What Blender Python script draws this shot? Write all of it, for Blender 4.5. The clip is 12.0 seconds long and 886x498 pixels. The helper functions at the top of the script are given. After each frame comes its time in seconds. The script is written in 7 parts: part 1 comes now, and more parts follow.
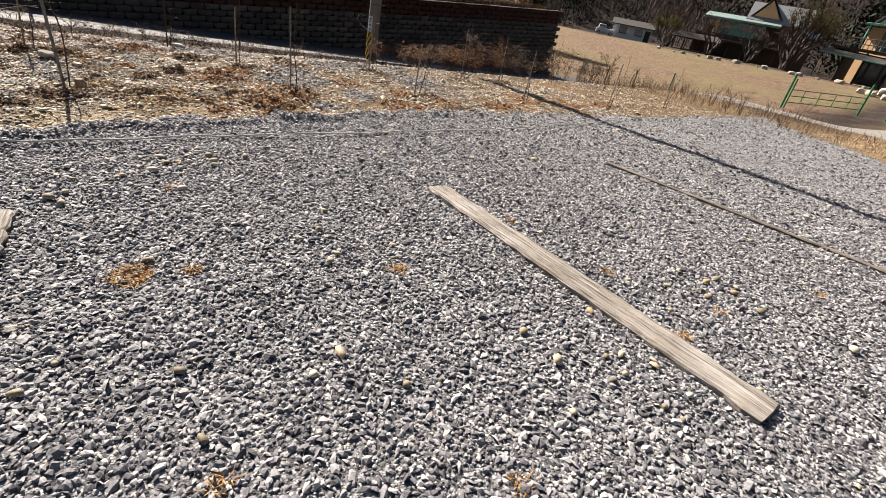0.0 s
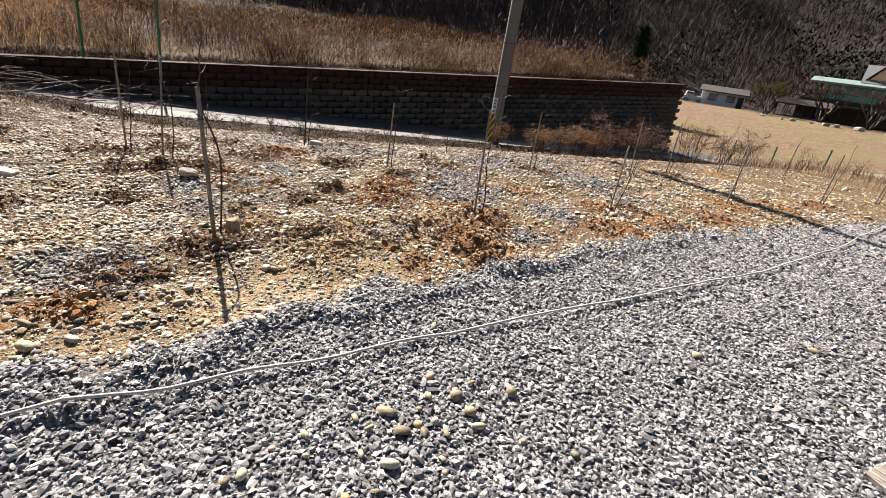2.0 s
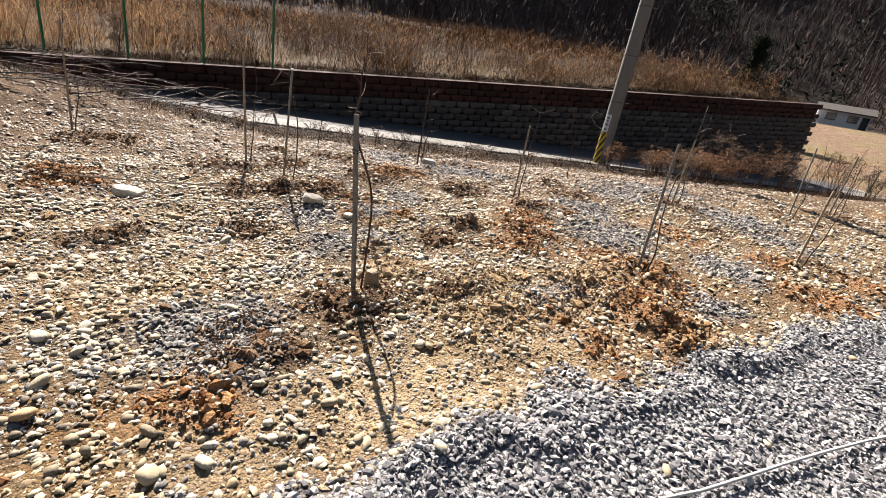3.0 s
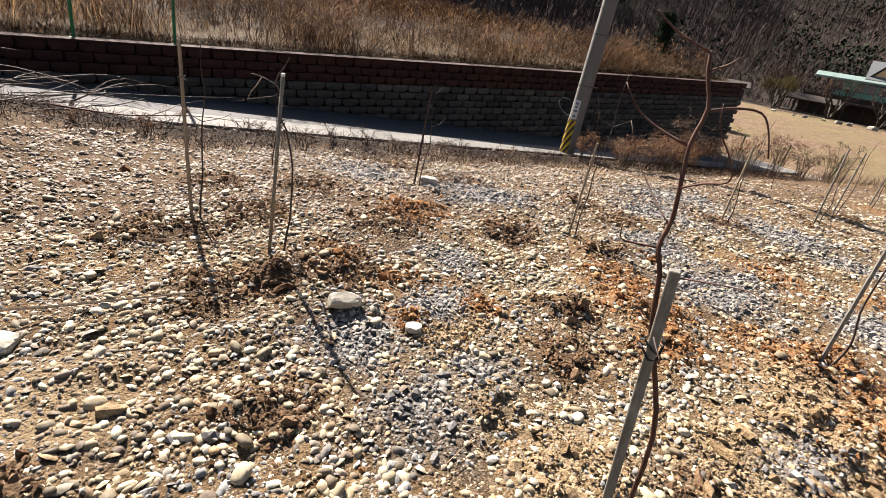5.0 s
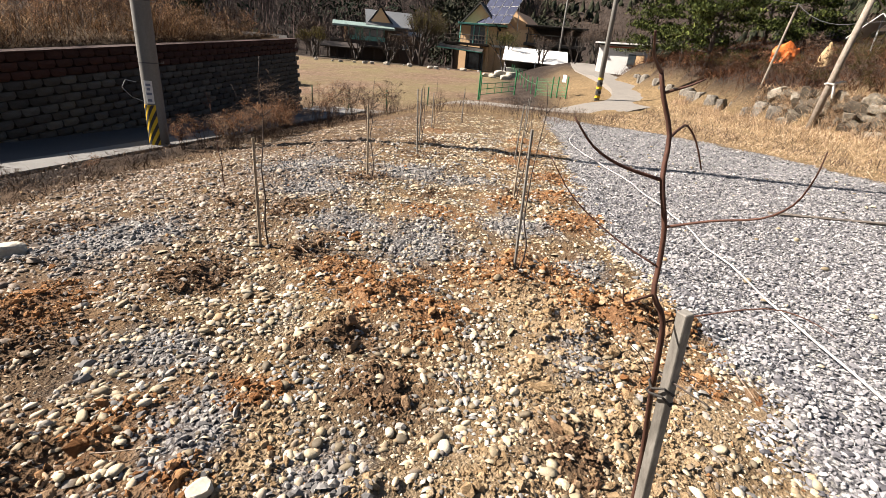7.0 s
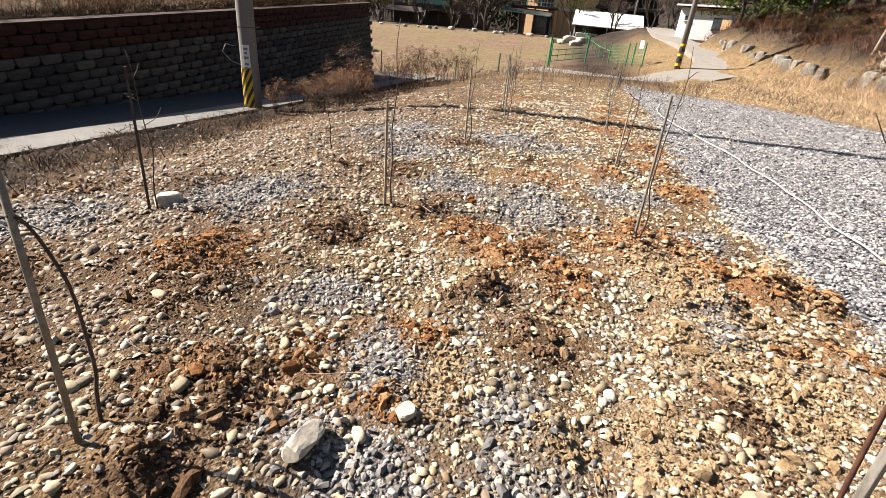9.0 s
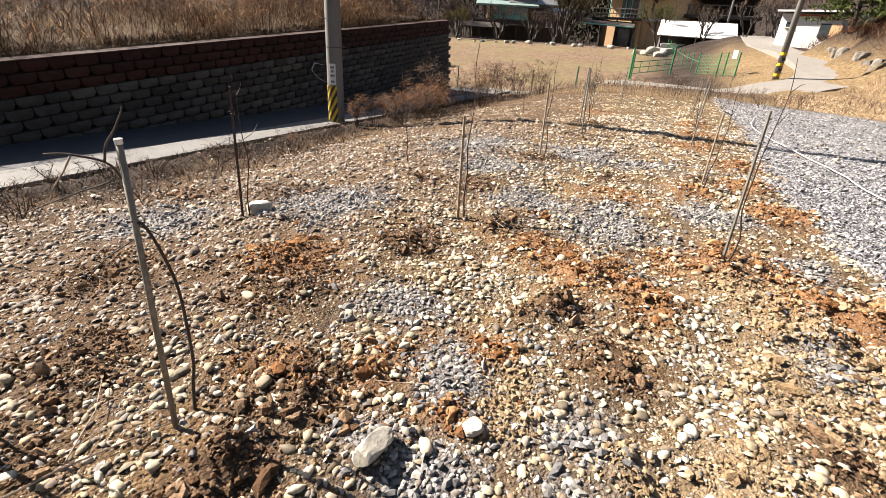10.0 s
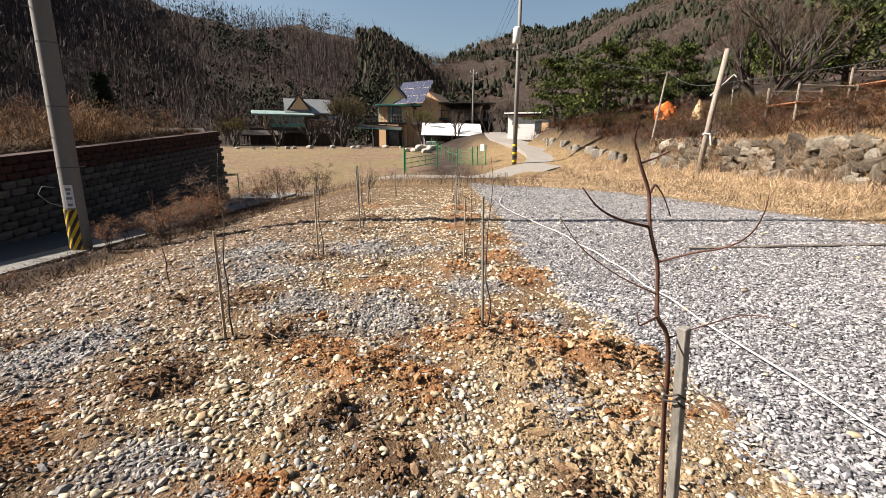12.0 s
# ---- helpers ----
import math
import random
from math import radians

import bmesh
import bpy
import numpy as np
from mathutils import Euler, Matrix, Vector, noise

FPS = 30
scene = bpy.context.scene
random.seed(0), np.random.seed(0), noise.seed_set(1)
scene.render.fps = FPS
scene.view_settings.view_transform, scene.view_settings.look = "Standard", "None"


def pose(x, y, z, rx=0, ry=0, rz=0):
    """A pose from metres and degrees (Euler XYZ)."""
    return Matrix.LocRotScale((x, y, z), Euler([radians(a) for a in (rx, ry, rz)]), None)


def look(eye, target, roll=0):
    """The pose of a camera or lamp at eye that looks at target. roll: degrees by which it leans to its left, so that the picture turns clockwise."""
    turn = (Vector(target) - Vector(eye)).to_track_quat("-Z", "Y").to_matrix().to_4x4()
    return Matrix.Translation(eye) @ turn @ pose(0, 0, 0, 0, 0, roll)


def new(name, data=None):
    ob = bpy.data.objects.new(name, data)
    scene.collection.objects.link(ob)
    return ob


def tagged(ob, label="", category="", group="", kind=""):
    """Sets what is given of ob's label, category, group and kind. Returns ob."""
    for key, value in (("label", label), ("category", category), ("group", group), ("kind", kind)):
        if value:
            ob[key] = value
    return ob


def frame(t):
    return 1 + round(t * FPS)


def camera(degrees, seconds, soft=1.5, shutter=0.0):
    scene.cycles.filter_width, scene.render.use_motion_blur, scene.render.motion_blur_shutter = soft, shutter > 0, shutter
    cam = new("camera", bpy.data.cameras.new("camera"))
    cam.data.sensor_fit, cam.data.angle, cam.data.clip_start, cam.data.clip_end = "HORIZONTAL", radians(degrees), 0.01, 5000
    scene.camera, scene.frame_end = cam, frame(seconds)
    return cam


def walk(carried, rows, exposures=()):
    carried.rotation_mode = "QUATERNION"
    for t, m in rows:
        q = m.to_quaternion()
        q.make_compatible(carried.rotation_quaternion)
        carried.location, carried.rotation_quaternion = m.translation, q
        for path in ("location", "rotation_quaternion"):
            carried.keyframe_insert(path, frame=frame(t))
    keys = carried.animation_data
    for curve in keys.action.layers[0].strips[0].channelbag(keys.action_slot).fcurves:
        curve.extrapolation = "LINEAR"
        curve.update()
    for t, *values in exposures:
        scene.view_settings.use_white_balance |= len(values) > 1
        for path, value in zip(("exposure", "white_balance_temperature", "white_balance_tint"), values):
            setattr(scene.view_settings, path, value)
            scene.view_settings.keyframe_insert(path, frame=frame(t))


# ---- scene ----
cam = camera(87.7, 12.0, 0.8)
PATH = [
    (0, (0.082, 0.117, 1.712), (0.061, 1.883, 0.772), 11.2),
    (0.5, (-0.252, 0.728, 1.66), (-0.226, 2.541, 0.816), 9.0),
    (1, (-0.855, 1.257, 1.703), (-0.839, 3.11, 0.951), 9.5),
    (1.5, (-1.482, 1.74, 1.658), (-1.6, 3.59, 0.908), 9.0),
    (2, (-2.172, 2.207, 1.667), (-2.513, 4.027, 0.912), 9.0),
    (2.5, (-2.747, 2.501, 1.668), (-3.275, 4.273, 0.905), 10.3),
    (3, (-3.227, 2.859, 1.624), (-3.845, 4.598, 0.852), 10.0),
    (3.2, (-3.453, 3.04, 1.62), (-4.083, 4.772, 0.843), 9.5),
    (4.8, (-5.036, 4.126, 1.582), (-5.407, 5.917, 0.772), 10.3),
    (5, (-5.187, 4.271, 1.583), (-5.42, 6.083, 0.769), 11.2),
    (5.5, (-5.406, 4.566, 1.63), (-5.148, 6.409, 0.898), 11.5),
    (6, (-5.419, 4.781, 1.626), (-4.653, 6.515, 0.987), 8.8),
    (6.5, (-5.526, 4.907, 1.635), (-4.483, 6.488, 0.992), 7.0),
    (6.7, (-5.606, 4.937, 1.649), (-4.455, 6.43, 0.982), 6.5),
    (8.3, (-6.197, 5.168, 1.547), (-5.042, 6.501, 0.604), 2.4),
    (8.5, (-6.251, 5.181, 1.549), (-5.135, 6.561, 0.627), 3.0),
    (9, (-6.317, 5.21, 1.578), (-5.32, 6.708, 0.705), 5.2),
    (9.5, (-6.368, 5.215, 1.601), (-5.508, 6.805, 0.746), 4.4),
    (10, (-6.343, 5.216, 1.594), (-5.601, 6.87, 0.75), 3.5),
    (10.5, (-6.336, 5.224, 1.605), (-5.626, 6.903, 0.782), 2.6),
    (11, (-6.193, 5.176, 1.607), (-5.36, 6.818, 0.825), 2.2),
    (11.5, (-6.15, 5.108, 1.605), (-5.059, 6.641, 0.925), 1.6),
    (12, (-6.045, 5.018, 1.669), (-4.599, 6.327, 1.226), 0.3),
]
walk(cam, [(t, look(eye, target, roll)) for t, eye, target, roll in PATH],
     exposures=[(0.0, 1.9), (1.0, 1.99), (3.0, 2.27), (5.0, 2.3), (5.5, 2.2), (6.5, 2.06), (8.5, 2.04), (9.5, 2.33), (11.0, 2.28), (12.0, 2.03)])

# ---- world, sun ----
SUN_AZ, SUN_EL = radians(-43.8), radians(39.5)     # the sun stands behind the block wall
world = bpy.data.worlds.new("sky")
scene.world = world
world.use_nodes = True
wn = world.node_tree
sky = wn.nodes.new("ShaderNodeTexSky")
sky.sky_type, sky.sun_disc = "NISHITA", False
sky.sun_elevation, sky.sun_rotation = SUN_EL, SUN_AZ
sky.air_density, sky.dust_density, sky.ozone_density = 1.2, 2.0, 1.5
wn.nodes["Background"].inputs["Strength"].default_value = 0.029
wn.links.new(sky.outputs[0], wn.nodes["Background"].inputs["Color"])
sun = new("sun", bpy.data.lights.new("sun", "SUN"))
sun.data.energy, sun.data.angle, sun.data.color = 5.0, radians(0.53), (1.0, 0.89, 0.79)
sun.matrix_world = look((0, 0, 0), (-math.sin(SUN_AZ) * math.cos(SUN_EL), -math.cos(SUN_AZ) * math.cos(SUN_EL), -math.sin(SUN_EL)))

# ---- materials ----
class Nodes:
    """A small builder of node materials."""
    def __init__(self, name, rough=0.85, metal=0.0):
        self.mat = bpy.data.materials.new(name)
        self.mat.use_nodes = True
        self.tree = self.mat.node_tree
        self.bsdf = self.tree.nodes["Principled BSDF"]
        self.bsdf.inputs["Roughness"].default_value = rough
        self.bsdf.inputs["Metallic"].default_value = metal
        self.bsdf.inputs["Specular IOR Level"].default_value = 0.3
        self.co = self.tree.nodes.new("ShaderNodeTexCoord").outputs["Object"]
        self.geo = self.tree.nodes.new("ShaderNodeNewGeometry")

    def put(self, socket, value):
        if hasattr(value, "is_linked"):
            self.tree.links.new(value, socket)
        else:
            socket.default_value = value

    def noise(self, scale, detail=4.0, rough=0.6, co=None, stretch=None):
        n = self.tree.nodes.new("ShaderNodeTexNoise")
        n.inputs["Scale"].default_value, n.inputs["Detail"].default_value, n.inputs["Roughness"].default_value = scale, detail, rough
        co = co or self.co
        if stretch:
            m = self.tree.nodes.new("ShaderNodeMapping")
            m.inputs["Scale"].default_value = stretch
            self.tree.links.new(co, m.inputs[0])
            co = m.outputs[0]
        self.tree.links.new(co, n.inputs["Vector"])
        return n.outputs["Fac"]

    def ramp(self, fac, stops):
        r = self.tree.nodes.new("ShaderNodeValToRGB")
        els = r.color_ramp.elements
        while len(els) < len(stops):
            els.new(0.5)
        for e, (p, c) in zip(els, stops):
            e.position, e.color = p, (*c, 1) if len(c) == 3 else c
        self.put(r.inputs[0], fac)
        return r.outputs[0]

    def mix(self, fac, a, b, kind="MIX"):
        m = self.tree.nodes.new("ShaderNodeMix")
        m.data_type, m.blend_type = "RGBA", kind
        self.put(m.inputs[0], fac)
        for sock, v in ((m.inputs[6], a), (m.inputs[7], b)):
            self.put(sock, (*v, 1) if isinstance(v, tuple) and len(v) == 3 else v)
        return m.outputs[2]

    def math(self, op, a, b=0.0):
        m = self.tree.nodes.new("ShaderNodeMath")
        m.operation = op
        self.put(m.inputs[0], a)
        self.put(m.inputs[1], b)
        return m.outputs[0]

    def random(self):
        return self.tree.nodes.new("ShaderNodeObjectInfo").outputs["Random"]

    def island(self):
        return self.geo.outputs["Random Per Island"]

    def attr(self, name):
        a = self.tree.nodes.new("ShaderNodeAttribute")
        a.attribute_name = name
        return a.outputs["Color"]

    def split(self, colour):
        s = self.tree.nodes.new("ShaderNodeSeparateColor")
        self.tree.links.new(colour, s.inputs[0])
        return s.outputs

    def done(self, colour, bump=None, strength=0.4, distance=0.01, rough=None):
        self.put(self.bsdf.inputs["Base Color"], (*colour, 1) if isinstance(colour, tuple) and len(colour) == 3 else colour)
        if rough is not None:
            self.put(self.bsdf.inputs["Roughness"], rough)
        if bump is not None:
            b = self.tree.nodes.new("ShaderNodeBump")
            b.inputs["Strength"].default_value, b.inputs["Distance"].default_value = strength, distance
            self.put(b.inputs["Height"], bump)
            self.tree.links.new(b.outputs[0], self.bsdf.inputs["Normal"])
        return self.mat


def plain(name, colour, rough=0.7, metal=0.0, grain=60.0, vary=0.25, bump=0.15, distance=0.004, stretch=None):
    """A painted or bare surface with grain and large stains."""
    n = Nodes(name, rough, metal)
    dark = tuple(c * (1 - vary) for c in colour)
    light = tuple(min(1, c * (1 + vary)) for c in colour)
    small = n.noise(grain, 5, 0.65, stretch=stretch)
    big = n.noise(grain / 14, 3, 0.6, stretch=stretch)
    c = n.mix(n.ramp(big, [(0.35, (0, 0, 0)), (0.7, (1, 1, 1))]), dark, colour)
    c = n.mix(n.ramp(small, [(0.4, (0, 0, 0)), (0.75, (1, 1, 1))]), c, light)
    return n.done(c, small, bump, distance)


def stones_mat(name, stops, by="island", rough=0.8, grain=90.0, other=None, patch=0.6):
    """Stones: each one its own tint, with speckle; other: tints that take over in patches."""
    n = Nodes(name, rough)
    fac = n.island() if by == "island" else n.random()
    base = n.ramp(fac, stops)
    if other:
        where = n.ramp(n.noise(patch, 3, 0.6), [(0.44, (0, 0, 0)), (0.58, (1, 1, 1))])
        base = n.mix(where, base, n.ramp(fac, other))
    sp = n.noise(grain, 4, 0.7)
    m = n.mix(1.0, base, n.ramp(sp, [(0.3, (0.6, 0.58, 0.56)), (0.7, (1.0, 1.0, 1.0))]), "MULTIPLY")
    return n.done(m, sp, 0.4, 0.004)

# ---- the lie of the land ----
# u runs along the block wall, v from the gravel towards it
UX, UY, VX, VY = 0.729, 0.6845, -0.6845, 0.729


def uv(x, y):
    return x * UX + y * UY, x * VX + y * VY


def xy(u, v):
    return u * UX + v * VX, u * UY + v * VY


def smooth(a, b, x):
    t = np.clip((x - a) / (b - a), 0, 1)
    return t * t * (3 - 2 * t)


WALL_V, WALL_END = 18.1, 21.85
CURB_V = 15.5


def wall_top(u):
    return 0.5 + 0.0775 * u


def road_z(u):
    return -0.43 - 0.024 * np.clip(u, -40, 24)


def wobble(x, y, s, seed=0.0):
    """A cheap smooth unevenness between about -1 and 1, on arrays."""
    x, y = np.asarray(x, float) * s + seed, np.asarray(y, float) * s + seed * 1.7
    a = np.sin(x * 1.7 + 1.3 * np.sin(y * 1.1)) * np.cos(y * 1.9 + 1.1 * np.sin(x * 0.7))
    b = np.sin(x * 3.9 + y * 2.3 + 1.7 * np.sin(y * 2.9)) * 0.5
    c = np.sin(x * 8.3 - y * 6.1 + 1.3 * np.sin(x * 5.1)) * 0.25
    return (a + b + c) / 1.5


BORDER = [(-14.0, -5.0), (-8.0, -0.3), (-4.43, 3.45), (-3.95, 3.95), (-3.7, 4.4), (-3.3, 5.05), (-2.45, 5.95), (-1.45, 7.4), (-0.6, 8.2), (0.05, 8.95), (1.9, 10.55), (3.3, 11.7), (4.46, 12.76), (7.0, 15.2), (11.0, 19.0)]
RIGHT_EDGE = [(7.0, -12.0), (7.6, 2.0), (7.92, 4.8), (8.3, 6.6), (10.0, 9.6), (10.7, 12.85), (10.3, 16.3), (11.0, 22.0)]


def border_y(x):
    return np.interp(x, [p[0] for p in BORDER], [p[1] for p in BORDER])


def right_x(y):
    return np.interp(y, [p[1] for p in RIGHT_EDGE], [p[0] for p in RIGHT_EDGE])


def bank(x, y):
    """Metres behind the face of the rubble wall."""
    return (x - 13.07) * 0.768 - (y - 4.9) * 0.64


HILL_AZ = [-180, -120, -60, -20, 5, 21, 31, 36, 41.5, 44.5, 48, 52, 57, 62, 66, 71, 80, 95, 120, 180]
HILL_EL = [14, 20, 24, 24, 18.5, 12.6, 12.7, 12.0, 10.9, 9.8, 8.9, 11.0, 12.2, 12.3, 13.4, 14.4, 17, 20, 18, 14]
HILL_R = [320, 260, 200, 190, 200, 215, 245, 265, 300, 330, 480, 620, 640, 600, 560, 520, 460, 420, 400, 320]
HILL_FOOT = [130, 100, 75, 75, 92, 104, 106, 106, 105, 105, 130, 150, 150, 140, 130, 120, 110, 110, 120, 130]
MOUNDS = []        # x, y, radius, height of the soil heaped up round the saplings


def hills(x, y):
    dx, dy = x + 6.0, y - 5.0
    r, az = np.hypot(dx, dy), np.degrees(np.arctan2(dx, dy))
    el, top, foot = np.interp(az, HILL_AZ, HILL_EL), np.interp(az, HILL_AZ, HILL_R), np.interp(az, HILL_AZ, HILL_FOOT)
    t = np.clip((r - foot) / (top - foot), 0, 1.25)
    h = np.tan(np.radians(el)) * top
    shape = np.where(t < 1, t ** 1.25, 1 - (t - 1) * 1.2)
    rough = 0.05 * h * (wobble(x, y, 0.02) + 0.5 * wobble(x, y, 0.06, 3.0)) * np.clip(t * 2, 0, 1)
    return np.clip(h * shape + rough, 0, None)


def land(x, y, fine=True):
    """The height of the ground, on arrays."""
    x, y = np.asarray(x, float), np.asarray(y, float)
    u, v = uv(x, y)
    # the bed slopes down to the lane under the wall
    down = smooth(9.6, CURB_V, v) * (1 - smooth(24, 40, u))
    z = down * smooth(-5.0, 0.0, u) * (road_z(u) - 0.045)
    z = z + 0.42 * np.exp(-((u + 5.6) / 3.4) ** 2 - ((v - 13.6) / 1.3) ** 2) + 0.09 * np.exp(-((v - 14.95) / 0.22) ** 2) * (u < 9.0)
    z = z + (0.032 + 0.018 * smooth(9, 4, v)) * np.clip(u - 26, 0, 40) - 0.75 * smooth(22, 32, u) * (1 - smooth(42, 62, u)) * smooth(1.5, 5.5, v) - 0.25 * smooth(60, 75, u) * smooth(38, 48, v) + 0.055 * np.clip(u - 33, 0, 24) * smooth(7, 3, v)
    # the plateau behind the block wall
    up = smooth(WALL_V + 0.1, WALL_V + 0.5, v) * (1 - smooth(WALL_END - 0.6, WALL_END - 0.25, u))
    z = np.where(up > 0, z * (1 - up) + up * (wall_top(u) + 0.05 + 0.35 * smooth(WALL_V + 0.5, WALL_V + 5, v) + 0.05 * np.clip(v - WALL_V - 4, 0, 60)), z)
    # the terrace above the rubble wall
    s = bank(x, y)
    z = z + (0.45 * smooth(-3.5, -0.2, s) + smooth(0.15, 0.75, s) * 1.5 + 0.27 * np.clip(s - 0.75, 0, 14)) * (1 - smooth(41.5, 49, u))
    z = z + hills(x, y)
    if fine:
        near = np.clip(1.2 - np.hypot(x + 2, y - 8) / 30, 0, 1)
        bed = smooth(-0.3, 0.6, y - border_y(x)) * smooth(CURB_V, CURB_V - 1.0, v)
        z = z + near * bed * (0.035 * wobble(x, y, 1.3) + 0.022 * wobble(x, y, 4.1, 5.0))
        z = z + near * (1 - bed) * (1 - smooth(CURB_V - 0.5, CURB_V, v)) * (0.016 * wobble(x, y, 1.1, 2.0) + 0.008 * wobble(x, y, 3.3, 6.0))
        lump = 0.62 + 0.75 * wobble(x, y, 5.0, 3.0) + 0.55 * wobble(x, y, 11.0, 8.0)
        for mx, my, mr, mh in MOUNDS:
            d2 = ((x - mx) ** 2 + (y - my) ** 2) / mr ** 2
            z = z + mh * np.exp(-d2 * 1.5) * lump
        # gravel pushed up into a low ridge where it meets the bed
        e = y - border_y(x) + 0.22 * wobble(x, y, 2.2, 4.0)
        z = z + near * 0.055 * np.exp(-((e + 0.28) / 0.2) ** 2) * smooth(2.0, -2.0, x)
        z = np.where((v > CURB_V - 0.15) & (v < WALL_V + 0.1) & (u < 23), np.minimum(z, road_z(u) - 0.12), z)
    return z


def mesh_from(name, verts, faces, mats, smooth_shade=False, index=None):
    me = bpy.data.meshes.new(name)
    verts = np.ascontiguousarray(verts, np.float32)
    faces = np.ascontiguousarray(faces, np.int32)
    k = faces.shape[1]
    me.vertices.add(len(verts))
    me.vertices.foreach_set("co", verts.ravel())
    me.loops.add(faces.size)
    me.loops.foreach_set("vertex_index", faces.ravel())
    me.polygons.add(len(faces))
    me.polygons.foreach_set("loop_start", np.arange(0, faces.size, k, dtype=np.int32))
    me.polygons.foreach_set("use_smooth", np.full(len(faces), smooth_shade))
    for m in mats:
        me.materials.append(m)
    if index is not None:
        me.polygons.foreach_set("material_index", np.ascontiguousarray(index, np.int32))
    me.update(calc_edges=True)
    return me


def fresh(seed):
    return np.random.default_rng(seed)


# places of the saplings: x, y
TREE_D, TREE_C, TREE_E, TREE_F, TREE_G, TREE_H = (-4.67, 5.275), (-6.755, 6.98), (-4.5, 8.98), (-2.82, 7.42), (-1.1, 9.08), (1.1, 11.15)
RED, DARK, OCHRE = 0, 1, 2
# heaps of turned soil: x, y, radius, height, tone
HEAPS = ((*TREE_F, 0.44, 0.1, RED), (-2.72, 6.42, 0.45, 0.1, RED), (-3.35, 6.6, 0.36, 0.08, OCHRE), (-3.1, 6.95, 0.26, 0.03, OCHRE), (-4.07, 7.6, 0.32, 0.08, RED), (-3.9, 7.14, 0.3, 0.07, RED),
         (-6.14, 7.03, 0.38, 0.07, DARK), (-6.28, 7.26, 0.2, 0.05, RED), (-6.25, 8.09, 0.26, 0.05, DARK), (-6.08, 8.6, 0.32, 0.04, RED), (-5.15, 8.6, 0.34, 0.07, DARK), (-4.26, 8.66, 0.3, 0.06, DARK),
         (-3.73, 8.71, 0.15, 0.02, RED), (-0.85, 9.42, 0.22, 0.05, DARK), (-1.04, 8.02, 0.44, 0.08, RED), (-2.38, 9.13, 0.36, 0.03, RED), (-4.66, 7.28, 0.22, 0.08, DARK), (-4.56, 6.73, 0.22, 0.08, DARK),
         (-5.23, 7.01, 0.14, 0.03, RED), (-4.99, 6.1, 0.18, 0.07, OCHRE), (-2.4, 6.3, 0.34, 0.06, OCHRE), (-2.5, 6.1, 0.2, 0.06, DARK), (-3.05, 5.8, 0.24, 0.05, RED), (-3.7, 5.66, 0.34, 0.04, OCHRE),
         (-3.36, 5.91, 0.15, 0.04, RED), (-4.67, 5.82, 0.25, 0.04, OCHRE), (-3.92, 6.19, 0.33, 0.04, OCHRE), (-5.37, 6.57, 0.2, 0.03, OCHRE), (-5.6, 6.73, 0.13, 0.03, RED), (-7.1, 11.3, 0.5, 0.03, DARK),
         (-6.55, 6.72, 0.26, 0.06, DARK), (-4.3, 10.37, 0.3, 0.04, DARK), (-4.62, 5.22, 0.3, 0.07, DARK), (-4.15, 5.85, 0.17, 0.05, DARK), (-4.58, 4.5, 0.14, 0.04, DARK), (-4.7, 3.94, 0.22, 0.05, RED),
         (-5.99, 5.66, 0.25, 0.05, DARK), (-6.53, 4.92, 0.24, 0.05, DARK), (-4.15, 8.15, 0.34, 0.04, RED), (-5.8, 7.08, 0.28, 0.03, RED), (-8.0, 5.45, 0.3, 0.05, RED), (-0.36, 8.9, 0.36, 0.06, RED),
         (0.6, 9.85, 0.34, 0.05, RED), (-6.83, 6.4, 0.24, 0.05, DARK), (-7.42, 8.8, 0.42, 0.05, DARK), (-8.1, 8.3, 0.34, 0.05, DARK), (-3.83, 9.95, 0.32, 0.04, DARK), (-1.96, 9.77, 0.25, 0.04, DARK),
         (-1.45, 9.0, 0.28, 0.05, RED), (-4.9, 4.4, 0.24, 0.04, DARK), (-3.3, 6.1, 0.24, 0.04, OCHRE), (-7.6, 6.9, 0.36, 0.04, DARK), (-7.3, 7.7, 0.3, 0.04, DARK), (-9.2, 6.6, 0.4, 0.05, DARK),
         (1.1, 11.1, 0.42, 0.06, RED), (2.2, 11.9, 0.42, 0.05, RED), (-0.4, 12.3, 0.42, 0.05, DARK), (-2.4, 10.8, 0.36, 0.04, DARK), (3.3, 13.0, 0.42, 0.05, RED), (0.6, 13.5, 0.4, 0.05, DARK), (2.1, 15.0, 0.4, 0.05, RED), (-6.0, 10.6, 0.4, 0.03, DARK))
for tx, ty, mr, mh, tone in HEAPS:
    MOUNDS.append((tx, ty, mr, mh))
# patches where grey gravel has spilled into the bed: x, y, radius
SPILLS = ((-3.15, 8.45, 0.6), (-5.6, 9.95, 0.68), (-3.2, 10.8, 0.62), (-5.12, 6.36, 0.24), (-6.0, 6.68, 0.15), (-3.47, 6.26, 0.22), (-1.43, 11.0, 0.66), (-5.49, 6.93, 0.2), (-2.73, 12.2, 0.85), (-5.05, 4.41, 0.4),
          (-3.47, 9.2, 0.5), (-5.87, 6.36, 0.26), (-5.5, 7.67, 0.28), (-5.39, 5.94, 0.26), (-2.2, 7.15, 0.26), (-7.2, 10.2, 0.6), (-0.9, 10.2, 0.4), (-1.9, 8.3, 0.4))


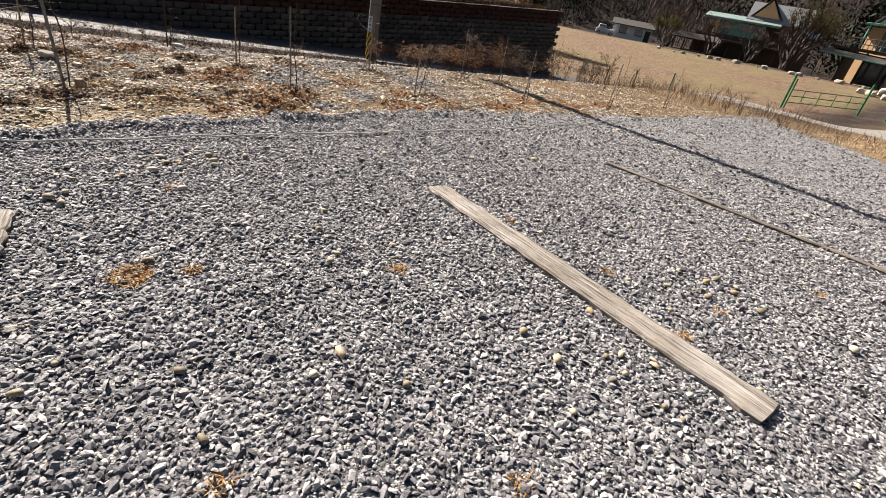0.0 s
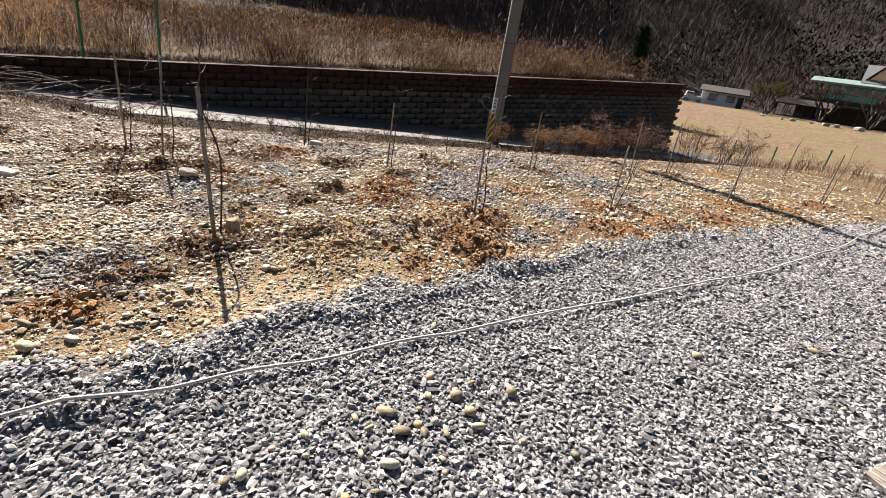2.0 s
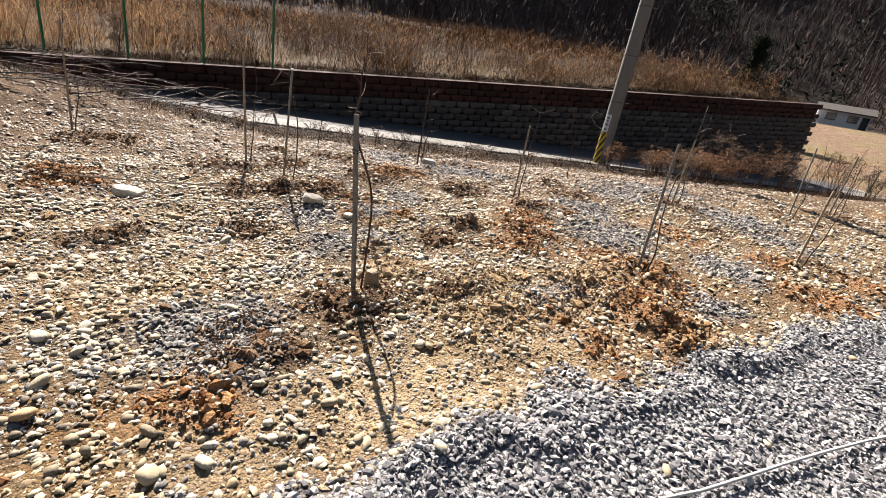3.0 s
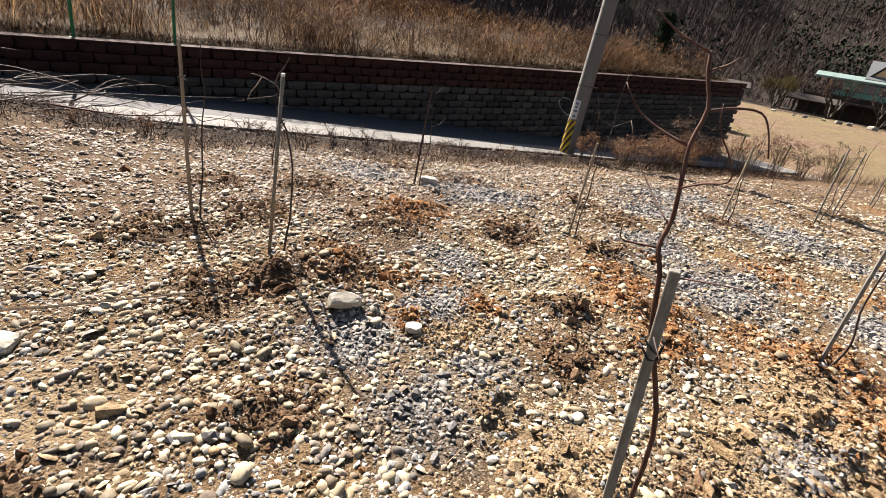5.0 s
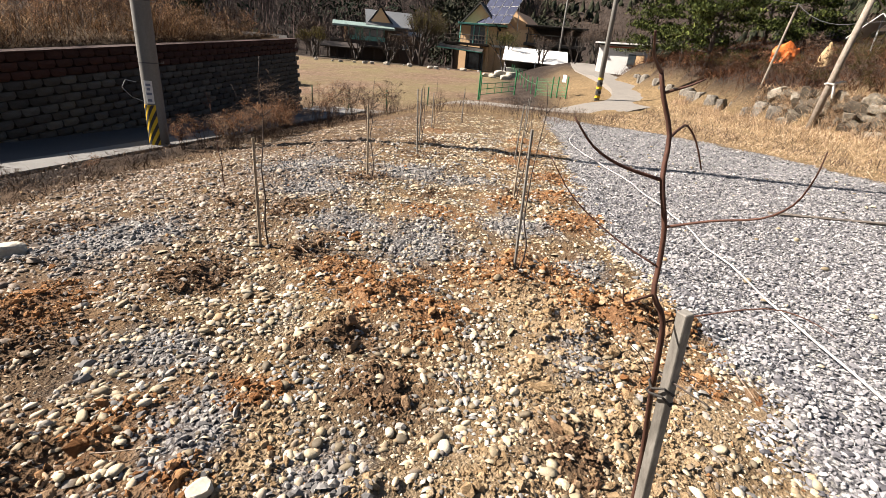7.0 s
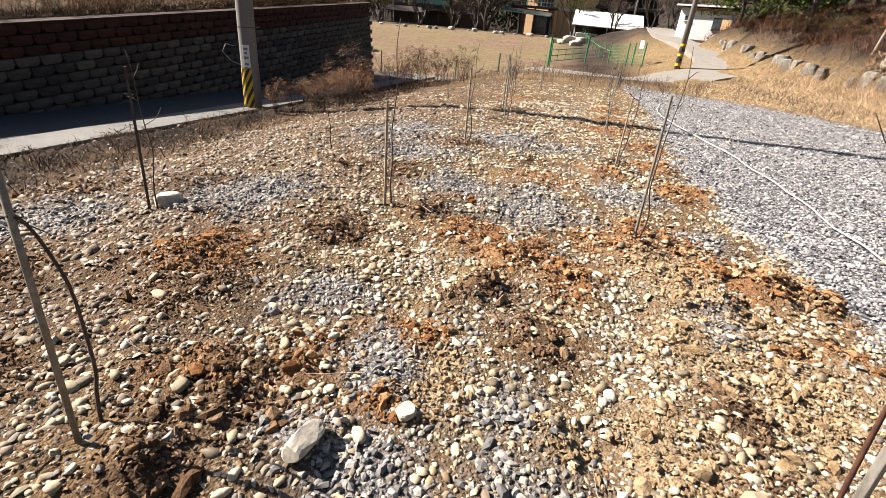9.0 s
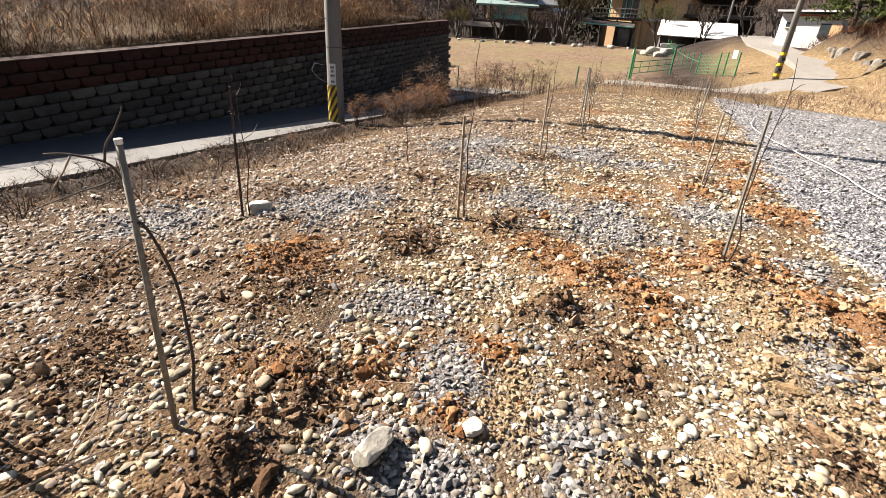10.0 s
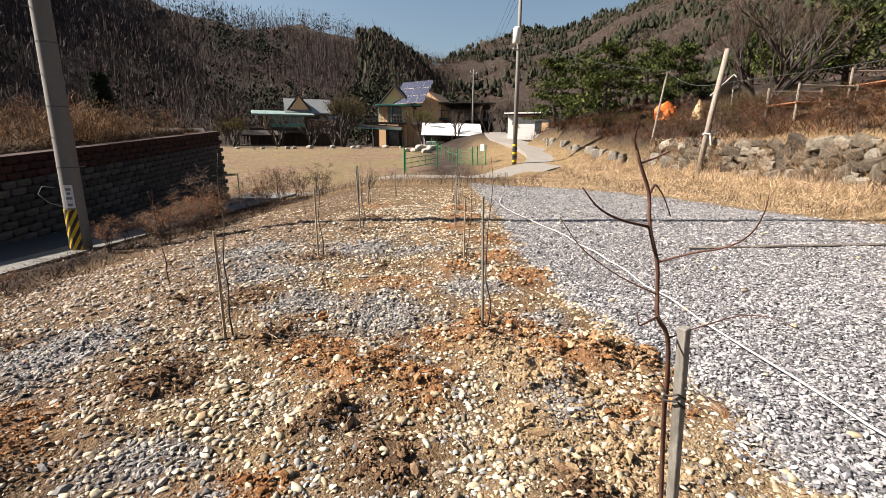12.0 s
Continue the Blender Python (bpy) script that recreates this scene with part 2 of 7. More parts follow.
def blobs(x, y, rows, edge=1.6):
    """The strongest of several round patches with ragged outlines, 0 to 1."""
    x, y = np.asarray(x, float), np.asarray(y, float)
    a = np.zeros_like(x)
    wx, wy = 0.10 * wobble(x, y, 2.9, 6.0), 0.10 * wobble(x, y, 3.1, 12.0)
    for mx, my, mr in rows:
        a = np.maximum(a, np.exp(-((x + wx - mx) ** 2 + (y + wy - my) ** 2) / (mr * edge * 0.72) ** 2))
    return a


def soil_amount(x, y, tone=None):
    """How much bare soil shows, 0 to 1; tone: of that colour alone."""
    a = blobs(x, y, [h[:3] for h in HEAPS if tone is None or h[4] == tone])
    return np.clip(a * 1.15 + 0.3 * wobble(x, y, 1.6, 9.0) * (a > 0.03) - 0.08, 0, 1)


def spilled(x, y):
    """How much grey gravel lies in the bed, 0 to 1."""
    return np.clip(blobs(x, y, SPILLS) * 1.35 - 0.2 + 0.25 * wobble(x, y, 2.6, 3.0), 0, 1)


def shaded_earth(x, y):
    """Browner earth, darkened for the shade between backlit stones, towards the lane and the far side of the bed, 0 to
    1.
    """
    x, y = np.asarray(x, float), np.asarray(y, float)
    return np.clip(0.8 * smooth(8.0, 11.6, uv(x, y)[1]) + 0.22 * smooth(-5.0, -6.8, x) + 0.35 * wobble(x, y, 0.8, 5.0), 0, 1)


def sandy(x, y):
    """Bare yellow sand beside the gravel's edge, 0 to 1."""
    return np.clip(1.3 * blobs(x, y, ((-4.05, 4.5, 0.38), (-3.78, 4.85, 0.4), (-6.75, 5.35, 0.34), (-4.45, 4.0, 0.28), (-3.2, 5.45, 0.25)), 1.4) - 0.1, 0, 1)


# ---- ground ----
def lines(lo, hi, step, far, grow=1.17):
    core = list(np.arange(lo, hi + 1e-6, step))
    out, s = [], step
    while hi + sum(out) < far:
        reach = hi + sum(out)
        s = min(s * grow, 9.0) if reach < 620 else s * grow
        out.append(s)
    right = list(hi + np.cumsum(out))
    left = list(lo - np.cumsum(out))[::-1]
    return np.array(left + core + right)


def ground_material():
    n = Nodes("ground_earth", 0.95)
    n.bsdf.inputs["Specular IOR Level"].default_value = 0.08
    zone = n.split(n.attr("zone"))
    fine, mid, big = n.noise(55, 6, 0.7), n.noise(9, 5, 0.65), n.noise(0.7, 4, 0.6)
    cell = n.tree.nodes.new("ShaderNodeTexVoronoi")
    cell.inputs["Scale"].default_value = 42
    n.tree.links.new(n.co, cell.inputs["Vector"])
    small = n.tree.nodes.new("ShaderNodeTexVoronoi")
    small.inputs["Scale"].default_value = 85
    n.tree.links.new(n.co, small.inputs["Vector"])
    # dark rims round the cells put the shade of the gaps into the colour
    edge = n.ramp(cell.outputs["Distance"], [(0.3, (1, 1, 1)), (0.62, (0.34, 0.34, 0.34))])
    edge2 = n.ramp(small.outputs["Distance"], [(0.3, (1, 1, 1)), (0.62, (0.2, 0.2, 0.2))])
    gravel = n.ramp(n.split(cell.outputs["Color"])[0], [(0.0, (0.13, 0.13, 0.138)), (0.5, (0.265, 0.264, 0.272)), (0.85, (0.41, 0.406, 0.402)), (1.0, (0.5, 0.48, 0.44))])
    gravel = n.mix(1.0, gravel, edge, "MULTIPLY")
    soil = n.mix(n.ramp(mid, [(0.35, (0, 0, 0)), (0.65, (1, 1, 1))]), (0.115, 0.066, 0.032), (0.265, 0.182, 0.095))
    soil = n.mix(1.0, soil, n.ramp(fine, [(0.3, (0.4, 0.38, 0.35)), (0.7, (1.0, 1.0, 1.0))]), "MULTIPLY")
    grit = n.ramp(n.split(small.outputs["Color"])[1], [(0.0, (0.08, 0.056, 0.036)), (0.4, (0.18, 0.135, 0.088)), (0.8, (0.31, 0.255, 0.185)), (1.0, (0.42, 0.37, 0.29))])
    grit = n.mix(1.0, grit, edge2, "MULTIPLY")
    soil = n.mix(n.ramp(n.noise(2.6, 4, 0.7), [(0.4, (0, 0, 0)), (0.64, (0.85, 0.85, 0.85))]), soil, grit)
    tone = n.split(n.attr("tone"))
    crumb = n.ramp(fine, [(0.3, (0.45, 0.43, 0.4)), (0.68, (1.0, 1.0, 1.0))])
    for k, c0, c1 in ((2, (0.25, 0.182, 0.108), (0.38, 0.298, 0.195)), (0, (0.15, 0.077, 0.038), (0.28, 0.165, 0.09)), (1, (0.056, 0.035, 0.022), (0.128, 0.086, 0.055))):
        heap = n.mix(1.0, n.mix(n.ramp(mid, [(0.35, (0, 0, 0)), (0.65, (1, 1, 1))]), c0, c1), crumb, "MULTIPLY")
        soil = n.mix(tone[k], soil, heap)
    straw = n.ramp(n.noise(7, 6, 0.75), [(0.33, (0.06, 0.042, 0.022)), (0.52, (0.17, 0.12, 0.065)), (0.75, (0.3, 0.225, 0.135))])
    lawn = n.ramp(n.noise(2.2, 9, 0.85), [(0.36, (0.055, 0.036, 0.023)), (0.5, (0.13, 0.088, 0.06)), (0.64, (0.22, 0.158, 0.115))])
    lawn = n.mix(n.ramp(n.noise(0.12, 5, 0.65), [(0.42, (0, 0, 0)), (0.62, (0.8, 0.8, 0.8))]), lawn, (0.13, 0.11, 0.055))
    litter = n.ramp(n.noise(0.3, 9, 0.85), [(0.36, (0.012, 0.0092, 0.0077)), (0.5, (0.028, 0.0213, 0.0175)), (0.64, (0.062, 0.048, 0.039))])
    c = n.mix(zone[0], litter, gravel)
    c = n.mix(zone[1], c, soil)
    c = n.mix(zone[2], c, straw)
    lawn_mask = n.tree.nodes.new("ShaderNodeAttribute")
    lawn_mask.attribute_name = "lawn"
    c = n.mix(lawn_mask.outputs["Fac"], c, lawn)
    c = n.mix(1.0, c, n.ramp(big, [(0.3, (0.8, 0.8, 0.8)), (0.7, (1.0, 1.0, 1.0))]), "MULTIPLY")
    relief = n.math("ADD", n.math("MULTIPLY", edge, 0.6), n.math("ADD", fine, n.math("MULTIPLY", edge2, 0.3)))
    return n.done(c, relief, 0.85, 0.02)


def build_ground():
    xs, ys = lines(-13.5, 11.0, 0.175, 1500), lines(-1.0, 20.0, 0.175, 1500)
    # a closer net where the turned soil lies
    xs = np.unique(np.round(np.concatenate([xs, np.arange(-8.0, 0.5, 0.0875) + 0.04]), 4))
    ys = np.unique(np.round(np.concatenate([ys, np.arange(4.0, 10.5, 0.0875) + 0.04]), 4))
    X, Y = np.meshgrid(xs, ys)
    x, y = X.ravel(), Y.ravel()
    z = land(x, y)
    nx, ny = len(xs), len(ys)
    i = np.arange(nx * ny).reshape(ny, nx)
    faces = np.stack([i[:-1, :-1], i[:-1, 1:], i[1:, 1:], i[1:, :-1]], -1).reshape(-1, 4)
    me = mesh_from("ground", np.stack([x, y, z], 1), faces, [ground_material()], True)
    u, v = uv(x, y)
    edge = y - border_y(x) + 0.22 * wobble(x, y, 2.2, 4.0)
    inside = smooth(0.3, -0.3, x - right_x(y) + 0.35 * wobble(x, y, 1.5, 1.0)) * smooth(21.5, 20.0, u + 0.4 * wobble(x, y, 1.0))
    gravel = smooth(0.12, -0.12, edge) * inside
    patches = spilled(x, y) * 0.85
    bed = smooth(-0.12, 0.12, edge) * smooth(14.9, 13.7, v + 0.4 * wobble(x, y, 1.1, 3.0)) * smooth(18.8, 17.0, u)
    straw = (1 - np.maximum(gravel, bed)) * smooth(-18, -12, v) * smooth(24, 19, u) * smooth(13.4, 12.4, v)
    straw = np.maximum(straw, smooth(0.0, 0.3, x - right_x(y) + 0.3 * wobble(x, y, 1.2, 3.0)) * smooth(60, 40, u) * smooth(6, 3, v) * smooth(0.6, 0.1, bank(x, y)))
    straw = np.maximum(straw, 0.45 * (v > WALL_V) * (u < WALL_END) * smooth(WALL_V + 8, WALL_V + 3, v))
    yard = smooth(20.5, 21.8, u + 0.5 * wobble(x, y, 0.6)) * smooth(28.5, 27.0, u + 0.6 * wobble(x, y, 0.5, 2.0)) * smooth(7.5, 9.0, v) * smooth(30, 24, v)
    bed = np.maximum(bed, yard)
    lawn = smooth(26.5, 28, u) * smooth(66, 63, u) * smooth(8.2, 9.8, v + 0.6 * wobble(x, y, 0.5, 7.0)) * smooth(75, 60, v)
    for nm, dat in (("zone", np.stack([np.maximum(gravel, bed * patches), bed * (1 - patches), straw * (1 - lawn), np.ones_like(x)], 1)),
                    ("lawn", np.stack([lawn, lawn, lawn, np.ones_like(x)], 1)),
                    # the dark tone also carries the shade between stones near the lane
                    ("tone", np.stack([soil_amount(x, y, RED), np.maximum(soil_amount(x, y, DARK), 0.8 * shaded_earth(x, y)), np.maximum(np.maximum(soil_amount(x, y, OCHRE), sandy(x, y)), 0.75 * yard), np.ones_like(x)], 1))):
        at = me.color_attributes.new(nm, "FLOAT_COLOR", "POINT")
        at.data.foreach_set("color", dat.astype(np.float32).ravel())
    ob = new("ground", me)
    return tagged(ob, "gravel lot, stony orchard soil, tan lawn and wooded valley slopes", "ground", kind="structure")


ground = build_ground()


# ---- lane and village road ----
def ribbon(name, centre, width, lift, thick, mat, label, category):
    """A paved strip along points of (x, y, z): a slab with real edges."""
    pts = [Vector(p) for p in centre]
    verts, faces = [], []
    for k, p in enumerate(pts):
        a, b = pts[max(k - 1, 0)], pts[min(k + 1, len(pts) - 1)]
        d = (b - a)
        d.z = 0
        d.normalize()
        side = Vector((-d.y, d.x, 0)) * (width[k] if isinstance(width, list) else width) / 2
        verts += [p + side + Vector((0, 0, lift)), p - side + Vector((0, 0, lift)), p + side + Vector((0, 0, lift - thick)), p - side + Vector((0, 0, lift - thick))]
    for k in range(len(pts) - 1):
        a, b = 4 * k, 4 * k + 4
        faces += [(a, a + 1, b + 1, b), (a + 2, a, b, b + 2), (a + 1, a + 3, b + 3, b + 1)]
    n = 4 * (len(pts) - 1)
    faces += [(0, 2, 3, 1), (n, n + 1, n + 3, n + 2)]
    me = bpy.data.meshes.new(name)
    me.from_pydata([tuple(v) for v in verts], [], faces)
    me.materials.append(mat)
    ob = new(name, me)
    return tagged(ob, label, category, kind="structure")


def curve_points(ctrl, n):
    """A smooth line through control points (Catmull-Rom)."""
    c = [np.array(p, float) for p in ctrl]
    c = [2 * c[0] - c[1]] + c + [2 * c[-1] - c[-2]]
    out = []
    for k in range(1, len(c) - 2):
        for t in np.linspace(0, 1, n, endpoint=False):
            p0, p1, p2, p3 = c[k - 1:k + 3]
            out.append(0.5 * (2 * p1 + (p2 - p0) * t + (2 * p0 - 5 * p1 + 4 * p2 - p3) * t * t + (3 * p1 - p0 - 3 * p2 + p3) * t ** 3))
    out.append(c[-2])
    return out


# the lane in two tones: sunlit concrete, and a dark one for wall shade
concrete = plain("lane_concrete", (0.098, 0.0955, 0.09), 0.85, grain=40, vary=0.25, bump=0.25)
concrete_shade = plain("lane_concrete_shade", (0.027, 0.0285, 0.0325), 0.85, grain=60, vary=0.25, bump=0.3)
concrete_grey = plain("road_concrete", (0.15, 0.139, 0.123), 0.85, grain=30, vary=0.25, bump=0.25)
def lane_line(v, dz):
    pts = []
    for q in curve_points([(-40, v), (-20, v), (0, v), (12, v), (21.5, v), (24.5, v)], 8):
        px, py = xy(*q)
        pts.append((px, py, float(road_z(q[0])) + dz))
    return pts


# the dark slab paints the wall's shadow on the lane; the pale one stays lit
ribbon("road", lane_line(17.16, 0.0), 1.88, 0.0, 0.25, concrete_shade, "narrow concrete lane under the block wall, the wall's shade painted dark", "road")
ribbon("pavement", lane_line(15.81, 0.012), 0.82, 0.0, 0.3, concrete, "pale sunlit part of the concrete lane, laid as its own strip", "pavement")
turn_pts = []
for q in curve_points([(24.2, 17.6), (24.3, 14.5), (23.8, 11.0), (24.0, 8.0), (25.2, 5.4), (28.0, 2.6), (34.0, -0.7), (42.3, -0.7), (53.6, 0.2), (73, -1.3), (88, -2)], 6):
    px, py = xy(*q)
    turn_pts.append((px, py, float(land(px, py, False))))
ribbon("road", turn_pts, 3.2, 0.05, 0.35, concrete_grey, "grey concrete village road winding between lawn and dry grass", "road")


# ---- building blocks ----
def part(name, bm, material, parent, label="", smooth_shade=False):
    """Links a bmesh as one mesh object under a thing or a part."""
    me = bpy.data.meshes.new(name)
    if smooth_shade:
        for f in bm.faces:
            f.smooth = True
    bm.to_mesh(me)
    bm.free()
    me.materials.append(material)
    ob = new(name, me)
    if parent is not None:
        ob.parent = parent
    if label:
        ob["label"] = label
    return ob


def thing(name, m, label, category, group="", kind=""):
    ob = new(name)
    ob.empty_display_size = 0.1
    ob.matrix_world = m
    return tagged(ob, label, category, group, kind)


def box(sx, sy, sz, at=(0, 0, 0), bevel=0.0, rot=(0, 0, 0), bm=None):
    """A box of that size centred on at, its edges bevelled."""
    bm = bm or bmesh.new()
    r = bmesh.ops.create_cube(bm, size=1.0, matrix=pose(*at, *rot) @ Matrix.Diagonal((sx, sy, sz, 1)))
    if bevel:
        edges = list({e for v in r["verts"] for e in v.link_edges})
        bmesh.ops.bevel(bm, geom=edges, offset=bevel, segments=1, affect="EDGES")
    return bm


def tube(points, radii, sides=8, bm=None, cap=True):
    """A tube along points, its radius changing from point to point."""
    bm = bm or bmesh.new()
    pts = [Vector(p) for p in points]
    rings, ref = [], None
    for k, p in enumerate(pts):
        d = (pts[min(k + 1, len(pts) - 1)] - pts[max(k - 1, 0)]).normalized()
        if ref is None:
            ref = Vector((1, 0, 0)) if abs(d.x) < 0.8 else Vector((0, 1, 0))
        a = d.cross(ref).normalized()
        b = a.cross(d)
        ref = b
        r = radii[k] if isinstance(radii, (list, tuple)) else radii
        rings.append([bm.verts.new(p + (a * math.cos(2 * math.pi * i / sides) + b * math.sin(2 * math.pi * i / sides)) * r) for i in range(sides)])
    for k in range(len(rings) - 1):
        for i in range(sides):
            j = (i + 1) % sides
            bm.faces.new((rings[k][i], rings[k][j], rings[k + 1][j], rings[k + 1][i]))
    if cap:
        bm.faces.new(rings[0])
        bm.faces.new(rings[-1][::-1])
    bmesh.ops.recalc_face_normals(bm, faces=bm.faces)
    return bm


def zat(x, y):
    return float(land(np.array([x]), np.array([y]))[0])


# ---- block wall ----
def block_mat(name, stops):
    n = Nodes(name, 0.95)
    base = n.ramp(n.random(), stops)
    isl = n.ramp(n.island(), [(0.0, (0.8, 0.8, 0.8)), (1.0, (1.0, 1.0, 1.0))])
    sp, st = n.noise(45, 6, 0.7), n.noise(3.0, 4, 0.6)
    c = n.mix(1.0, base, isl, "MULTIPLY")
    c = n.mix(1.0, c, n.ramp(sp, [(0.3, (0.55, 0.53, 0.5)), (0.7, (1.0, 1.0, 1.0))]), "MULTIPLY")
    c = n.mix(1.0, c, n.ramp(st, [(0.35, (0.72, 0.7, 0.68)), (0.65, (1.0, 1.0, 1.0))]), "MULTIPLY")
    return n.done(c, sp, 0.7, 0.02)


block_grey = block_mat("block_grey", [(0.0, (0.045, 0.043, 0.041)), (0.5, (0.076, 0.072, 0.067)), (1.0, (0.116, 0.112, 0.103))])
block_red = block_mat("block_red", [(0.0, (0.037, 0.015, 0.0112)), (0.5, (0.05, 0.0195, 0.0144)), (1.0, (0.064, 0.0253, 0.0185))])


def block_bm(w, h, seed):
    """A split-face wall block: bulged front, its lower corners cut away."""
    rng = random.Random(seed)
    bm = bmesh.new()
    hw, hh = w / 2, h / 2
    ring = [(-hw, hh), (-hw, -hh * 0.15), (-hw * 0.74, -hh), (hw * 0.74, -hh), (hw, -hh * 0.15), (hw, hh)]
    back = [bm.verts.new((x, 0.12, z)) for x, z in ring]
    mid = [bm.verts.new((x, -0.03, z)) for x, z in ring]
    front = [bm.verts.new((x * 0.94 + rng.uniform(-0.008, 0.008), -0.085 + rng.uniform(-0.012, 0.012), z * 0.9 + rng.uniform(-0.006, 0.006))) for x, z in ring]
    for a, b in ((back, mid), (mid, front)):
        for i in range(6):
            j = (i + 1) % 6
            bm.faces.new((a[i], a[j], b[j], b[i]))
    c = bm.verts.new((rng.uniform(-0.05, 0.05), -0.11, rng.uniform(-0.02, 0.02)))
    for i in range(6):
        bm.faces.new((front[i], front[(i + 1) % 6], c))
    bmesh.ops.recalc_face_normals(bm, faces=bm.faces)
    return bm


BW, BH = 0.444, 0.185
wall_dir = Vector((UX, UY, 0.0775)).normalized()
wall_in = Vector((VX, VY, 0)).normalized()
wall_up = wall_dir.cross(wall_in).normalized()
wall_turn = Matrix((wall_dir, wall_in, wall_up)).transposed().to_4x4()


def build_block_wall():
    wall = thing("wall_north", Matrix(), "segmental block retaining wall, grey courses under a dark red top band", "wall", kind="structure")
    # earth-side core, so that no joint is open
    us = np.linspace(-40, WALL_END - 0.05, 24)
    bm = bmesh.new()
    rows = []
    for u in us:
        rows.append([bm.verts.new((*xy(u, v), z)) for v, z in ((WALL_V + 0.06, road_z(u) - 0.6), (WALL_V + 0.06, wall_top(u) - 0.03), (WALL_V + 0.6, wall_top(u) - 0.03), (WALL_V + 0.6, road_z(u) - 0.6))])
    for a, b in zip(rows, rows[1:]):
        for i in range(4):
            bm.faces.new((a[i], a[(i + 1) % 4], b[(i + 1) % 4], b[i]))
    bm.faces.new(rows[0])
    bm.faces.new(rows[-1])
    bmesh.ops.recalc_face_normals(bm, faces=bm.faces)
    part("core", bm, block_grey, wall)
    # return of the wall at its end
    u0 = WALL_END - 0.25
    p = xy(u0, WALL_V + 4.2)
    part("return_wall", box(0.5, 8.0, 3.6, (0, 0, 0), 0.02), block_grey, wall).matrix_world = pose(p[0], p[1], wall_top(u0) - 1.85, 0, 0, math.degrees(math.atan2(UY, UX)))
    # thin cap that edges the planting
    bm = bmesh.new()
    rows = []
    for u in us:
        w = 0.004 * math.sin(u * 2.1)
        rows.append([bm.verts.new((*xy(u, v), wall_top(u) + z)) for v, z in ((WALL_V - 0.10 + w, -0.01), (WALL_V - 0.10 + w, 0.03), (WALL_V + 0.3, 0.035), (WALL_V + 0.3, -0.01))])
    for a, b in zip(rows, rows[1:]):
        for i in range(4):
            bm.faces.new((a[i], a[(i + 1) % 4], b[(i + 1) % 4], b[i]))
    bm.faces.new(rows[-1])
    bmesh.ops.recalc_face_normals(bm, faces=bm.faces)
    part("cap", bm, block_red, wall, "thin weathered red cap")
    greys, reds = [], []
    for k in range(5):
        for store, mat in ((greys, block_grey), (reds, block_red)):
            me = bpy.data.meshes.new("block")
            bm = block_bm(BW - 0.007, BH - 0.006, k)
            bm.to_mesh(me)
            bm.free()
            me.materials.append(mat)
            store.append(me)
    far = {0: bmesh.new(), 1: bmesh.new()}
    rng = random.Random(5)
    count = 0
    for row in range(17):
        u = WALL_END - BW / 2 - (BW / 2 if row % 2 else 0)
        while u > -30:
            z = wall_top(u) - BH * (row + 0.5)
            if z < road_z(u) - 0.12:
                u -= BW
                continue
            me = rng.choice(reds if row < 3 else greys)
            x, y = xy(u, WALL_V - 0.012 * row + rng.uniform(-0.008, 0.008))
            m = Matrix.Translation((x, y, z)) @ wall_turn
            if 4.5 < u < 15.5 and count < 300:
                ob = new("block", me)
                ob.parent = wall
                ob.matrix_world = m
                count += 1
            else:
                bm = far[0 if row < 3 else 1]
                n0 = len(bm.verts)
                bm.from_mesh(me)
                bm.verts.ensure_lookup_table()
                for vert in bm.verts[n0:]:
                    vert.co = m @ vert.co
            u -= BW
    for k, mat in ((0, block_red), (1, block_grey)):
        ob = part("blocks", far[k], mat, wall)
        ob["kind"] = "stuff"
    return wall


build_block_wall()


# ---- utility pole at the lane ----
def pole_mat():
    n = Nodes("pole_concrete", 0.8)
    a, b = n.noise(30, 5, 0.7), n.noise(2.0, 4, 0.6, stretch=(1, 1, 0.15))
    c = n.mix(n.ramp(b, [(0.3, (0, 0, 0)), (0.7, (1, 1, 1))]), (0.115, 0.111, 0.104), (0.17, 0.166, 0.155))
    c = n.mix(1.0, c, n.ramp(a, [(0.3, (0.75, 0.74, 0.72)), (0.7, (1, 1, 1))]), "MULTIPLY")
    return n.done(c, a, 0.3, 0.003)


concrete_pole = pole_mat()
yellow = plain("yellow_paint", (0.465, 0.298, 0.0124), 0.55, grain=30, vary=0.2)
black = plain("black_paint", (0.02, 0.02, 0.02), 0.6, grain=30, vary=0.3)
white = plain("white_paint", (0.484, 0.484, 0.471), 0.6, grain=25, vary=0.08)
galv = plain("galvanised_steel", (0.4, 0.41, 0.42), 0.45, 0.8, grain=40)
dark_steel = plain("dark_steel", (0.07, 0.07, 0.072), 0.6, 0.5, grain=40)
bar_grey = plain("print_grey", (0.12, 0.13, 0.18), 0.6)
POLE = (-4.02, 17.7)


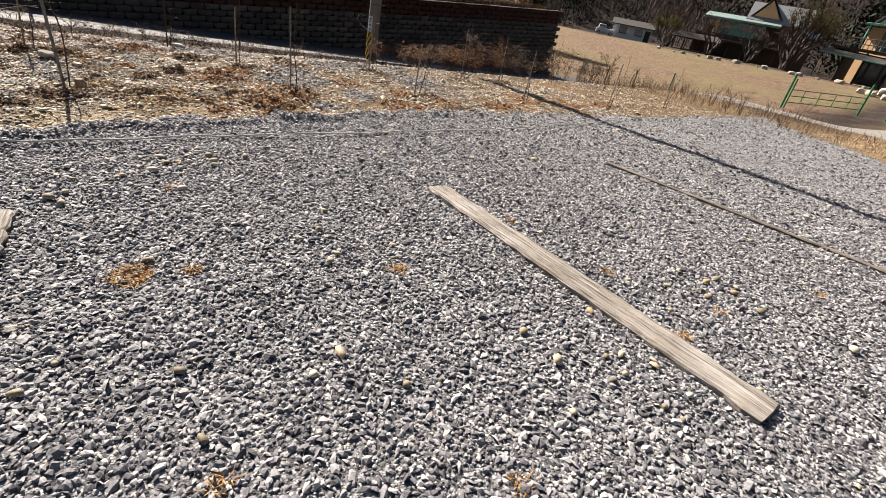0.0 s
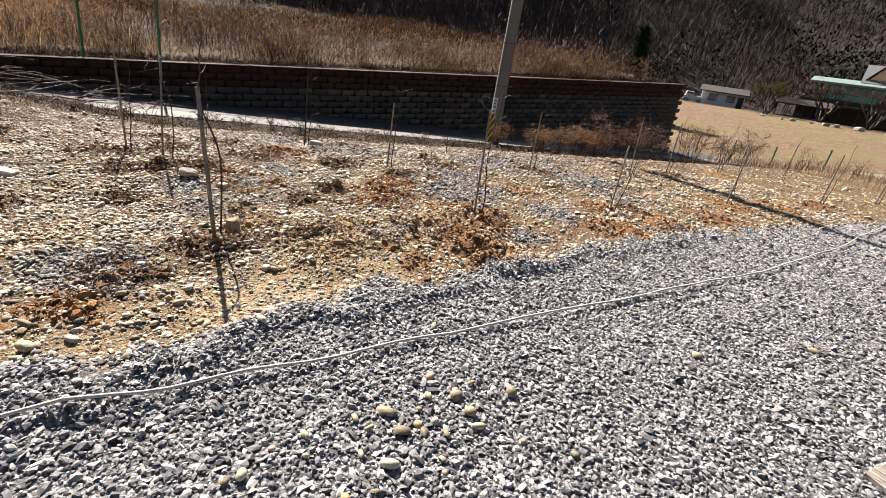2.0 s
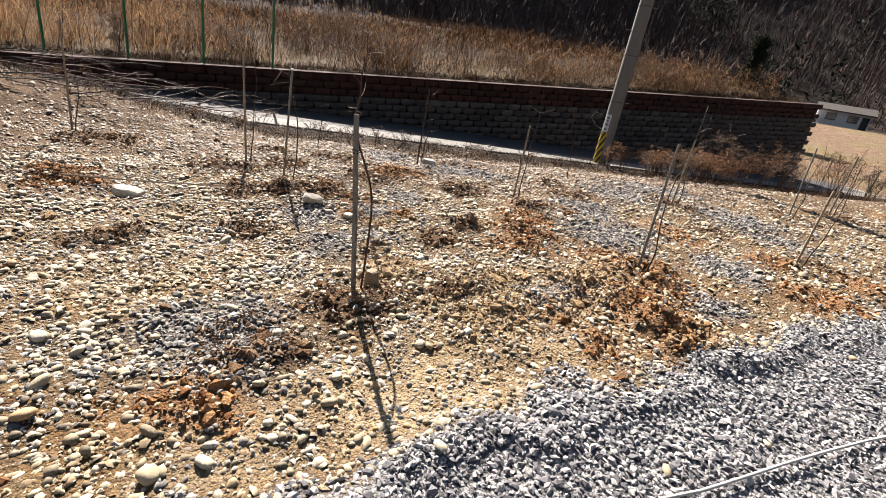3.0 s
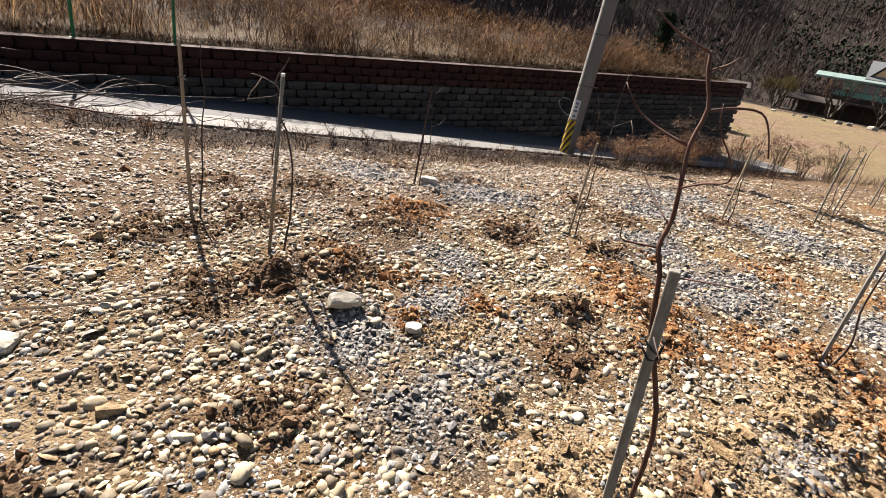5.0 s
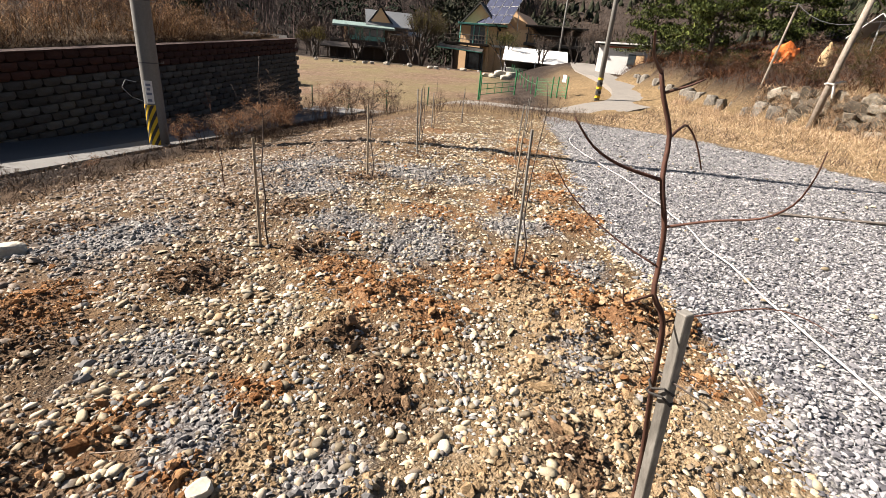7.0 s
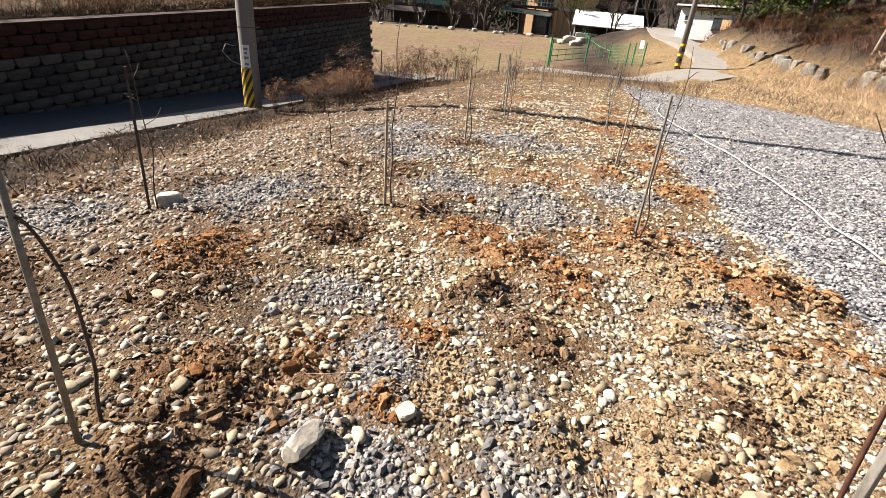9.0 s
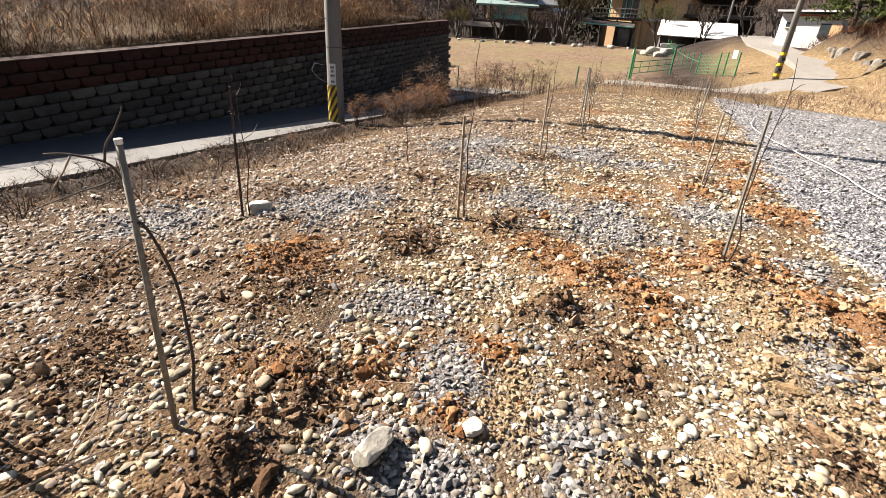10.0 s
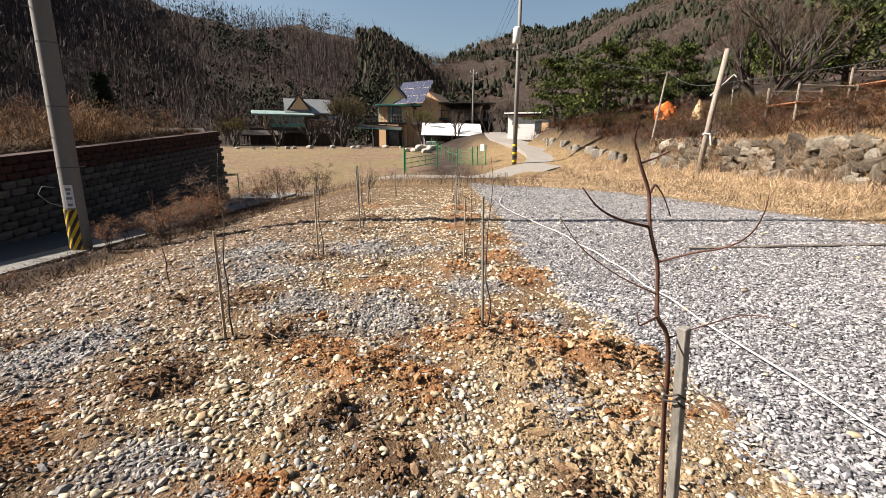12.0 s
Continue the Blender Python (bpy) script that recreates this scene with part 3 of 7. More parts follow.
def build_pole():
    px, py = POLE
    pole = thing("utility_pole", pose(px, py, 0), "tall grey concrete utility pole with yellow and black striped band", "utility pole")
    r = lambda z: 0.205 - (z + 1.0) * 0.0058
    zs = [-1.2, 0, 2, 4, 7, 10, 13, 15.2]
    part("shaft", tube([(0, 0, z) for z in zs], [r(z) for z in zs], 24), concrete_pole, pole, smooth_shade=True)
    lo, hi = -0.72, 0.26
    # the band is a sheet bent round a little more than half of the shaft
    arc = [math.radians(80 + 188 * i / 24) for i in range(25)]

    def bent(lift, low, high):
        bm = bmesh.new()
        ring = [[bm.verts.new((math.cos(a) * (r(z) + lift), math.sin(a) * (r(z) + lift), z)) for z in (low(a), high(a))] for a in arc]
        for p, q in zip(ring, ring[1:]):
            if abs(p[0].co.z - p[1].co.z) + abs(q[0].co.z - q[1].co.z) > 0.01:
                bm.faces.new((p[0], q[0], q[1], p[1]))
        bmesh.ops.delete(bm, geom=[q for q in bm.verts if not q.link_faces], context="VERTS")
        return bm

    part("band", bent(0.006, lambda a: lo, lambda a: hi), yellow, pole, "yellow warning band")
    for k in range(9):
        # each stripe winds steeply up round the band
        z0 = lo - 1.3 + 0.27 * k
        bm = bent(0.0095, lambda a: min(max(z0 + 0.2 * (a - arc[0]) * 1.9, lo + 0.002), hi - 0.002), lambda a: min(max(z0 + 0.2 * (a - arc[0]) * 1.9 + 0.135, lo + 0.002), hi - 0.002))
        if bm.faces:
            part("stripe", bm, black, pole)
    # label plate with unreadable print
    a0 = math.radians(-119)
    bm = bmesh.new()
    ring = []
    for i in range(7):
        a = a0 + (i - 3) * 0.14
        ring.append([bm.verts.new((math.cos(a) * (r(0.5) + 0.006), math.sin(a) * (r(0.5) + 0.006), z)) for z in (0.29, 0.78)])
    for p, q in zip(ring, ring[1:]):
        bm.faces.new((p[0], q[0], q[1], p[1]))
    plate = part("label_plate", bm, white, pole, "white number plate with faded print")
    for z, w in ((0.69, 0.5), (0.6, 0.35), (0.5, 0.55), (0.36, 0.45)):
        bm = bmesh.new()
        ring = []
        for i in range(5):
            a = a0 + (i - 2) / 2 * w * 0.5
            ring.append([bm.verts.new((math.cos(a) * (r(0.5) + 0.009), math.sin(a) * (r(0.5) + 0.009), zz)) for zz in (z - 0.025, z + 0.03)])
        for p, q in zip(ring, ring[1:]):
            bm.faces.new((p[0], q[0], q[1], p[1]))
        part("print_bar", bm, bar_grey, plate)
    for k in range(7):
        z = 1.15 + 0.62 * k
        a = math.radians(200 if k % 2 else 20)
        if k % 2 == 0:
            part("clamp", tube([(0, 0, z - 0.012), (0, 0, z + 0.012)], r(z) + 0.006, 16), dark_steel, pole)
        part("step_bolt", tube([(math.cos(a) * r(z), math.sin(a) * r(z), z), (math.cos(a) * (r(z) + 0.14), math.sin(a) * (r(z) + 0.14), z), (math.cos(a) * (r(z) + 0.15), math.sin(a) * (r(z) + 0.15), z + 0.03)], 0.009, 6), dark_steel, pole)
    # stray guy wire that curls off the pole
    part("wire", tube([(-0.19, 0, 0.32), (-0.42, -0.05, 0.42), (-0.58, -0.08, 0.62), (-0.5, -0.1, 0.78), (-0.3, -0.12, 0.74)], 0.006, 5), galv, pole, "loose curled wire")
    return pole


build_pole()


# ---- stones ----
def ico(sub):
    bm = bmesh.new()
    bmesh.ops.create_icosphere(bm, subdivisions=sub, radius=1.0)
    v = np.array([p.co for p in bm.verts])
    f = np.array([[q.index for q in p.verts] for p in bm.faces])
    bm.free()
    return v, f


ICO0, ICO1 = ico(1), ico(2)


def dome(rim, mid=0):
    """The upper part of a stone that lies sunk in the ground: a ring, a second ring where mid is given, and a flat top."""
    v = [(math.cos(2 * math.pi * i / rim), math.sin(2 * math.pi * i / rim), -0.35) for i in range(rim)]
    f = []
    if mid:
        v += [(0.86 * math.cos(2 * math.pi * (i + 0.5) / rim), 0.86 * math.sin(2 * math.pi * (i + 0.5) / rim), 0.5) for i in range(rim)] + [(0, 0, 0.95)]
        for i in range(rim):
            j = (i + 1) % rim
            f += [(i, j, rim + i), (j, rim + j, rim + i), (rim + i, rim + j, 2 * rim)]
    else:
        v += [(0.6 * math.cos(2 * math.pi * (i + 0.5) / 3), 0.6 * math.sin(2 * math.pi * (i + 0.5) / 3), 0.75) for i in range(3)]
        for t in range(3):
            a, b, c = 2 * t, (2 * t + 1) % 6, (2 * t + 2) % 6
            f += [(a, b, 6 + t), (b, c, 6 + t), (c, 6 + (t + 1) % 3, 6 + t)]
        f.append((6, 7, 8))
    return np.array(v, float), np.array(f)


CHIP, PEBBLE = dome(6), dome(7, 1)
# a small sharp fragment: five sides up to one blunt point
SHARD = (np.array([(math.cos(1.2566 * i), math.sin(1.2566 * i), -0.4) for i in range(5)] + [(0.1, 0.0, 0.7)]), np.array([(i, (i + 1) % 5, 5) for i in range(5)]))


def stones(name, x, y, size, base, seed, mat, label, jitter=0.25, flat=(0.4, 0.75), sink=0.35, tilt=0.35, smooth_shade=False, category="stones", lift=0.0, parent=None):
    """Many stones joined into one mesh, each with its own shape, turn and tilt."""
    rng = fresh(seed)
    bv, bf = base
    n, k = len(x), len(bv)
    v = bv[None] * (1 + rng.uniform(-jitter, jitter, (n, k, 1))) + rng.normal(0, jitter * 0.25, (n, k, 3))
    long = rng.uniform(0.8, 1.65, n)
    sc = np.stack([size * long, size / np.sqrt(long), size * rng.uniform(*flat, n)], 1) * 0.5
    v = v * sc[:, None, :]
    a, b = rng.uniform(0, 2 * math.pi, n), rng.normal(0, tilt, n)
    ca, sa, cb, sb = np.cos(a), np.sin(a), np.cos(b), np.sin(b)
    X, Y, Z = v[..., 0], v[..., 1] * cb[:, None] - v[..., 2] * sb[:, None], v[..., 1] * sb[:, None] + v[..., 2] * cb[:, None]
    z0 = land(x, y) + sc[:, 2] * (1 - 2 * sink) + lift
    out = np.stack([X * ca[:, None] - Y * sa[:, None] + x[:, None], X * sa[:, None] + Y * ca[:, None] + y[:, None], Z + z0[:, None]], -1)
    faces = (bf[None] + (np.arange(n) * k)[:, None, None]).reshape(-1, 3)
    ob = new(name, mesh_from(name, out.reshape(-1, 3), faces, [mat], smooth_shade))
    if parent is not None:
        ob.parent = parent
        ob["kind"] = "stuff"
        return ob
    return tagged(ob, label, category, kind="stuff")


gravel_mat = stones_mat("crushed_gravel", [(0.0, (0.055, 0.056, 0.064)), (0.3, (0.13, 0.13, 0.142)), (0.6, (0.215, 0.214, 0.226)), (0.85, (0.315, 0.31, 0.314)), (1.0, (0.44, 0.425, 0.4))])
spill_mat = stones_mat("spilled_gravel", [(0.0, (0.07, 0.069, 0.07)), (0.4, (0.145, 0.142, 0.14)), (0.75, (0.23, 0.224, 0.213)), (1.0, (0.35, 0.325, 0.28))])
grey_chips = [(0.0, (0.0915, 0.0924, 0.0924)), (0.4, (0.196, 0.195, 0.191)), (0.75, (0.3, 0.297, 0.284)), (1.0, (0.405, 0.389, 0.35))]
chip_mat = stones_mat("stone_chips", [(0.0, (0.1, 0.068, 0.04)), (0.3, (0.2, 0.146, 0.086)), (0.65, (0.33, 0.262, 0.17)), (1.0, (0.47, 0.4, 0.288))], other=grey_chips, patch=2.2)
cobble_stops = [(0.0, (0.09, 0.074, 0.051)), (0.25, (0.19, 0.156, 0.102)), (0.5, (0.3, 0.255, 0.168)), (0.75, (0.41, 0.362, 0.262)), (0.9, (0.46, 0.425, 0.34)), (1.0, (0.32, 0.2, 0.09))]
cobble_mat = stones_mat("river_cobble", cobble_stops, rough=0.7)
cobble_brown = stones_mat("brown_cobble", [(0.0, (0.06, 0.044, 0.032)), (0.3, (0.12, 0.088, 0.062)), (0.6, (0.185, 0.148, 0.11)), (0.85, (0.28, 0.242, 0.19)), (1.0, (0.2, 0.118, 0.066))], rough=0.7)
cobble_piece = stones_mat("river_cobble_single", cobble_stops, by="object", rough=0.7)
def clod_mat(name, stops):
    """Crumbling earth: each lump its own tint, pitted and dusty."""
    n = Nodes(name, 0.98)
    n.bsdf.inputs["Specular IOR Level"].default_value = 0.05
    a, b = n.noise(38, 6, 0.75), n.noise(160, 4, 0.7)
    c = n.mix(1.0, n.ramp(n.island(), stops), n.ramp(a, [(0.3, (0.5, 0.47, 0.44)), (0.66, (1.1, 1.1, 1.1))]), "MULTIPLY")
    return n.done(c, n.math("ADD", a, n.math("MULTIPLY", b, 0.4)), 1.0, 0.02)


clod_red = clod_mat("red_soil_clods", [(0.0, (0.16, 0.076, 0.033)), (0.5, (0.265, 0.139, 0.064)), (1.0, (0.37, 0.22, 0.112))])
clod_dark = clod_mat("brown_soil_clods", [(0.0, (0.1, 0.06, 0.035)), (0.5, (0.175, 0.112, 0.067)), (1.0, (0.27, 0.187, 0.118))])
clod_ochre = clod_mat("ochre_soil_clods", [(0.0, (0.23, 0.16, 0.088)), (0.5, (0.33, 0.24, 0.145)), (1.0, (0.42, 0.33, 0.215))])


def near_walk(x, y):
    """Metres to the stretch of ground that is walked over."""
    a, b = np.array([0.0, 0.5]), np.array([-6.0, 5.2])
    t = np.clip(((x - a[0]) * (b[0] - a[0]) + (y - a[1]) * (b[1] - a[1])) / ((b - a) @ (b - a)), 0, 1)
    return np.hypot(x - a[0] - t * (b[0] - a[0]), y - a[1] - t * (b[1] - a[1]))


def thinned(x, y):
    """The lot is well covered towards the orchard, thinly on the side away from it."""
    return 0.3 + 0.7 * smooth(-1.3, -0.6, 0.617 * x + 0.787 * (y - 0.5))


def strewn(rng, n, x0, x1, y0, y1):
    return rng.uniform(x0, x1, n), rng.uniform(y0, y1, n)


def scatter(rng, step, x0, x1, y0, y1):
    """Evenly strewn places, each shaken off its grid."""
    gx, gy = np.meshgrid(np.arange(x0, x1, step), np.arange(y0, y1, step))
    return gx.ravel() + rng.uniform(-0.6, 0.6, gx.size) * step, gy.ravel() + rng.uniform(-0.6, 0.6, gx.size) * step


def lane_bare(x, y):
    """Few stones lie on the overgrown strip beside the lane and on bare sand."""
    return (1 - 0.5 * sandy(x, y)) * (1 - 0.9 * smooth(13.3, 14.4, uv(x, y)[1] + 0.4 * wobble(x, y, 0.9, 2.0)))


def in_gravel(x, y):
    return (y - border_y(x) + 0.22 * wobble(x, y, 2.2, 4.0) < 0.05) & (x < right_x(y) + 0.3 * wobble(x, y, 1.5, 1.0)) & (uv(x, y)[0] < 18)


def in_bed(x, y):
    u, v = uv(x, y)
    return (y - border_y(x) + 0.22 * wobble(x, y, 2.2, 4.0) > -0.1) & (v < CURB_V - 0.25) & (u < 17.2)


def lie(rng, x, y, fade, low):
    """Thins places out with the distance from the walk."""
    return rng.uniform(0, 1, len(x)) < np.clip(1.15 - near_walk(x, y) / fade, low, 1)


def build_stones():
    rng = fresh(11)
    # crushed gravel, thick near the walk, with sharp small fragments between
    x, y = scatter(rng, 0.0278, -6.5, 7.5, 0.3, 10.0)
    d = near_walk(x, y)
    keep = in_gravel(x, y) & (d < 5.0) & (rng.uniform(0, 1, len(x)) < np.clip(1.45 - d / 3.6, 0.12, 1) * thinned(x, y))
    x, y, d = x[keep], y[keep], d[keep]
    size = np.clip(rng.lognormal(math.log(0.0228), 0.34, len(x)), 0.012, 0.05) * (1 + np.clip(d - 1.2, 0, 3) * 0.06)
    close = d < 2.3
    stones("gravel", x[close], y[close], size[close], CHIP, 1, gravel_mat, "loose grey crushed gravel covering the lot", 0.36, (0.32, 0.66), 0.22, 0.55, lift=0.004)
    stones("gravel", x[~close], y[~close], size[~close], SHARD, 2, gravel_mat, "loose grey crushed gravel covering the lot", 0.36, (0.45, 0.85), 0.25, 0.6, lift=0.004)
    x, y = scatter(rng, 0.029, -6.5, 6.5, 0.3, 9.0)
    d = near_walk(x, y)
    keep = in_gravel(x, y) & (d < 3.2) & (rng.uniform(0, 1, len(x)) < np.clip(1.2 - d / 3.0, 0.1, 1) * thinned(x, y))
    x, y, d = x[keep], y[keep], d[keep]
    stones("gravel", x, y, rng.uniform(0.012, 0.022, len(x)), SHARD, 21, gravel_mat, "fine grey gravel chippings between the stones", 0.35, (0.35, 0.7), 0.3, 0.6)
    x2, y2 = scatter(rng, 0.036, -8, 11, 0.3, 19)
    d = near_walk(x2, y2)
    keep = in_gravel(x2, y2) & (rng.uniform(0, 1, len(x2)) < np.clip((d - 1.9) / 2.0, 0, 1) * np.clip(1.35 - d / 9.0, 0.17, 1) * thinned(x2, y2))
    x2, y2, d = x2[keep], y2[keep], d[keep]
    size = np.clip(rng.lognormal(math.log(0.0255), 0.34, len(x2)), 0.014, 0.05) * (1 + np.clip(d - 4, 0, 8) * 0.05)
    stones("gravel", x2, y2, size, SHARD, 7, gravel_mat, "loose grey crushed gravel covering the lot", 0.3, (0.5, 0.95), 0.25, 0.6, lift=0.004)
    # gravel spilled into the bed
    x, y = scatter(rng, 0.029, -8.5, 0.5, 3.5, 13.5)
    keep = in_bed(x, y) & (rng.uniform(0, 1, len(x)) < np.clip(spilled(x, y) * 1.1 - 0.15, 0.03, 0.85) * np.clip(1.5 - near_walk(x, y) / 5, 0.35, 1))
    x, y = x[keep], y[keep]
    stones("gravel", x, y, np.clip(rng.lognormal(math.log(0.023), 0.38, len(x)), 0.012, 0.05) * (1 + np.clip(near_walk(x, y) - 2, 0, 6) * 0.08), CHIP, 31, spill_mat, "grey gravel spilled among the orchard's cobbles", 0.34, (0.4, 0.8), 0.25, 0.5, lift=0.003)
    # small chips in the bed
    x, y = scatter(rng, 0.041, -10.5, 4, 2, 14.5)
    d = near_walk(x, y)
    bare = 1 - 0.8 * soil_amount(x, y)
    keep = in_bed(x, y) & lie(rng, x, y, 4.6, 0.3) & (rng.uniform(0, 1, len(x)) < bare * lane_bare(x, y) * (1 - 0.7 * spilled(x, y)))
    x, y, d = x[keep], y[keep], d[keep]
    size = np.clip(rng.lognormal(math.log(0.024), 0.36, len(x)), 0.012, 0.05) * (1 + np.clip(d - 2, 0, 5) * 0.09)
    browner = shaded_earth(x, y) + rng.uniform(-0.35, 0.35, len(x)) > 0.5
    for some, mat, seed, word in ((~browner, chip_mat, 3, "small stone chips"), (browner, cobble_brown, 13, "small darker brown stone chips")):
        stones("stone_chips", x[some], y[some], size[some], CHIP, seed, mat, word + " strewn over the orchard soil", 0.24, (0.4, 0.75), 0.3, 0.4, True)
    x3, y3 = scatter(rng, 0.0295, -9.5, 1.5, 2, 12)
    d = near_walk(x3, y3)
    keep = in_bed(x3, y3) & (rng.uniform(0, 1, len(x3)) < np.clip(1.1 - d / 3.6, 0.08, 1) * (1 - 0.6 * soil_amount(x3, y3)) * (1 - 0.6 * spilled(x3, y3)) * (1 - 0.35 * sandy(x3, y3)))
    x3, y3, d = x3[keep], y3[keep], d[keep]
    stones("stone_chips", x3, y3, rng.uniform(0.011, 0.021, len(x3)) * (1 + np.clip(d - 2, 0, 5) * 0.16), SHARD, 22, chip_mat, "fine stone grit over the orchard soil", 0.35, (0.5, 0.9), 0.3, 0.5)
    # cobbles
    x, y = strewn(rng, 330000, -13, 9, -1, 19)
    d = near_walk(x, y)
    drift = np.clip(0.7 + wobble(x, y, 1.7, 7.0) * 0.7, 0.3, 1) 
    keep = in_bed(x, y) & lie(rng, x, y, 8.0, 0.2) & (rng.uniform(0, 1, len(x)) < (1 - 0.75 * soil_amount(x, y)) * drift * (1 - 0.75 * spilled(x, y)) * lane_bare(x, y))
    x, y, d = x[keep], y[keep], d[keep]
    size = np.clip(rng.lognormal(math.log(0.0258), 0.4, len(x)), 0.014, 0.1) * (1 + np.clip(d - 3, 0, 8) * 0.04)
    big = (size > 0.062) & (d < 3.2)
    pick = np.flatnonzero(big)
    pick = pick[np.argsort(d[pick])][:300]
    rest = np.ones(len(x), bool)
    rest[pick] = False
    near = rest & (d < 2.8) & (size > 0.03)
    far = rest & ~near
    stones("cobbles", x[near], y[near], size[near], PEBBLE, 4, cobble_mat, "rounded pale river cobbles lying on orchard soil", 0.2, (0.34, 0.6), 0.2, 0.4, True)
    browner = shaded_earth(x, y) + rng.uniform(-0.3, 0.3, len(x)) > 0.5
    for some, mat, seed, word in ((far & ~browner, cobble_mat, 5, "pale"), (far & browner, cobble_brown, 15, "darker brown")):
        stones("cobbles", x[some], y[some], size[some], CHIP, seed, mat, f"rounded {word} river cobbles lying on orchard soil", 0.2, (0.36, 0.66), 0.16, 0.4, True)
    shapes = []
    for k in range(10):
        r2 = fresh(100 + k)
        v = np.clip(ICO1[0] * (1 + r2.uniform(-0.1, 0.1, (len(ICO1[0]), 1))), -0.86, 0.8)
        v = v * np.array([r2.uniform(0.95, 1.5), r2.uniform(0.7, 1.0), r2.uniform(0.4, 0.62)]) * 0.5
        shapes.append(mesh_from("cobble", v, ICO1[1], [cobble_piece], True))
    zs = land(x[pick], y[pick])
    for i, z in zip(pick, zs):
        ob = new("cobble", shapes[i % 10])
        ob.parent = ground
        ob.matrix_world = pose(x[i], y[i], z + size[i] * 0.16, rng.normal(0, 16), rng.normal(0, 16), rng.uniform(0, 360)) @ Matrix.Diagonal((size[i], size[i], size[i], 1))
    # turned soil: crumbs, and lumps that hold together
    for tone, mat, word in ((RED, clod_red, "red-brown"), (DARK, clod_dark, "dark brown"), (OCHRE, clod_ochre, "ochre")):
        x, y = scatter(rng, 0.0195, -9.5, 3.5, 3.2, 13.6)
        s = soil_amount(x, y, tone)
        d = near_walk(x, y)
        keep = in_bed(x, y) & (rng.uniform(0, 1, len(x)) < np.clip((s - 0.25) * 2.2, 0.012, 1) * np.clip(1.2 - d / 4.5, 0.12, 0.8))
        x, y, s, d = x[keep], y[keep], s[keep], d[keep]
        size = np.clip(rng.lognormal(math.log(0.0165), 0.4, len(x)), 0.008, 0.03) * (1 + np.clip(d - 2, 0, 5) * 0.13)
        stones("soil_crumbs", x, y, size, SHARD, 6 + tone, mat, f"loose {word} crumbs of turned soil", 0.4, (0.6, 1.0), 0.25, 0.8, category="soil", lift=rng.uniform(0, 1, len(x)) ** 2 * s * 0.02)
        x, y = scatter(rng, 0.034, -9.5, 3.5, 3.2, 13.6)
        s = soil_amount(x, y, tone)
        d = near_walk(x, y)
        keep = in_bed(x, y) & (rng.uniform(0, 1, len(x)) < np.clip((s - 0.3) * 1.6, 0.004, 0.8) * np.clip(1.3 - d / 6, 0.25, 1) * np.clip(0.6 + 0.9 * wobble(x, y, 4.0, 7.0), 0.1, 1))
        x, y, s, d = x[keep], y[keep], s[keep], d[keep]
        size = np.clip(rng.lognormal(math.log(0.026), 0.5, len(x)), 0.012, 0.09)
        stones("soil_clods", x, y, size, ICO0, 26 + tone, mat, f"rough {word} lumps of turned soil round the saplings", 0.42, (0.6, 1.0), 0.34, 0.9, False, category="soil")


build_stones()


# ---- saplings and stakes ----
def bark(name, a, b, scale=60):
    n = Nodes(name, 0.75)
    g = n.noise(scale, 5, 0.7, stretch=(1, 1, 0.25))
    k = n.noise(9, 3, 0.6)
    c = n.mix(n.ramp(g, [(0.35, (0, 0, 0)), (0.65, (1, 1, 1))]), a, b)
    c = n.mix(1.0, c, n.ramp(k, [(0.3, (0.7, 0.68, 0.66)), (0.7, (1, 1, 1))]), "MULTIPLY")
    return n.done(c, g, 0.5, 0.003)


bark_red = bark("sapling_bark_red", (0.0362, 0.0143, 0.00937), (0.0821, 0.0358, 0.0221))
bark_dark = bark("sapling_bark_dark", (0.025, 0.018, 0.015), (0.065, 0.05, 0.0425))
bark_tree = bark("tree_bark", (0.02, 0.015, 0.012), (0.06, 0.047, 0.039), 25)
bark_pale = bark("twig_bark_pale", (0.168, 0.12, 0.084), (0.3, 0.24, 0.18))
stake_wood = bark("stake_wood_grey", (0.0952, 0.0896, 0.0784), (0.202, 0.193, 0.174), 35)
stake_tan = bark("stake_wood_tan", (0.168, 0.134, 0.0952), (0.28, 0.235, 0.174), 35)
stake_steel = plain("stake_steel", (0.15, 0.135, 0.105), 0.6, 0.15, grain=30, vary=0.3)
twine = plain("twine_black", (0.02, 0.018, 0.016), 0.8)


def limb(name, pts, r0, r1, mat, parent, sides=6, label=""):
    n = len(pts)
    pts = [tuple(p) for p in curve_points(pts, 3)] if n > 2 else pts
    n = len(pts)
    return part(name, tube(pts, [r0 + (r1 - r0) * (k / (n - 1)) ** 0.8 for k in range(n)], sides), mat, parent, label, True)


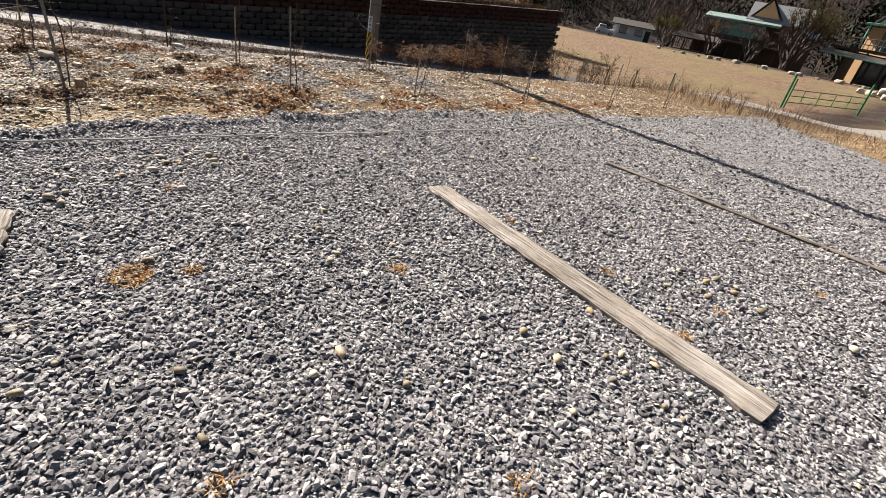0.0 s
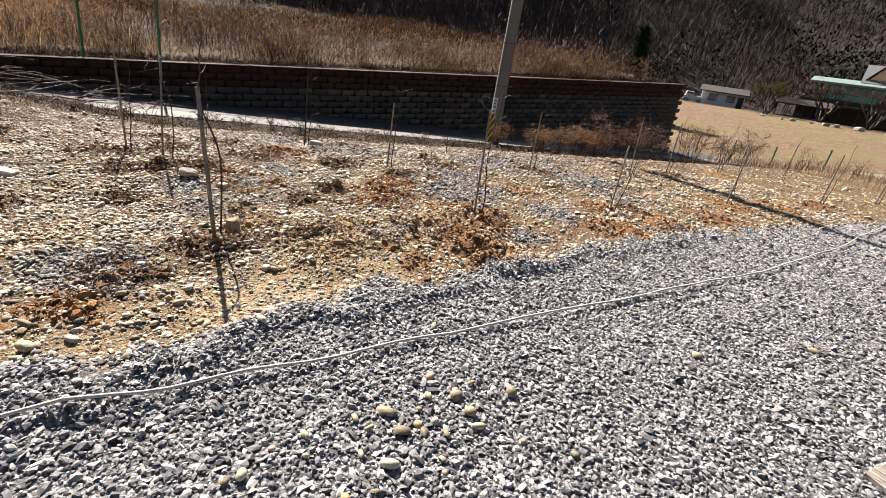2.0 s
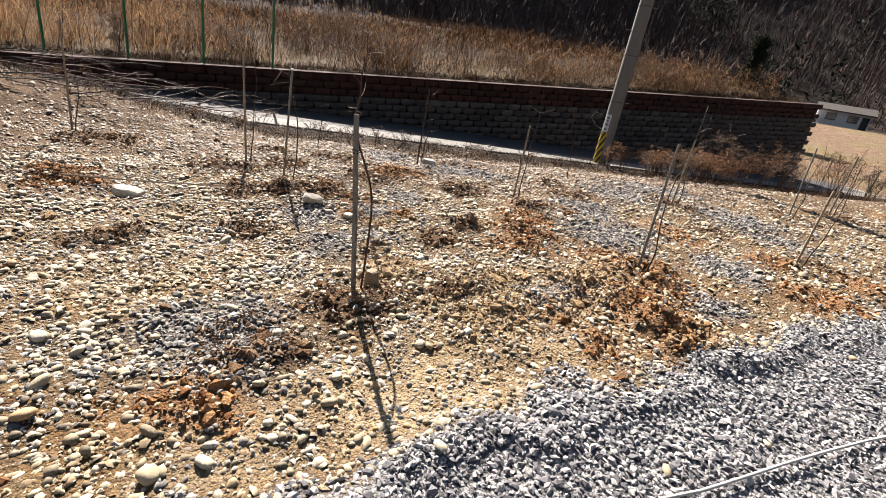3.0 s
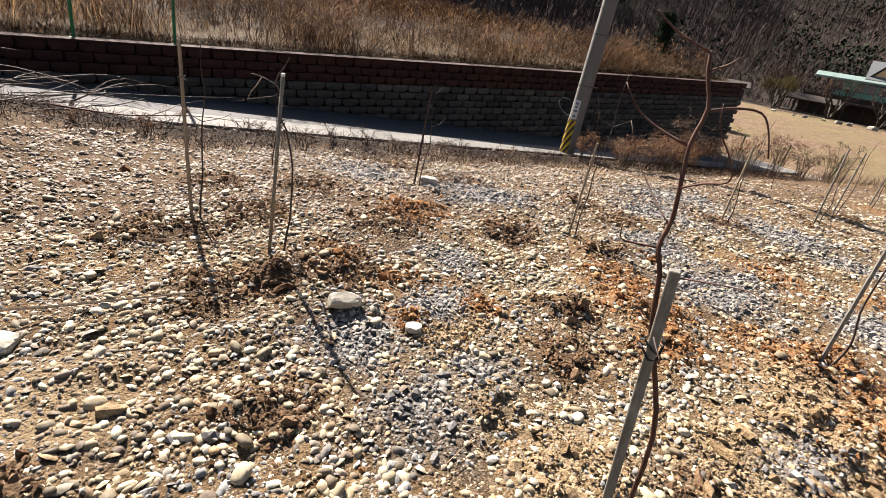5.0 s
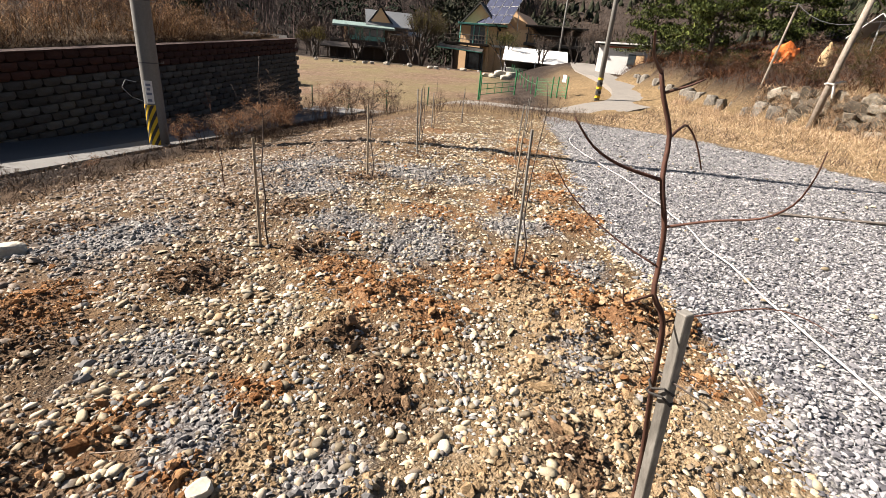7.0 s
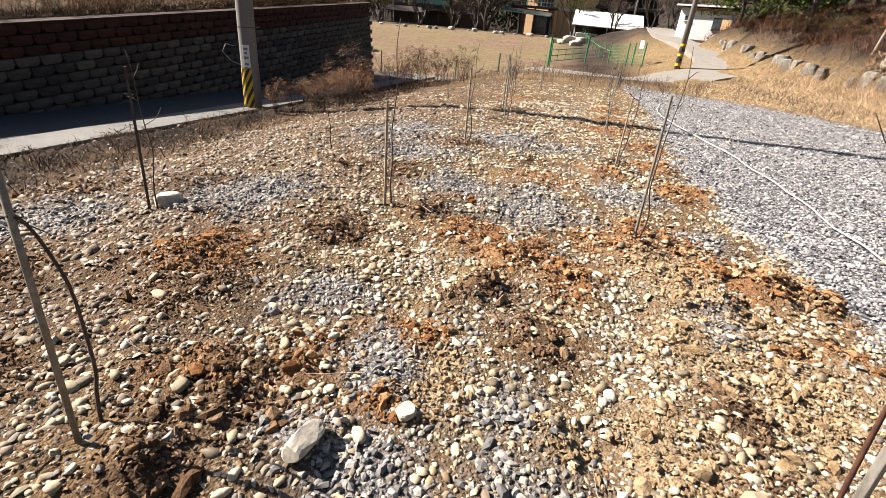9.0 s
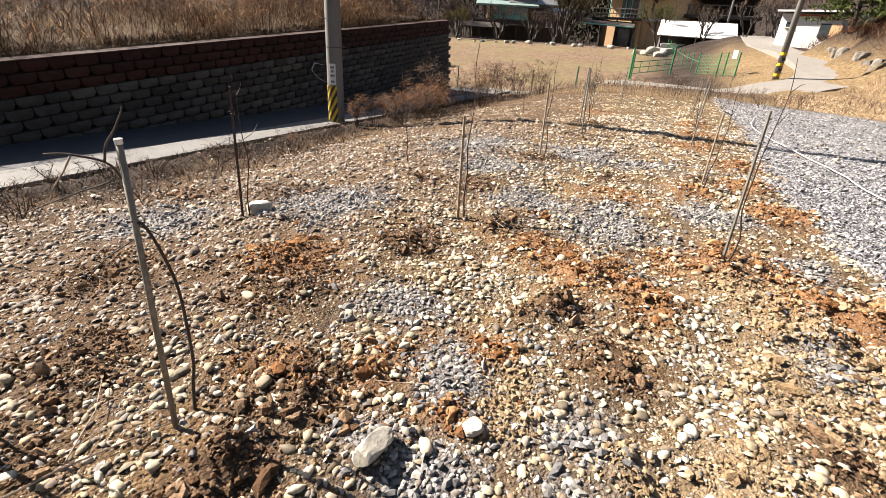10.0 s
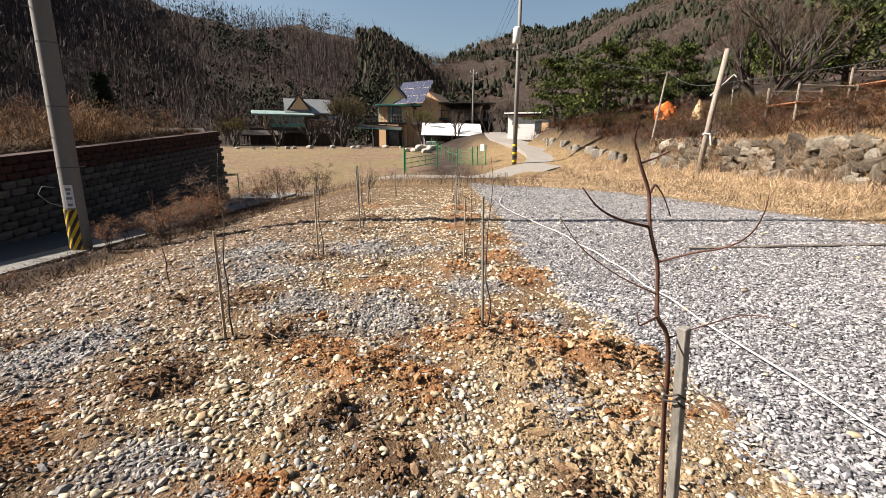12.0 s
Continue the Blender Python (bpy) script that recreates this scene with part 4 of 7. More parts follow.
def sapling_near():
    """The vine-like sapling close to the walk: crooked red-brown trunk with bare side shoots."""
    x, y = TREE_D
    t = thing("sapling", pose(x, y, 0), "bare crooked red-brown sapling with thin side shoots, tied to stake", "sapling", "orchard saplings")
    limb("trunk", [(0.03, 0.025, -0.05), (0.035, 0.055, 0.35), (0.02, 0.077, 0.7), (-0.06, 0.07, 0.93), (-0.105, 0.06, 1.03), (-0.136, 0.064, 1.174), (-0.154, 0.09, 1.232), (-0.146, 0.1, 1.3),
                   (-0.155, 0.106, 1.378), (-0.162, 0.131, 1.468), (-0.15, 0.145, 1.55), (-0.172, 0.165, 1.62), (-0.178, 0.178, 1.665)], 0.0082, 0.0042, bark_red, t, 8)
    limb("branch", [(-0.177, 0.177, 1.66), (-0.22, 0.165, 1.672), (-0.262, 0.152, 1.685), (-0.322, 0.125, 1.715)], 0.0034, 0.002, bark_red, t)
    limb("branch", [(-0.172, 0.166, 1.625), (-0.15, 0.135, 1.64), (-0.14, 0.11, 1.655)], 0.0029, 0.0016, bark_red, t)
    limb("branch", [(-0.162, 0.131, 1.466), (-0.23, 0.185, 1.488), (-0.28, 0.22, 1.52), (-0.317, 0.247, 1.57)], 0.0043, 0.0018, bark_red, t)
    limb("branch", [(-0.151, 0.144, 1.545), (-0.09, 0.155, 1.562), (-0.034, 0.166, 1.562), (-0.012, 0.15, 1.53), (0.004, 0.131, 1.475)], 0.0036, 0.0016, bark_red, t)
    limb("branch", [(-0.155, 0.106, 1.376), (-0.138, 0.03, 1.41), (-0.123, -0.04, 1.434), (-0.15, -0.085, 1.475), (-0.2, -0.11, 1.53), (-0.212, -0.115, 1.57)], 0.003, 0.001, bark_red, t)
    limb("branch", [(-0.154, 0.09, 1.232), (-0.2, 0.102, 1.226), (-0.238, 0.107, 1.228), (-0.245, 0.112, 1.262)], 0.0034, 0.0014, bark_red, t)
    limb("branch", [(-0.15, 0.098, 1.29), (-0.18, 0.19, 1.328), (-0.226, 0.278, 1.397), (-0.262, 0.33, 1.48)], 0.0026, 0.0011, bark_red, t)
    limb("branch", [(-0.136, 0.064, 1.172), (-0.09, 0.015, 1.2), (-0.018, -0.072, 1.239), (-0.02, -0.14, 1.25), (-0.042, -0.193, 1.244)], 0.0024, 0.0008, bark_red, t)
    limb("branch", [(-0.105, 0.06, 1.04), (-0.112, 0.0, 1.036), (-0.112, -0.07, 1.028)], 0.0034, 0.0013, bark_dark, t)
    limb("branch", [(-0.09, 0.064, 1.0), (-0.1, 0.1, 1.05), (-0.115, 0.13, 1.075)], 0.0022, 0.0009, bark_red, t)
    s = thing("stake", pose(x, y, 0), "grey weathered square wooden stake leaning in stony soil", "stake", "orchard stakes")
    a, b = Vector((0.012, -0.004, -0.16)), Vector((-0.12, 0.032, 1.208))
    bm = bmesh.new()
    w = 0.0125
    ref = (b - a).normalized().to_track_quat("Z", "Y").to_matrix()
    rings = [[bm.verts.new(p + ref @ Vector((sx * w, sy * w, 0))) for sx, sy in ((-1, -1), (1, -1), (1, 1), (-1, 1))] for p in (a, a.lerp(b, 0.5) + Vector((0.003, 0.002, 0)), b)]
    for p, q in zip(rings, rings[1:]):
        for i in range(4):
            bm.faces.new((p[i], p[(i + 1) % 4], q[(i + 1) % 4], q[i]))
    bm.faces.new(rings[0][::-1])
    bm.faces.new(rings[-1])
    bmesh.ops.bevel(bm, geom=list(bm.edges), offset=0.002, segments=1, affect="EDGES")
    part("shaft", bm, stake_wood, s)
    c = a.lerp(b, 0.862)
    part("tie", tube([c + Vector((0.003, 0.012, 0)) + Vector((0.026 * math.cos(k * 0.9), 0.03 * math.sin(k * 0.9), 0.012 * math.sin(k * 1.9) - 0.003 * k)) for k in range(15)], 0.003, 5), twine, s, "black twine tie")


def sapling_pipe():
    """The sapling tied to a steel pipe."""
    x, y = TREE_C
    t = thing("sapling", pose(x, y, 0), "bare dark sapling with drooping forked top tied to pipe", "sapling", "orchard saplings")
    limb("trunk", [(0.066, 0.08, -0.05), (0.085, 0.084, 0.15), (0.103, 0.085, 0.252), (0.108, 0.085, 0.436), (0.105, 0.085, 0.634), (0.079, 0.08, 0.784), (0.049, 0.075, 0.891), (0.022, 0.07, 0.939), (0.02, 0.07, 1.021),
                   (0.007, 0.068, 1.1), (-0.023, 0.062, 1.145), (-0.088, 0.051, 1.171), (-0.128, 0.044, 1.181), (-0.17, 0.03, 1.185)], 0.0085, 0.003, bark_dark, t, 7)
    limb("branch", [(-0.023, 0.062, 1.145), (-0.008, 0.065, 1.203), (0.021, 0.07, 1.245), (0.053, 0.076, 1.305), (0.056, 0.076, 1.32)], 0.0046, 0.0025, bark_dark, t)
    limb("branch", [(-0.108, 0.048, 1.172), (-0.14, 0.042, 1.117), (-0.171, 0.037, 1.076), (-0.191, 0.033, 1.03)], 0.0036, 0.0015, bark_pale, t)
    limb("branch", [(-0.01, 0.064, 1.09), (-0.031, 0.061, 1.073), (-0.102, 0.049, 1.054), (-0.161, 0.038, 1.035), (-0.26, 0.02, 1.0)], 0.004, 0.0015, bark_dark, t)
    limb("branch", [(0.03, 0.071, 0.91), (0.006, 0.068, 0.859), (-0.087, 0.051, 0.802), (-0.156, 0.039, 0.733), (-0.195, 0.032, 0.655), (-0.245, 0.024, 0.58)], 0.0036, 0.0012, bark_dark, t)
    limb("branch", [(0.03, 0.071, 0.905), (0.077, 0.08, 0.864), (0.1, 0.084, 0.837)], 0.003, 0.0012, bark_dark, t)
    limb("branch", [(0.02, 0.07, 1.021), (0.037, 0.073, 1.028), (0.055, 0.075, 0.985)], 0.0026, 0.0012, bark_dark, t)
    s = thing("pipe_stake", pose(x, y, 0), "dull steel pipe stake with pale plastic cap in stony soil", "stake", "orchard stakes")
    pts = [Vector((-0.003, -0.006, -0.18)), Vector((0.015, 0.026, 0.55)), Vector((0.031, 0.053, 1.205))]
    part("pipe", tube(pts, 0.0115, 12), stake_steel, s, smooth_shade=True)
    part("cap", tube([pts[2], pts[2] + Vector((0, 0, 0.018))], 0.013, 12), white, s, "pale plastic cap")
    c = pts[1].lerp(pts[2], 0.58)
    part("tie", tube([c + Vector((0.026 * math.cos(k * 0.9), 0.02 + 0.03 * math.sin(k * 0.9), 0.01 * math.sin(k * 1.7))) for k in range(15)], 0.003, 5), twine, s, "black twine tie")


def sapling(x, y, tall, stake, seed, wood, dark=True, lean=(0, 0)):
    """A young fruit tree: thin crooked stem, a few bare shoots, beside its stake."""
    rng = random.Random(seed)
    z = zat(x, y)
    t = thing("sapling", pose(x, y, z), "thin bare young tree stem with few short shoots", "sapling", "orchard saplings")
    mat = bark_dark if dark else bark_red
    pts, px, py = [], 0.05, 0.0
    n = 7
    for k in range(n + 1):
        f = k / n
        pts.append((px + lean[0] * f * tall, py + lean[1] * f * tall, -0.03 + f * tall))
        px += rng.uniform(-0.03, 0.03)
        py += rng.uniform(-0.03, 0.03)
    limb("trunk", pts, 0.009, 0.0025, mat, t, 6)
    for k in range(rng.randint(3, 6)):
        f = rng.uniform(0.45, 0.95)
        p = Vector(pts[int(f * n)])
        a, ln = rng.uniform(0, 6.28), rng.uniform(0.1, 0.28)
        d = Vector((math.cos(a), math.sin(a), 0))
        limb("branch", [p, p + d * ln * 0.5 + Vector((0, 0, 0.05)), p + d * ln * 0.8 + Vector((0, 0, ln * rng.uniform(0.3, 1.0)))], 0.004, 0.0015, mat, t, 5)
    if stake:
        s = thing("stake", pose(x, y, z), "slim weathered wooden stake standing beside a sapling", "stake", "orchard stakes")
        top = (-0.02 + lean[0] * stake * 0.8 + rng.uniform(-0.03, 0.03), lean[1] * stake * 0.8 + rng.uniform(-0.03, 0.03), stake)
        part("shaft", tube([(-0.02, 0, -0.15), tuple(0.5 * (Vector((-0.02, 0, -0.15)) + Vector(top))), top], [0.014, 0.013, 0.012], 6), wood, s)
        c = Vector(top) * 0.8
        part("tie", tube([c + Vector((0.02 * math.cos(k), 0.02 * math.sin(k), 0.004 * k)) for k in range(8)], 0.003, 4), twine, s, "black twine tie")


sapling_near()
sapling_pipe()
for row in ((*TREE_E, 1.62, 0.95, 21, stake_tan, True, (0.03, 0.0)), (*TREE_F, 1.58, 1.2, 22, stake_wood, True, (-0.02, 0.03)), (*TREE_G, 1.25, 0.9, 23, stake_tan, True, (0.05, 0.03)),
            (*TREE_H, 1.2, 1.1, 24, stake_wood, True, (0.02, 0.0)), (-6.42, 9.87, 1.36, 1.22, 25, bark_dark, True, (0.02, 0.0)), (-2.4, 10.75, 1.4, 1.02, 26, stake_tan, True, (0.0, 0.02)),
            (-0.42, 12.3, 1.3, 1.18, 27, stake_wood, True, (-0.03, 0.0)), (-4.2, 11.55, 1.25, 0.0, 28, stake_wood, False, (-0.03, 0.0)), (0.55, 13.6, 1.3, 1.1, 29, stake_wood, True, (0.0, 0.0)),
            (2.1, 15.2, 1.3, 0.9, 30, stake_wood, True, (0.03, 0.0)), (0.3, 15.6, 1.1, 0.0, 31, stake_wood, False, (-0.06, 0.0)), (4.0, 16.2, 1.2, 1.0, 32, stake_wood, True, (0.04, 0.0)),
            (3.5, 13.1, 1.25, 1.0, 33, stake_wood, True, (0.04, 0.0)), (5.6, 15.0, 1.2, 0.9, 34, stake_wood, True, (0.03, 0.0)), (-7.55, 7.25, 1.38, 1.3, 35, stake_tan, True, (-0.03, 0.0)),
            (-9.72, 6.55, 1.2, 1.3, 36, stake_tan, True, (0.0, 0.0)), (-8.3, 9.6, 1.1, 0.0, 37, stake_tan, True, (0.0, 0.0))):
    sapling(*row)


# ---- timber, cord and brush on the ground ----
def plank_mat(name, a, b, c0):
    n = Nodes(name, 0.9)
    g = n.noise(9, 7, 0.75, stretch=(0.16, 4, 4))
    k = n.noise(3.0, 4, 0.6)
    c = n.ramp(g, [(0.38, c0), (0.47, a), (0.7, b)])
    crack = n.noise(26, 5, 0.7, stretch=(0.05, 3, 3))
    c = n.mix(1.0, c, n.ramp(crack, [(0.36, (0.22, 0.2, 0.18)), (0.46, (1, 1, 1))]), "MULTIPLY")
    c = n.mix(1.0, c, n.ramp(k, [(0.3, (0.62, 0.58, 0.52)), (0.65, (1, 1, 1))]), "MULTIPLY")
    return n.done(c, g, 0.8, 0.006)


weathered = plank_mat("weathered_plank", (0.18, 0.165, 0.147), (0.345, 0.328, 0.303), (0.035, 0.029, 0.024))
weathered_dark = plank_mat("weathered_lath", (0.105, 0.09, 0.076), (0.2, 0.175, 0.15), (0.03, 0.026, 0.022))


def board(name, a, b, width, thick, mat, label, seed, lift=0.0):
    """A sawn board lying from a to b, slightly warped, with worn edges."""
    rng = random.Random(seed)
    a, b = Vector((*a, 0)), Vector((*b, 0))
    ln = (b - a).length
    n = 30
    bm = bmesh.new()
    rings = []
    for k in range(n + 1):
        x = ln * k / n
        bow = 0.012 * math.sin(math.pi * k / n)
        w = width / 2 + rng.uniform(-0.016, 0.008)
        zt = thick + rng.uniform(-0.003, 0.003)
        sec = [(-w, 0.0), (w, 0.0), (w + 0.002, zt * 0.75), (w - 0.012, zt), (0.0, zt + 0.003 + rng.uniform(-0.002, 0.002)), (-w + 0.012, zt), (-w - 0.002, zt * 0.75)]
        rings.append([bm.verts.new((x + (rng.uniform(-0.015, 0.015) if k in (0, n) else 0), q[0] + bow, q[1])) for q in sec])
    for p, q in zip(rings, rings[1:]):
        for i in range(7):
            bm.faces.new((p[i], p[(i + 1) % 7], q[(i + 1) % 7], q[i]))
    bm.faces.new(rings[0])
    bm.faces.new(rings[-1])
    bmesh.ops.recalc_face_normals(bm, faces=bm.faces)
    ang = math.degrees(math.atan2(b.y - a.y, b.x - a.x))
    ob = part(name, bm, mat, None)
    ob.matrix_world = pose(a.x, a.y, zat(a.x, a.y) + 0.012 + lift, 0, 0, ang)
    return tagged(ob, label, "plank")


board("plank", (-0.145, 4.56), (2.02, 2.14), 0.26, 0.055, weathered, "long pale weathered plank bedded in gravel", 1, -0.026)
board("lath", (2.15, 7.02), (5.2, 4.25), 0.085, 0.03, weathered_dark, "thin dark weathered lath lying on gravel", 2)
board("plank", (-2.80, 2.52), (-2.02, 1.45), 0.2, 0.05, weathered, "short grey weathered board lying on gravel", 3)
board("stick", (-2.05, 1.45), (-1.8, 1.68), 0.03, 0.015, weathered, "short split pale stick lying on gravel", 4)


def cord_line():
    ctrl = [(-5.4, 1.75), (-4.75, 2.55), (-4.09, 3.25), (-3.49, 3.85), (-2.5, 4.78), (-0.65, 6.6), (0.4, 7.6), (2.0, 9.4), (4.2, 12.1), (5.6, 13.2), (6.8, 13.9)]
    pts = [(p[0] + 0.012 * math.sin(k * 0.7), p[1] + 0.01 * math.sin(k * 1.1)) for k, p in enumerate(curve_points(ctrl, 8))]
    zs = land(np.array([p[0] for p in pts]), np.array([p[1] for p in pts]))
    n = Nodes("cord_white", 0.8)
    w = n.noise(160, 3, 0.6)
    mat = n.done(n.ramp(w, [(0.3, (0.27, 0.265, 0.25)), (0.7, (0.42, 0.415, 0.4))]), w, 0.5, 0.003)
    ob = part("cord", tube([(p[0], p[1], z + 0.042 + 0.006 * math.sin(k * 1.3)) for k, (p, z) in enumerate(zip(pts, zs))], 0.0085, 8), mat, None, smooth_shade=True)
    tagged(ob, "long white cord stretched across gravel", "cord")


cord_line()


def rock(name, x, y, size, seed, mat, label, turn=0.0, tilt=0.0, sink=0.12, category="stone", chip=0.16):
    """A single rough stone."""
    rng = fresh(seed)
    bm = bmesh.new()
    bmesh.ops.create_icosphere(bm, subdivisions=3, radius=0.5)
    off = rng.uniform(0, 50, 3)
    for v in bm.verts:
        p = v.co * 2
        # flattened facets with small roughness
        k = 1 + chip * noise.noise(Vector(p * 0.9) + Vector(off)) * 2 + chip * 0.5 * noise.noise(Vector(p * 2.6) + Vector(off))
        q = [max(-0.40, min(0.40, c * k * 0.52)) * 1.2 for c in p]
        v.co = Vector((q[0] * size[0], q[1] * size[1], q[2] * size[2]))
    ob = part(name, bm, mat, None, smooth_shade=False)
    ob.matrix_world = pose(x, y, zat(x, y) + size[2] * (0.48 - sink), tilt, tilt * 0.4, turn)
    return tagged(ob, label, category)


rock_tan = plain("rock_tan", (0.215, 0.172, 0.115), 0.9, grain=25, vary=0.35, bump=0.5, distance=0.01)
rock_pale = plain("rock_pale", (0.322, 0.298, 0.248), 0.85, grain=25, vary=0.3, bump=0.5, distance=0.01)
rock_grey = plain("rock_grey", (0.223, 0.217, 0.198), 0.85, grain=25, vary=0.35, bump=0.5, distance=0.01)
rock("stone", -6.0, 6.54, (0.2, 0.085, 0.1), 1, rock_pale, "tilted pale slab stone on cobbles", 38, 24)
rock("stone", -4.66, 5.49, (0.1, 0.1, 0.16), 2, rock_tan, "upright tan stone at the foot of a sapling", 20, 5)
rock("stone", -6.27, 9.98, (0.24, 0.17, 0.14), 3, rock_pale, "large pale stone beside a dark stake", 10, 0)
rock("stone", -7.3, 5.55, (0.26, 0.13, 0.09), 4, rock_pale, "flat pale stone half sunk in soil", 25, 8)
rock("stone", -5.56, 6.53, (0.1, 0.08, 0.045), 6, rock_pale, "flat squarish pale stone among cobbles", 12, 4)


def tuft(x, y, r, n, tall, seed, mat, label, name="grass_tuft", category="grass"):
    """A small tuft of dry blades."""
    rng = fresh(seed)
    a, q = rng.uniform(0, 6.283, n), r * np.sqrt(rng.uniform(0, 1, n))
    bx, by = x + q * np.cos(a), y + q * np.sin(a)
    me = blades(bx, by, land(bx, by) + 0.012, rng.uniform(0.5, 1.0, n) * tall, 0.006, rng, 2.0)
    ob = new(name, mesh_from(name, *me, [mat]))
    return tagged(ob, label, category, kind="stuff")


def blades(x, y, z, h, w, rng, lean=0.5, bend=0.6):
    """Grass blades as thin bent strips: vertices and triangles."""
    n = len(x)
    a = rng.uniform(0, 6.283, n)
    f = rng.uniform(0, 6.283, n)
    ln = rng.uniform(0.1, 1.0, n) * lean * h
    w = np.broadcast_to(np.asarray(w, float), (n,))
    wx, wy = np.cos(f) * w / 2, np.sin(f) * w / 2
    dx, dy = np.cos(a) * ln, np.sin(a) * ln
    verts = np.zeros((n, 5, 3))
    for k, (t, ww) in enumerate(((0, 1.0), (0, -1.0), (0.55, 0.85), (0.55, -0.85), (1.0, 0.0))):
        verts[:, k, 0] = x + dx * t ** (1 + bend) + wx * ww
        verts[:, k, 1] = y + dy * t ** (1 + bend) + wy * ww
        verts[:, k, 2] = z - 0.01 + h * (t - 0.18 * t ** 3 * lean)
    tri = np.array([(0, 1, 2), (1, 3, 2), (2, 3, 4)])
    return verts.reshape(-1, 3), (tri[None] + (np.arange(n) * 5)[:, None, None]).reshape(-1, 3)


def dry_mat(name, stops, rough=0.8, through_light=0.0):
    """Dry leaves and stalks; through_light: how much light shines through them."""
    n = Nodes(name, rough)
    n.bsdf.inputs["Specular IOR Level"].default_value = 0.06
    c = n.ramp(n.island(), stops)
    s = n.noise(2.0, 3, 0.6)
    c = n.mix(1.0, c, n.ramp(s, [(0.3, (0.75, 0.72, 0.7)), (0.7, (1, 1, 1))]), "MULTIPLY")
    m = n.done(c)
    if through_light:
        tr, mx = n.tree.nodes.new("ShaderNodeBsdfTranslucent"), n.tree.nodes.new("ShaderNodeMixShader")
        mx.inputs[0].default_value = through_light
        n.tree.links.new(c, tr.inputs["Color"])
        n.tree.links.new(n.bsdf.outputs[0], mx.inputs[1])
        n.tree.links.new(tr.outputs[0], mx.inputs[2])
        n.tree.links.new(mx.outputs[0], n.tree.nodes["Material Output"].inputs["Surface"])
    return m


straw_mat = dry_mat("dry_straw", [(0.0, (0.2, 0.125, 0.068)), (0.3, (0.42, 0.3, 0.18)), (0.65, (0.62, 0.485, 0.325)), (1.0, (0.76, 0.64, 0.48))], through_light=0.35)
weed_mat = dry_mat("pale_weed", [(0.0, (0.12, 0.07, 0.04)), (0.35, (0.25, 0.165, 0.1)), (0.7, (0.42, 0.31, 0.2)), (1.0, (0.6, 0.48, 0.34))], through_light=0.35)
moss_mat = dry_mat("orange_weed", [(0.0, (0.16, 0.085, 0.03)), (0.5, (0.3, 0.17, 0.065)), (1.0, (0.42, 0.28, 0.13))])
for k, (tx, ty) in enumerate(((-1.69, 2.22), (-1.41, 2.39), (-0.23, 2.9), (1.4, 3.5), (3.4, 3.89), (-0.58, 1.16), (0.59, 1.4), (1.75, 2.75), (0.6, 4.1), (2.2, 3.2), (-2.2, 3.4), (1.0, 3.4))):
    tuft(tx, ty, (0.115, 0.055, 0.065, 0.05)[min(k, 3)], (420, 100, 140, 55)[min(k, 3)], 0.045, 40 + k, moss_mat, "flat withered orange weed growing through gravel")


def brush_pile():
    """Pruned branches heaped at the edge of the bed."""
    rng = random.Random(8)
    heap = thing("branch_pile", pose(-11.64, 7.72, zat(-11.64, 7.72)), "heap of bare pruned branches lying on stones", "branches")
    for k in range(46):
        x, y = rng.uniform(-1.6, 1.2), rng.uniform(-1.6, 2.6)
        a = rng.gauss(0.75, 0.5)
        ln = rng.uniform(0.7, 2.4)
        z0 = zat(-11.64 + x, 7.72 + y) - zat(-11.64, 7.72)
        d = Vector((math.cos(a), math.sin(a), 0))
        p = Vector((x, y, z0 + rng.uniform(0.03, 0.3)))
        q = p + d * ln
        pts = [p, p.lerp(q, 0.33) + Vector((rng.uniform(-0.1, 0.1), rng.uniform(-0.1, 0.1), rng.uniform(-0.02, 0.12))), p.lerp(q, 0.7) + Vector((rng.uniform(-0.1, 0.1), rng.uniform(-0.1, 0.1), rng.uniform(0.0, 0.16))), q + Vector((0, 0, rng.uniform(-0.1, 0.15)))]
        limb("branch", pts, rng.uniform(0.006, 0.016), 0.003, rng.choice([bark_dark, bark_dark, bark_red]), heap, 5)
    limb("branch", [(0.45, -1.75, 0.02), (0.42, -1.62, 0.12), (0.55, -1.5, 0.2), (0.85, -1.4, 0.22), (1.1, -1.35, 0.2)], 0.014, 0.008, bark_pale, heap, 6, "curved peeled pale branch")


brush_pile()


def fallen_twigs():
    rng = random.Random(12)
    spots = [((-7.9, 5.35), (-6.65, 6.35), 0.009), ((-7.5, 6.65), (-6.7, 7.0), 0.006), ((-6.3, 10.9), (-5.2, 11.3), 0.006), ((-5.0, 10.4), (-4.5, 11.0), 0.004)]
    for k in range(26):
        x, y = rng.uniform(-9, 0), rng.uniform(4.5, 13)
        if not in_bed(np.array([x]), np.array([y]))[0]:
            continue
        a = rng.uniform(0, 3.14)
        ln = rng.uniform(0.15, 0.5)
        spots.append(((x, y), (x + ln * math.cos(a), y + ln * math.sin(a)), rng.uniform(0.002, 0.004)))
    for a, b, r in spots:
        mid = ((a[0] + b[0]) / 2 + rng.uniform(-0.04, 0.04), (a[1] + b[1]) / 2 + rng.uniform(-0.04, 0.04))
        bm = tube([(p[0], p[1], zat(*p) + 0.035 + q) for p, q in ((a, 0), (mid, 0.02), (b, 0.0))], [r, r * 0.8, r * 0.5], 5)
        ob = part("twig", bm, bark_pale, None)
        tagged(ob, "thin dry twig lying on stones", "twig", "fallen twigs")


fallen_twigs()


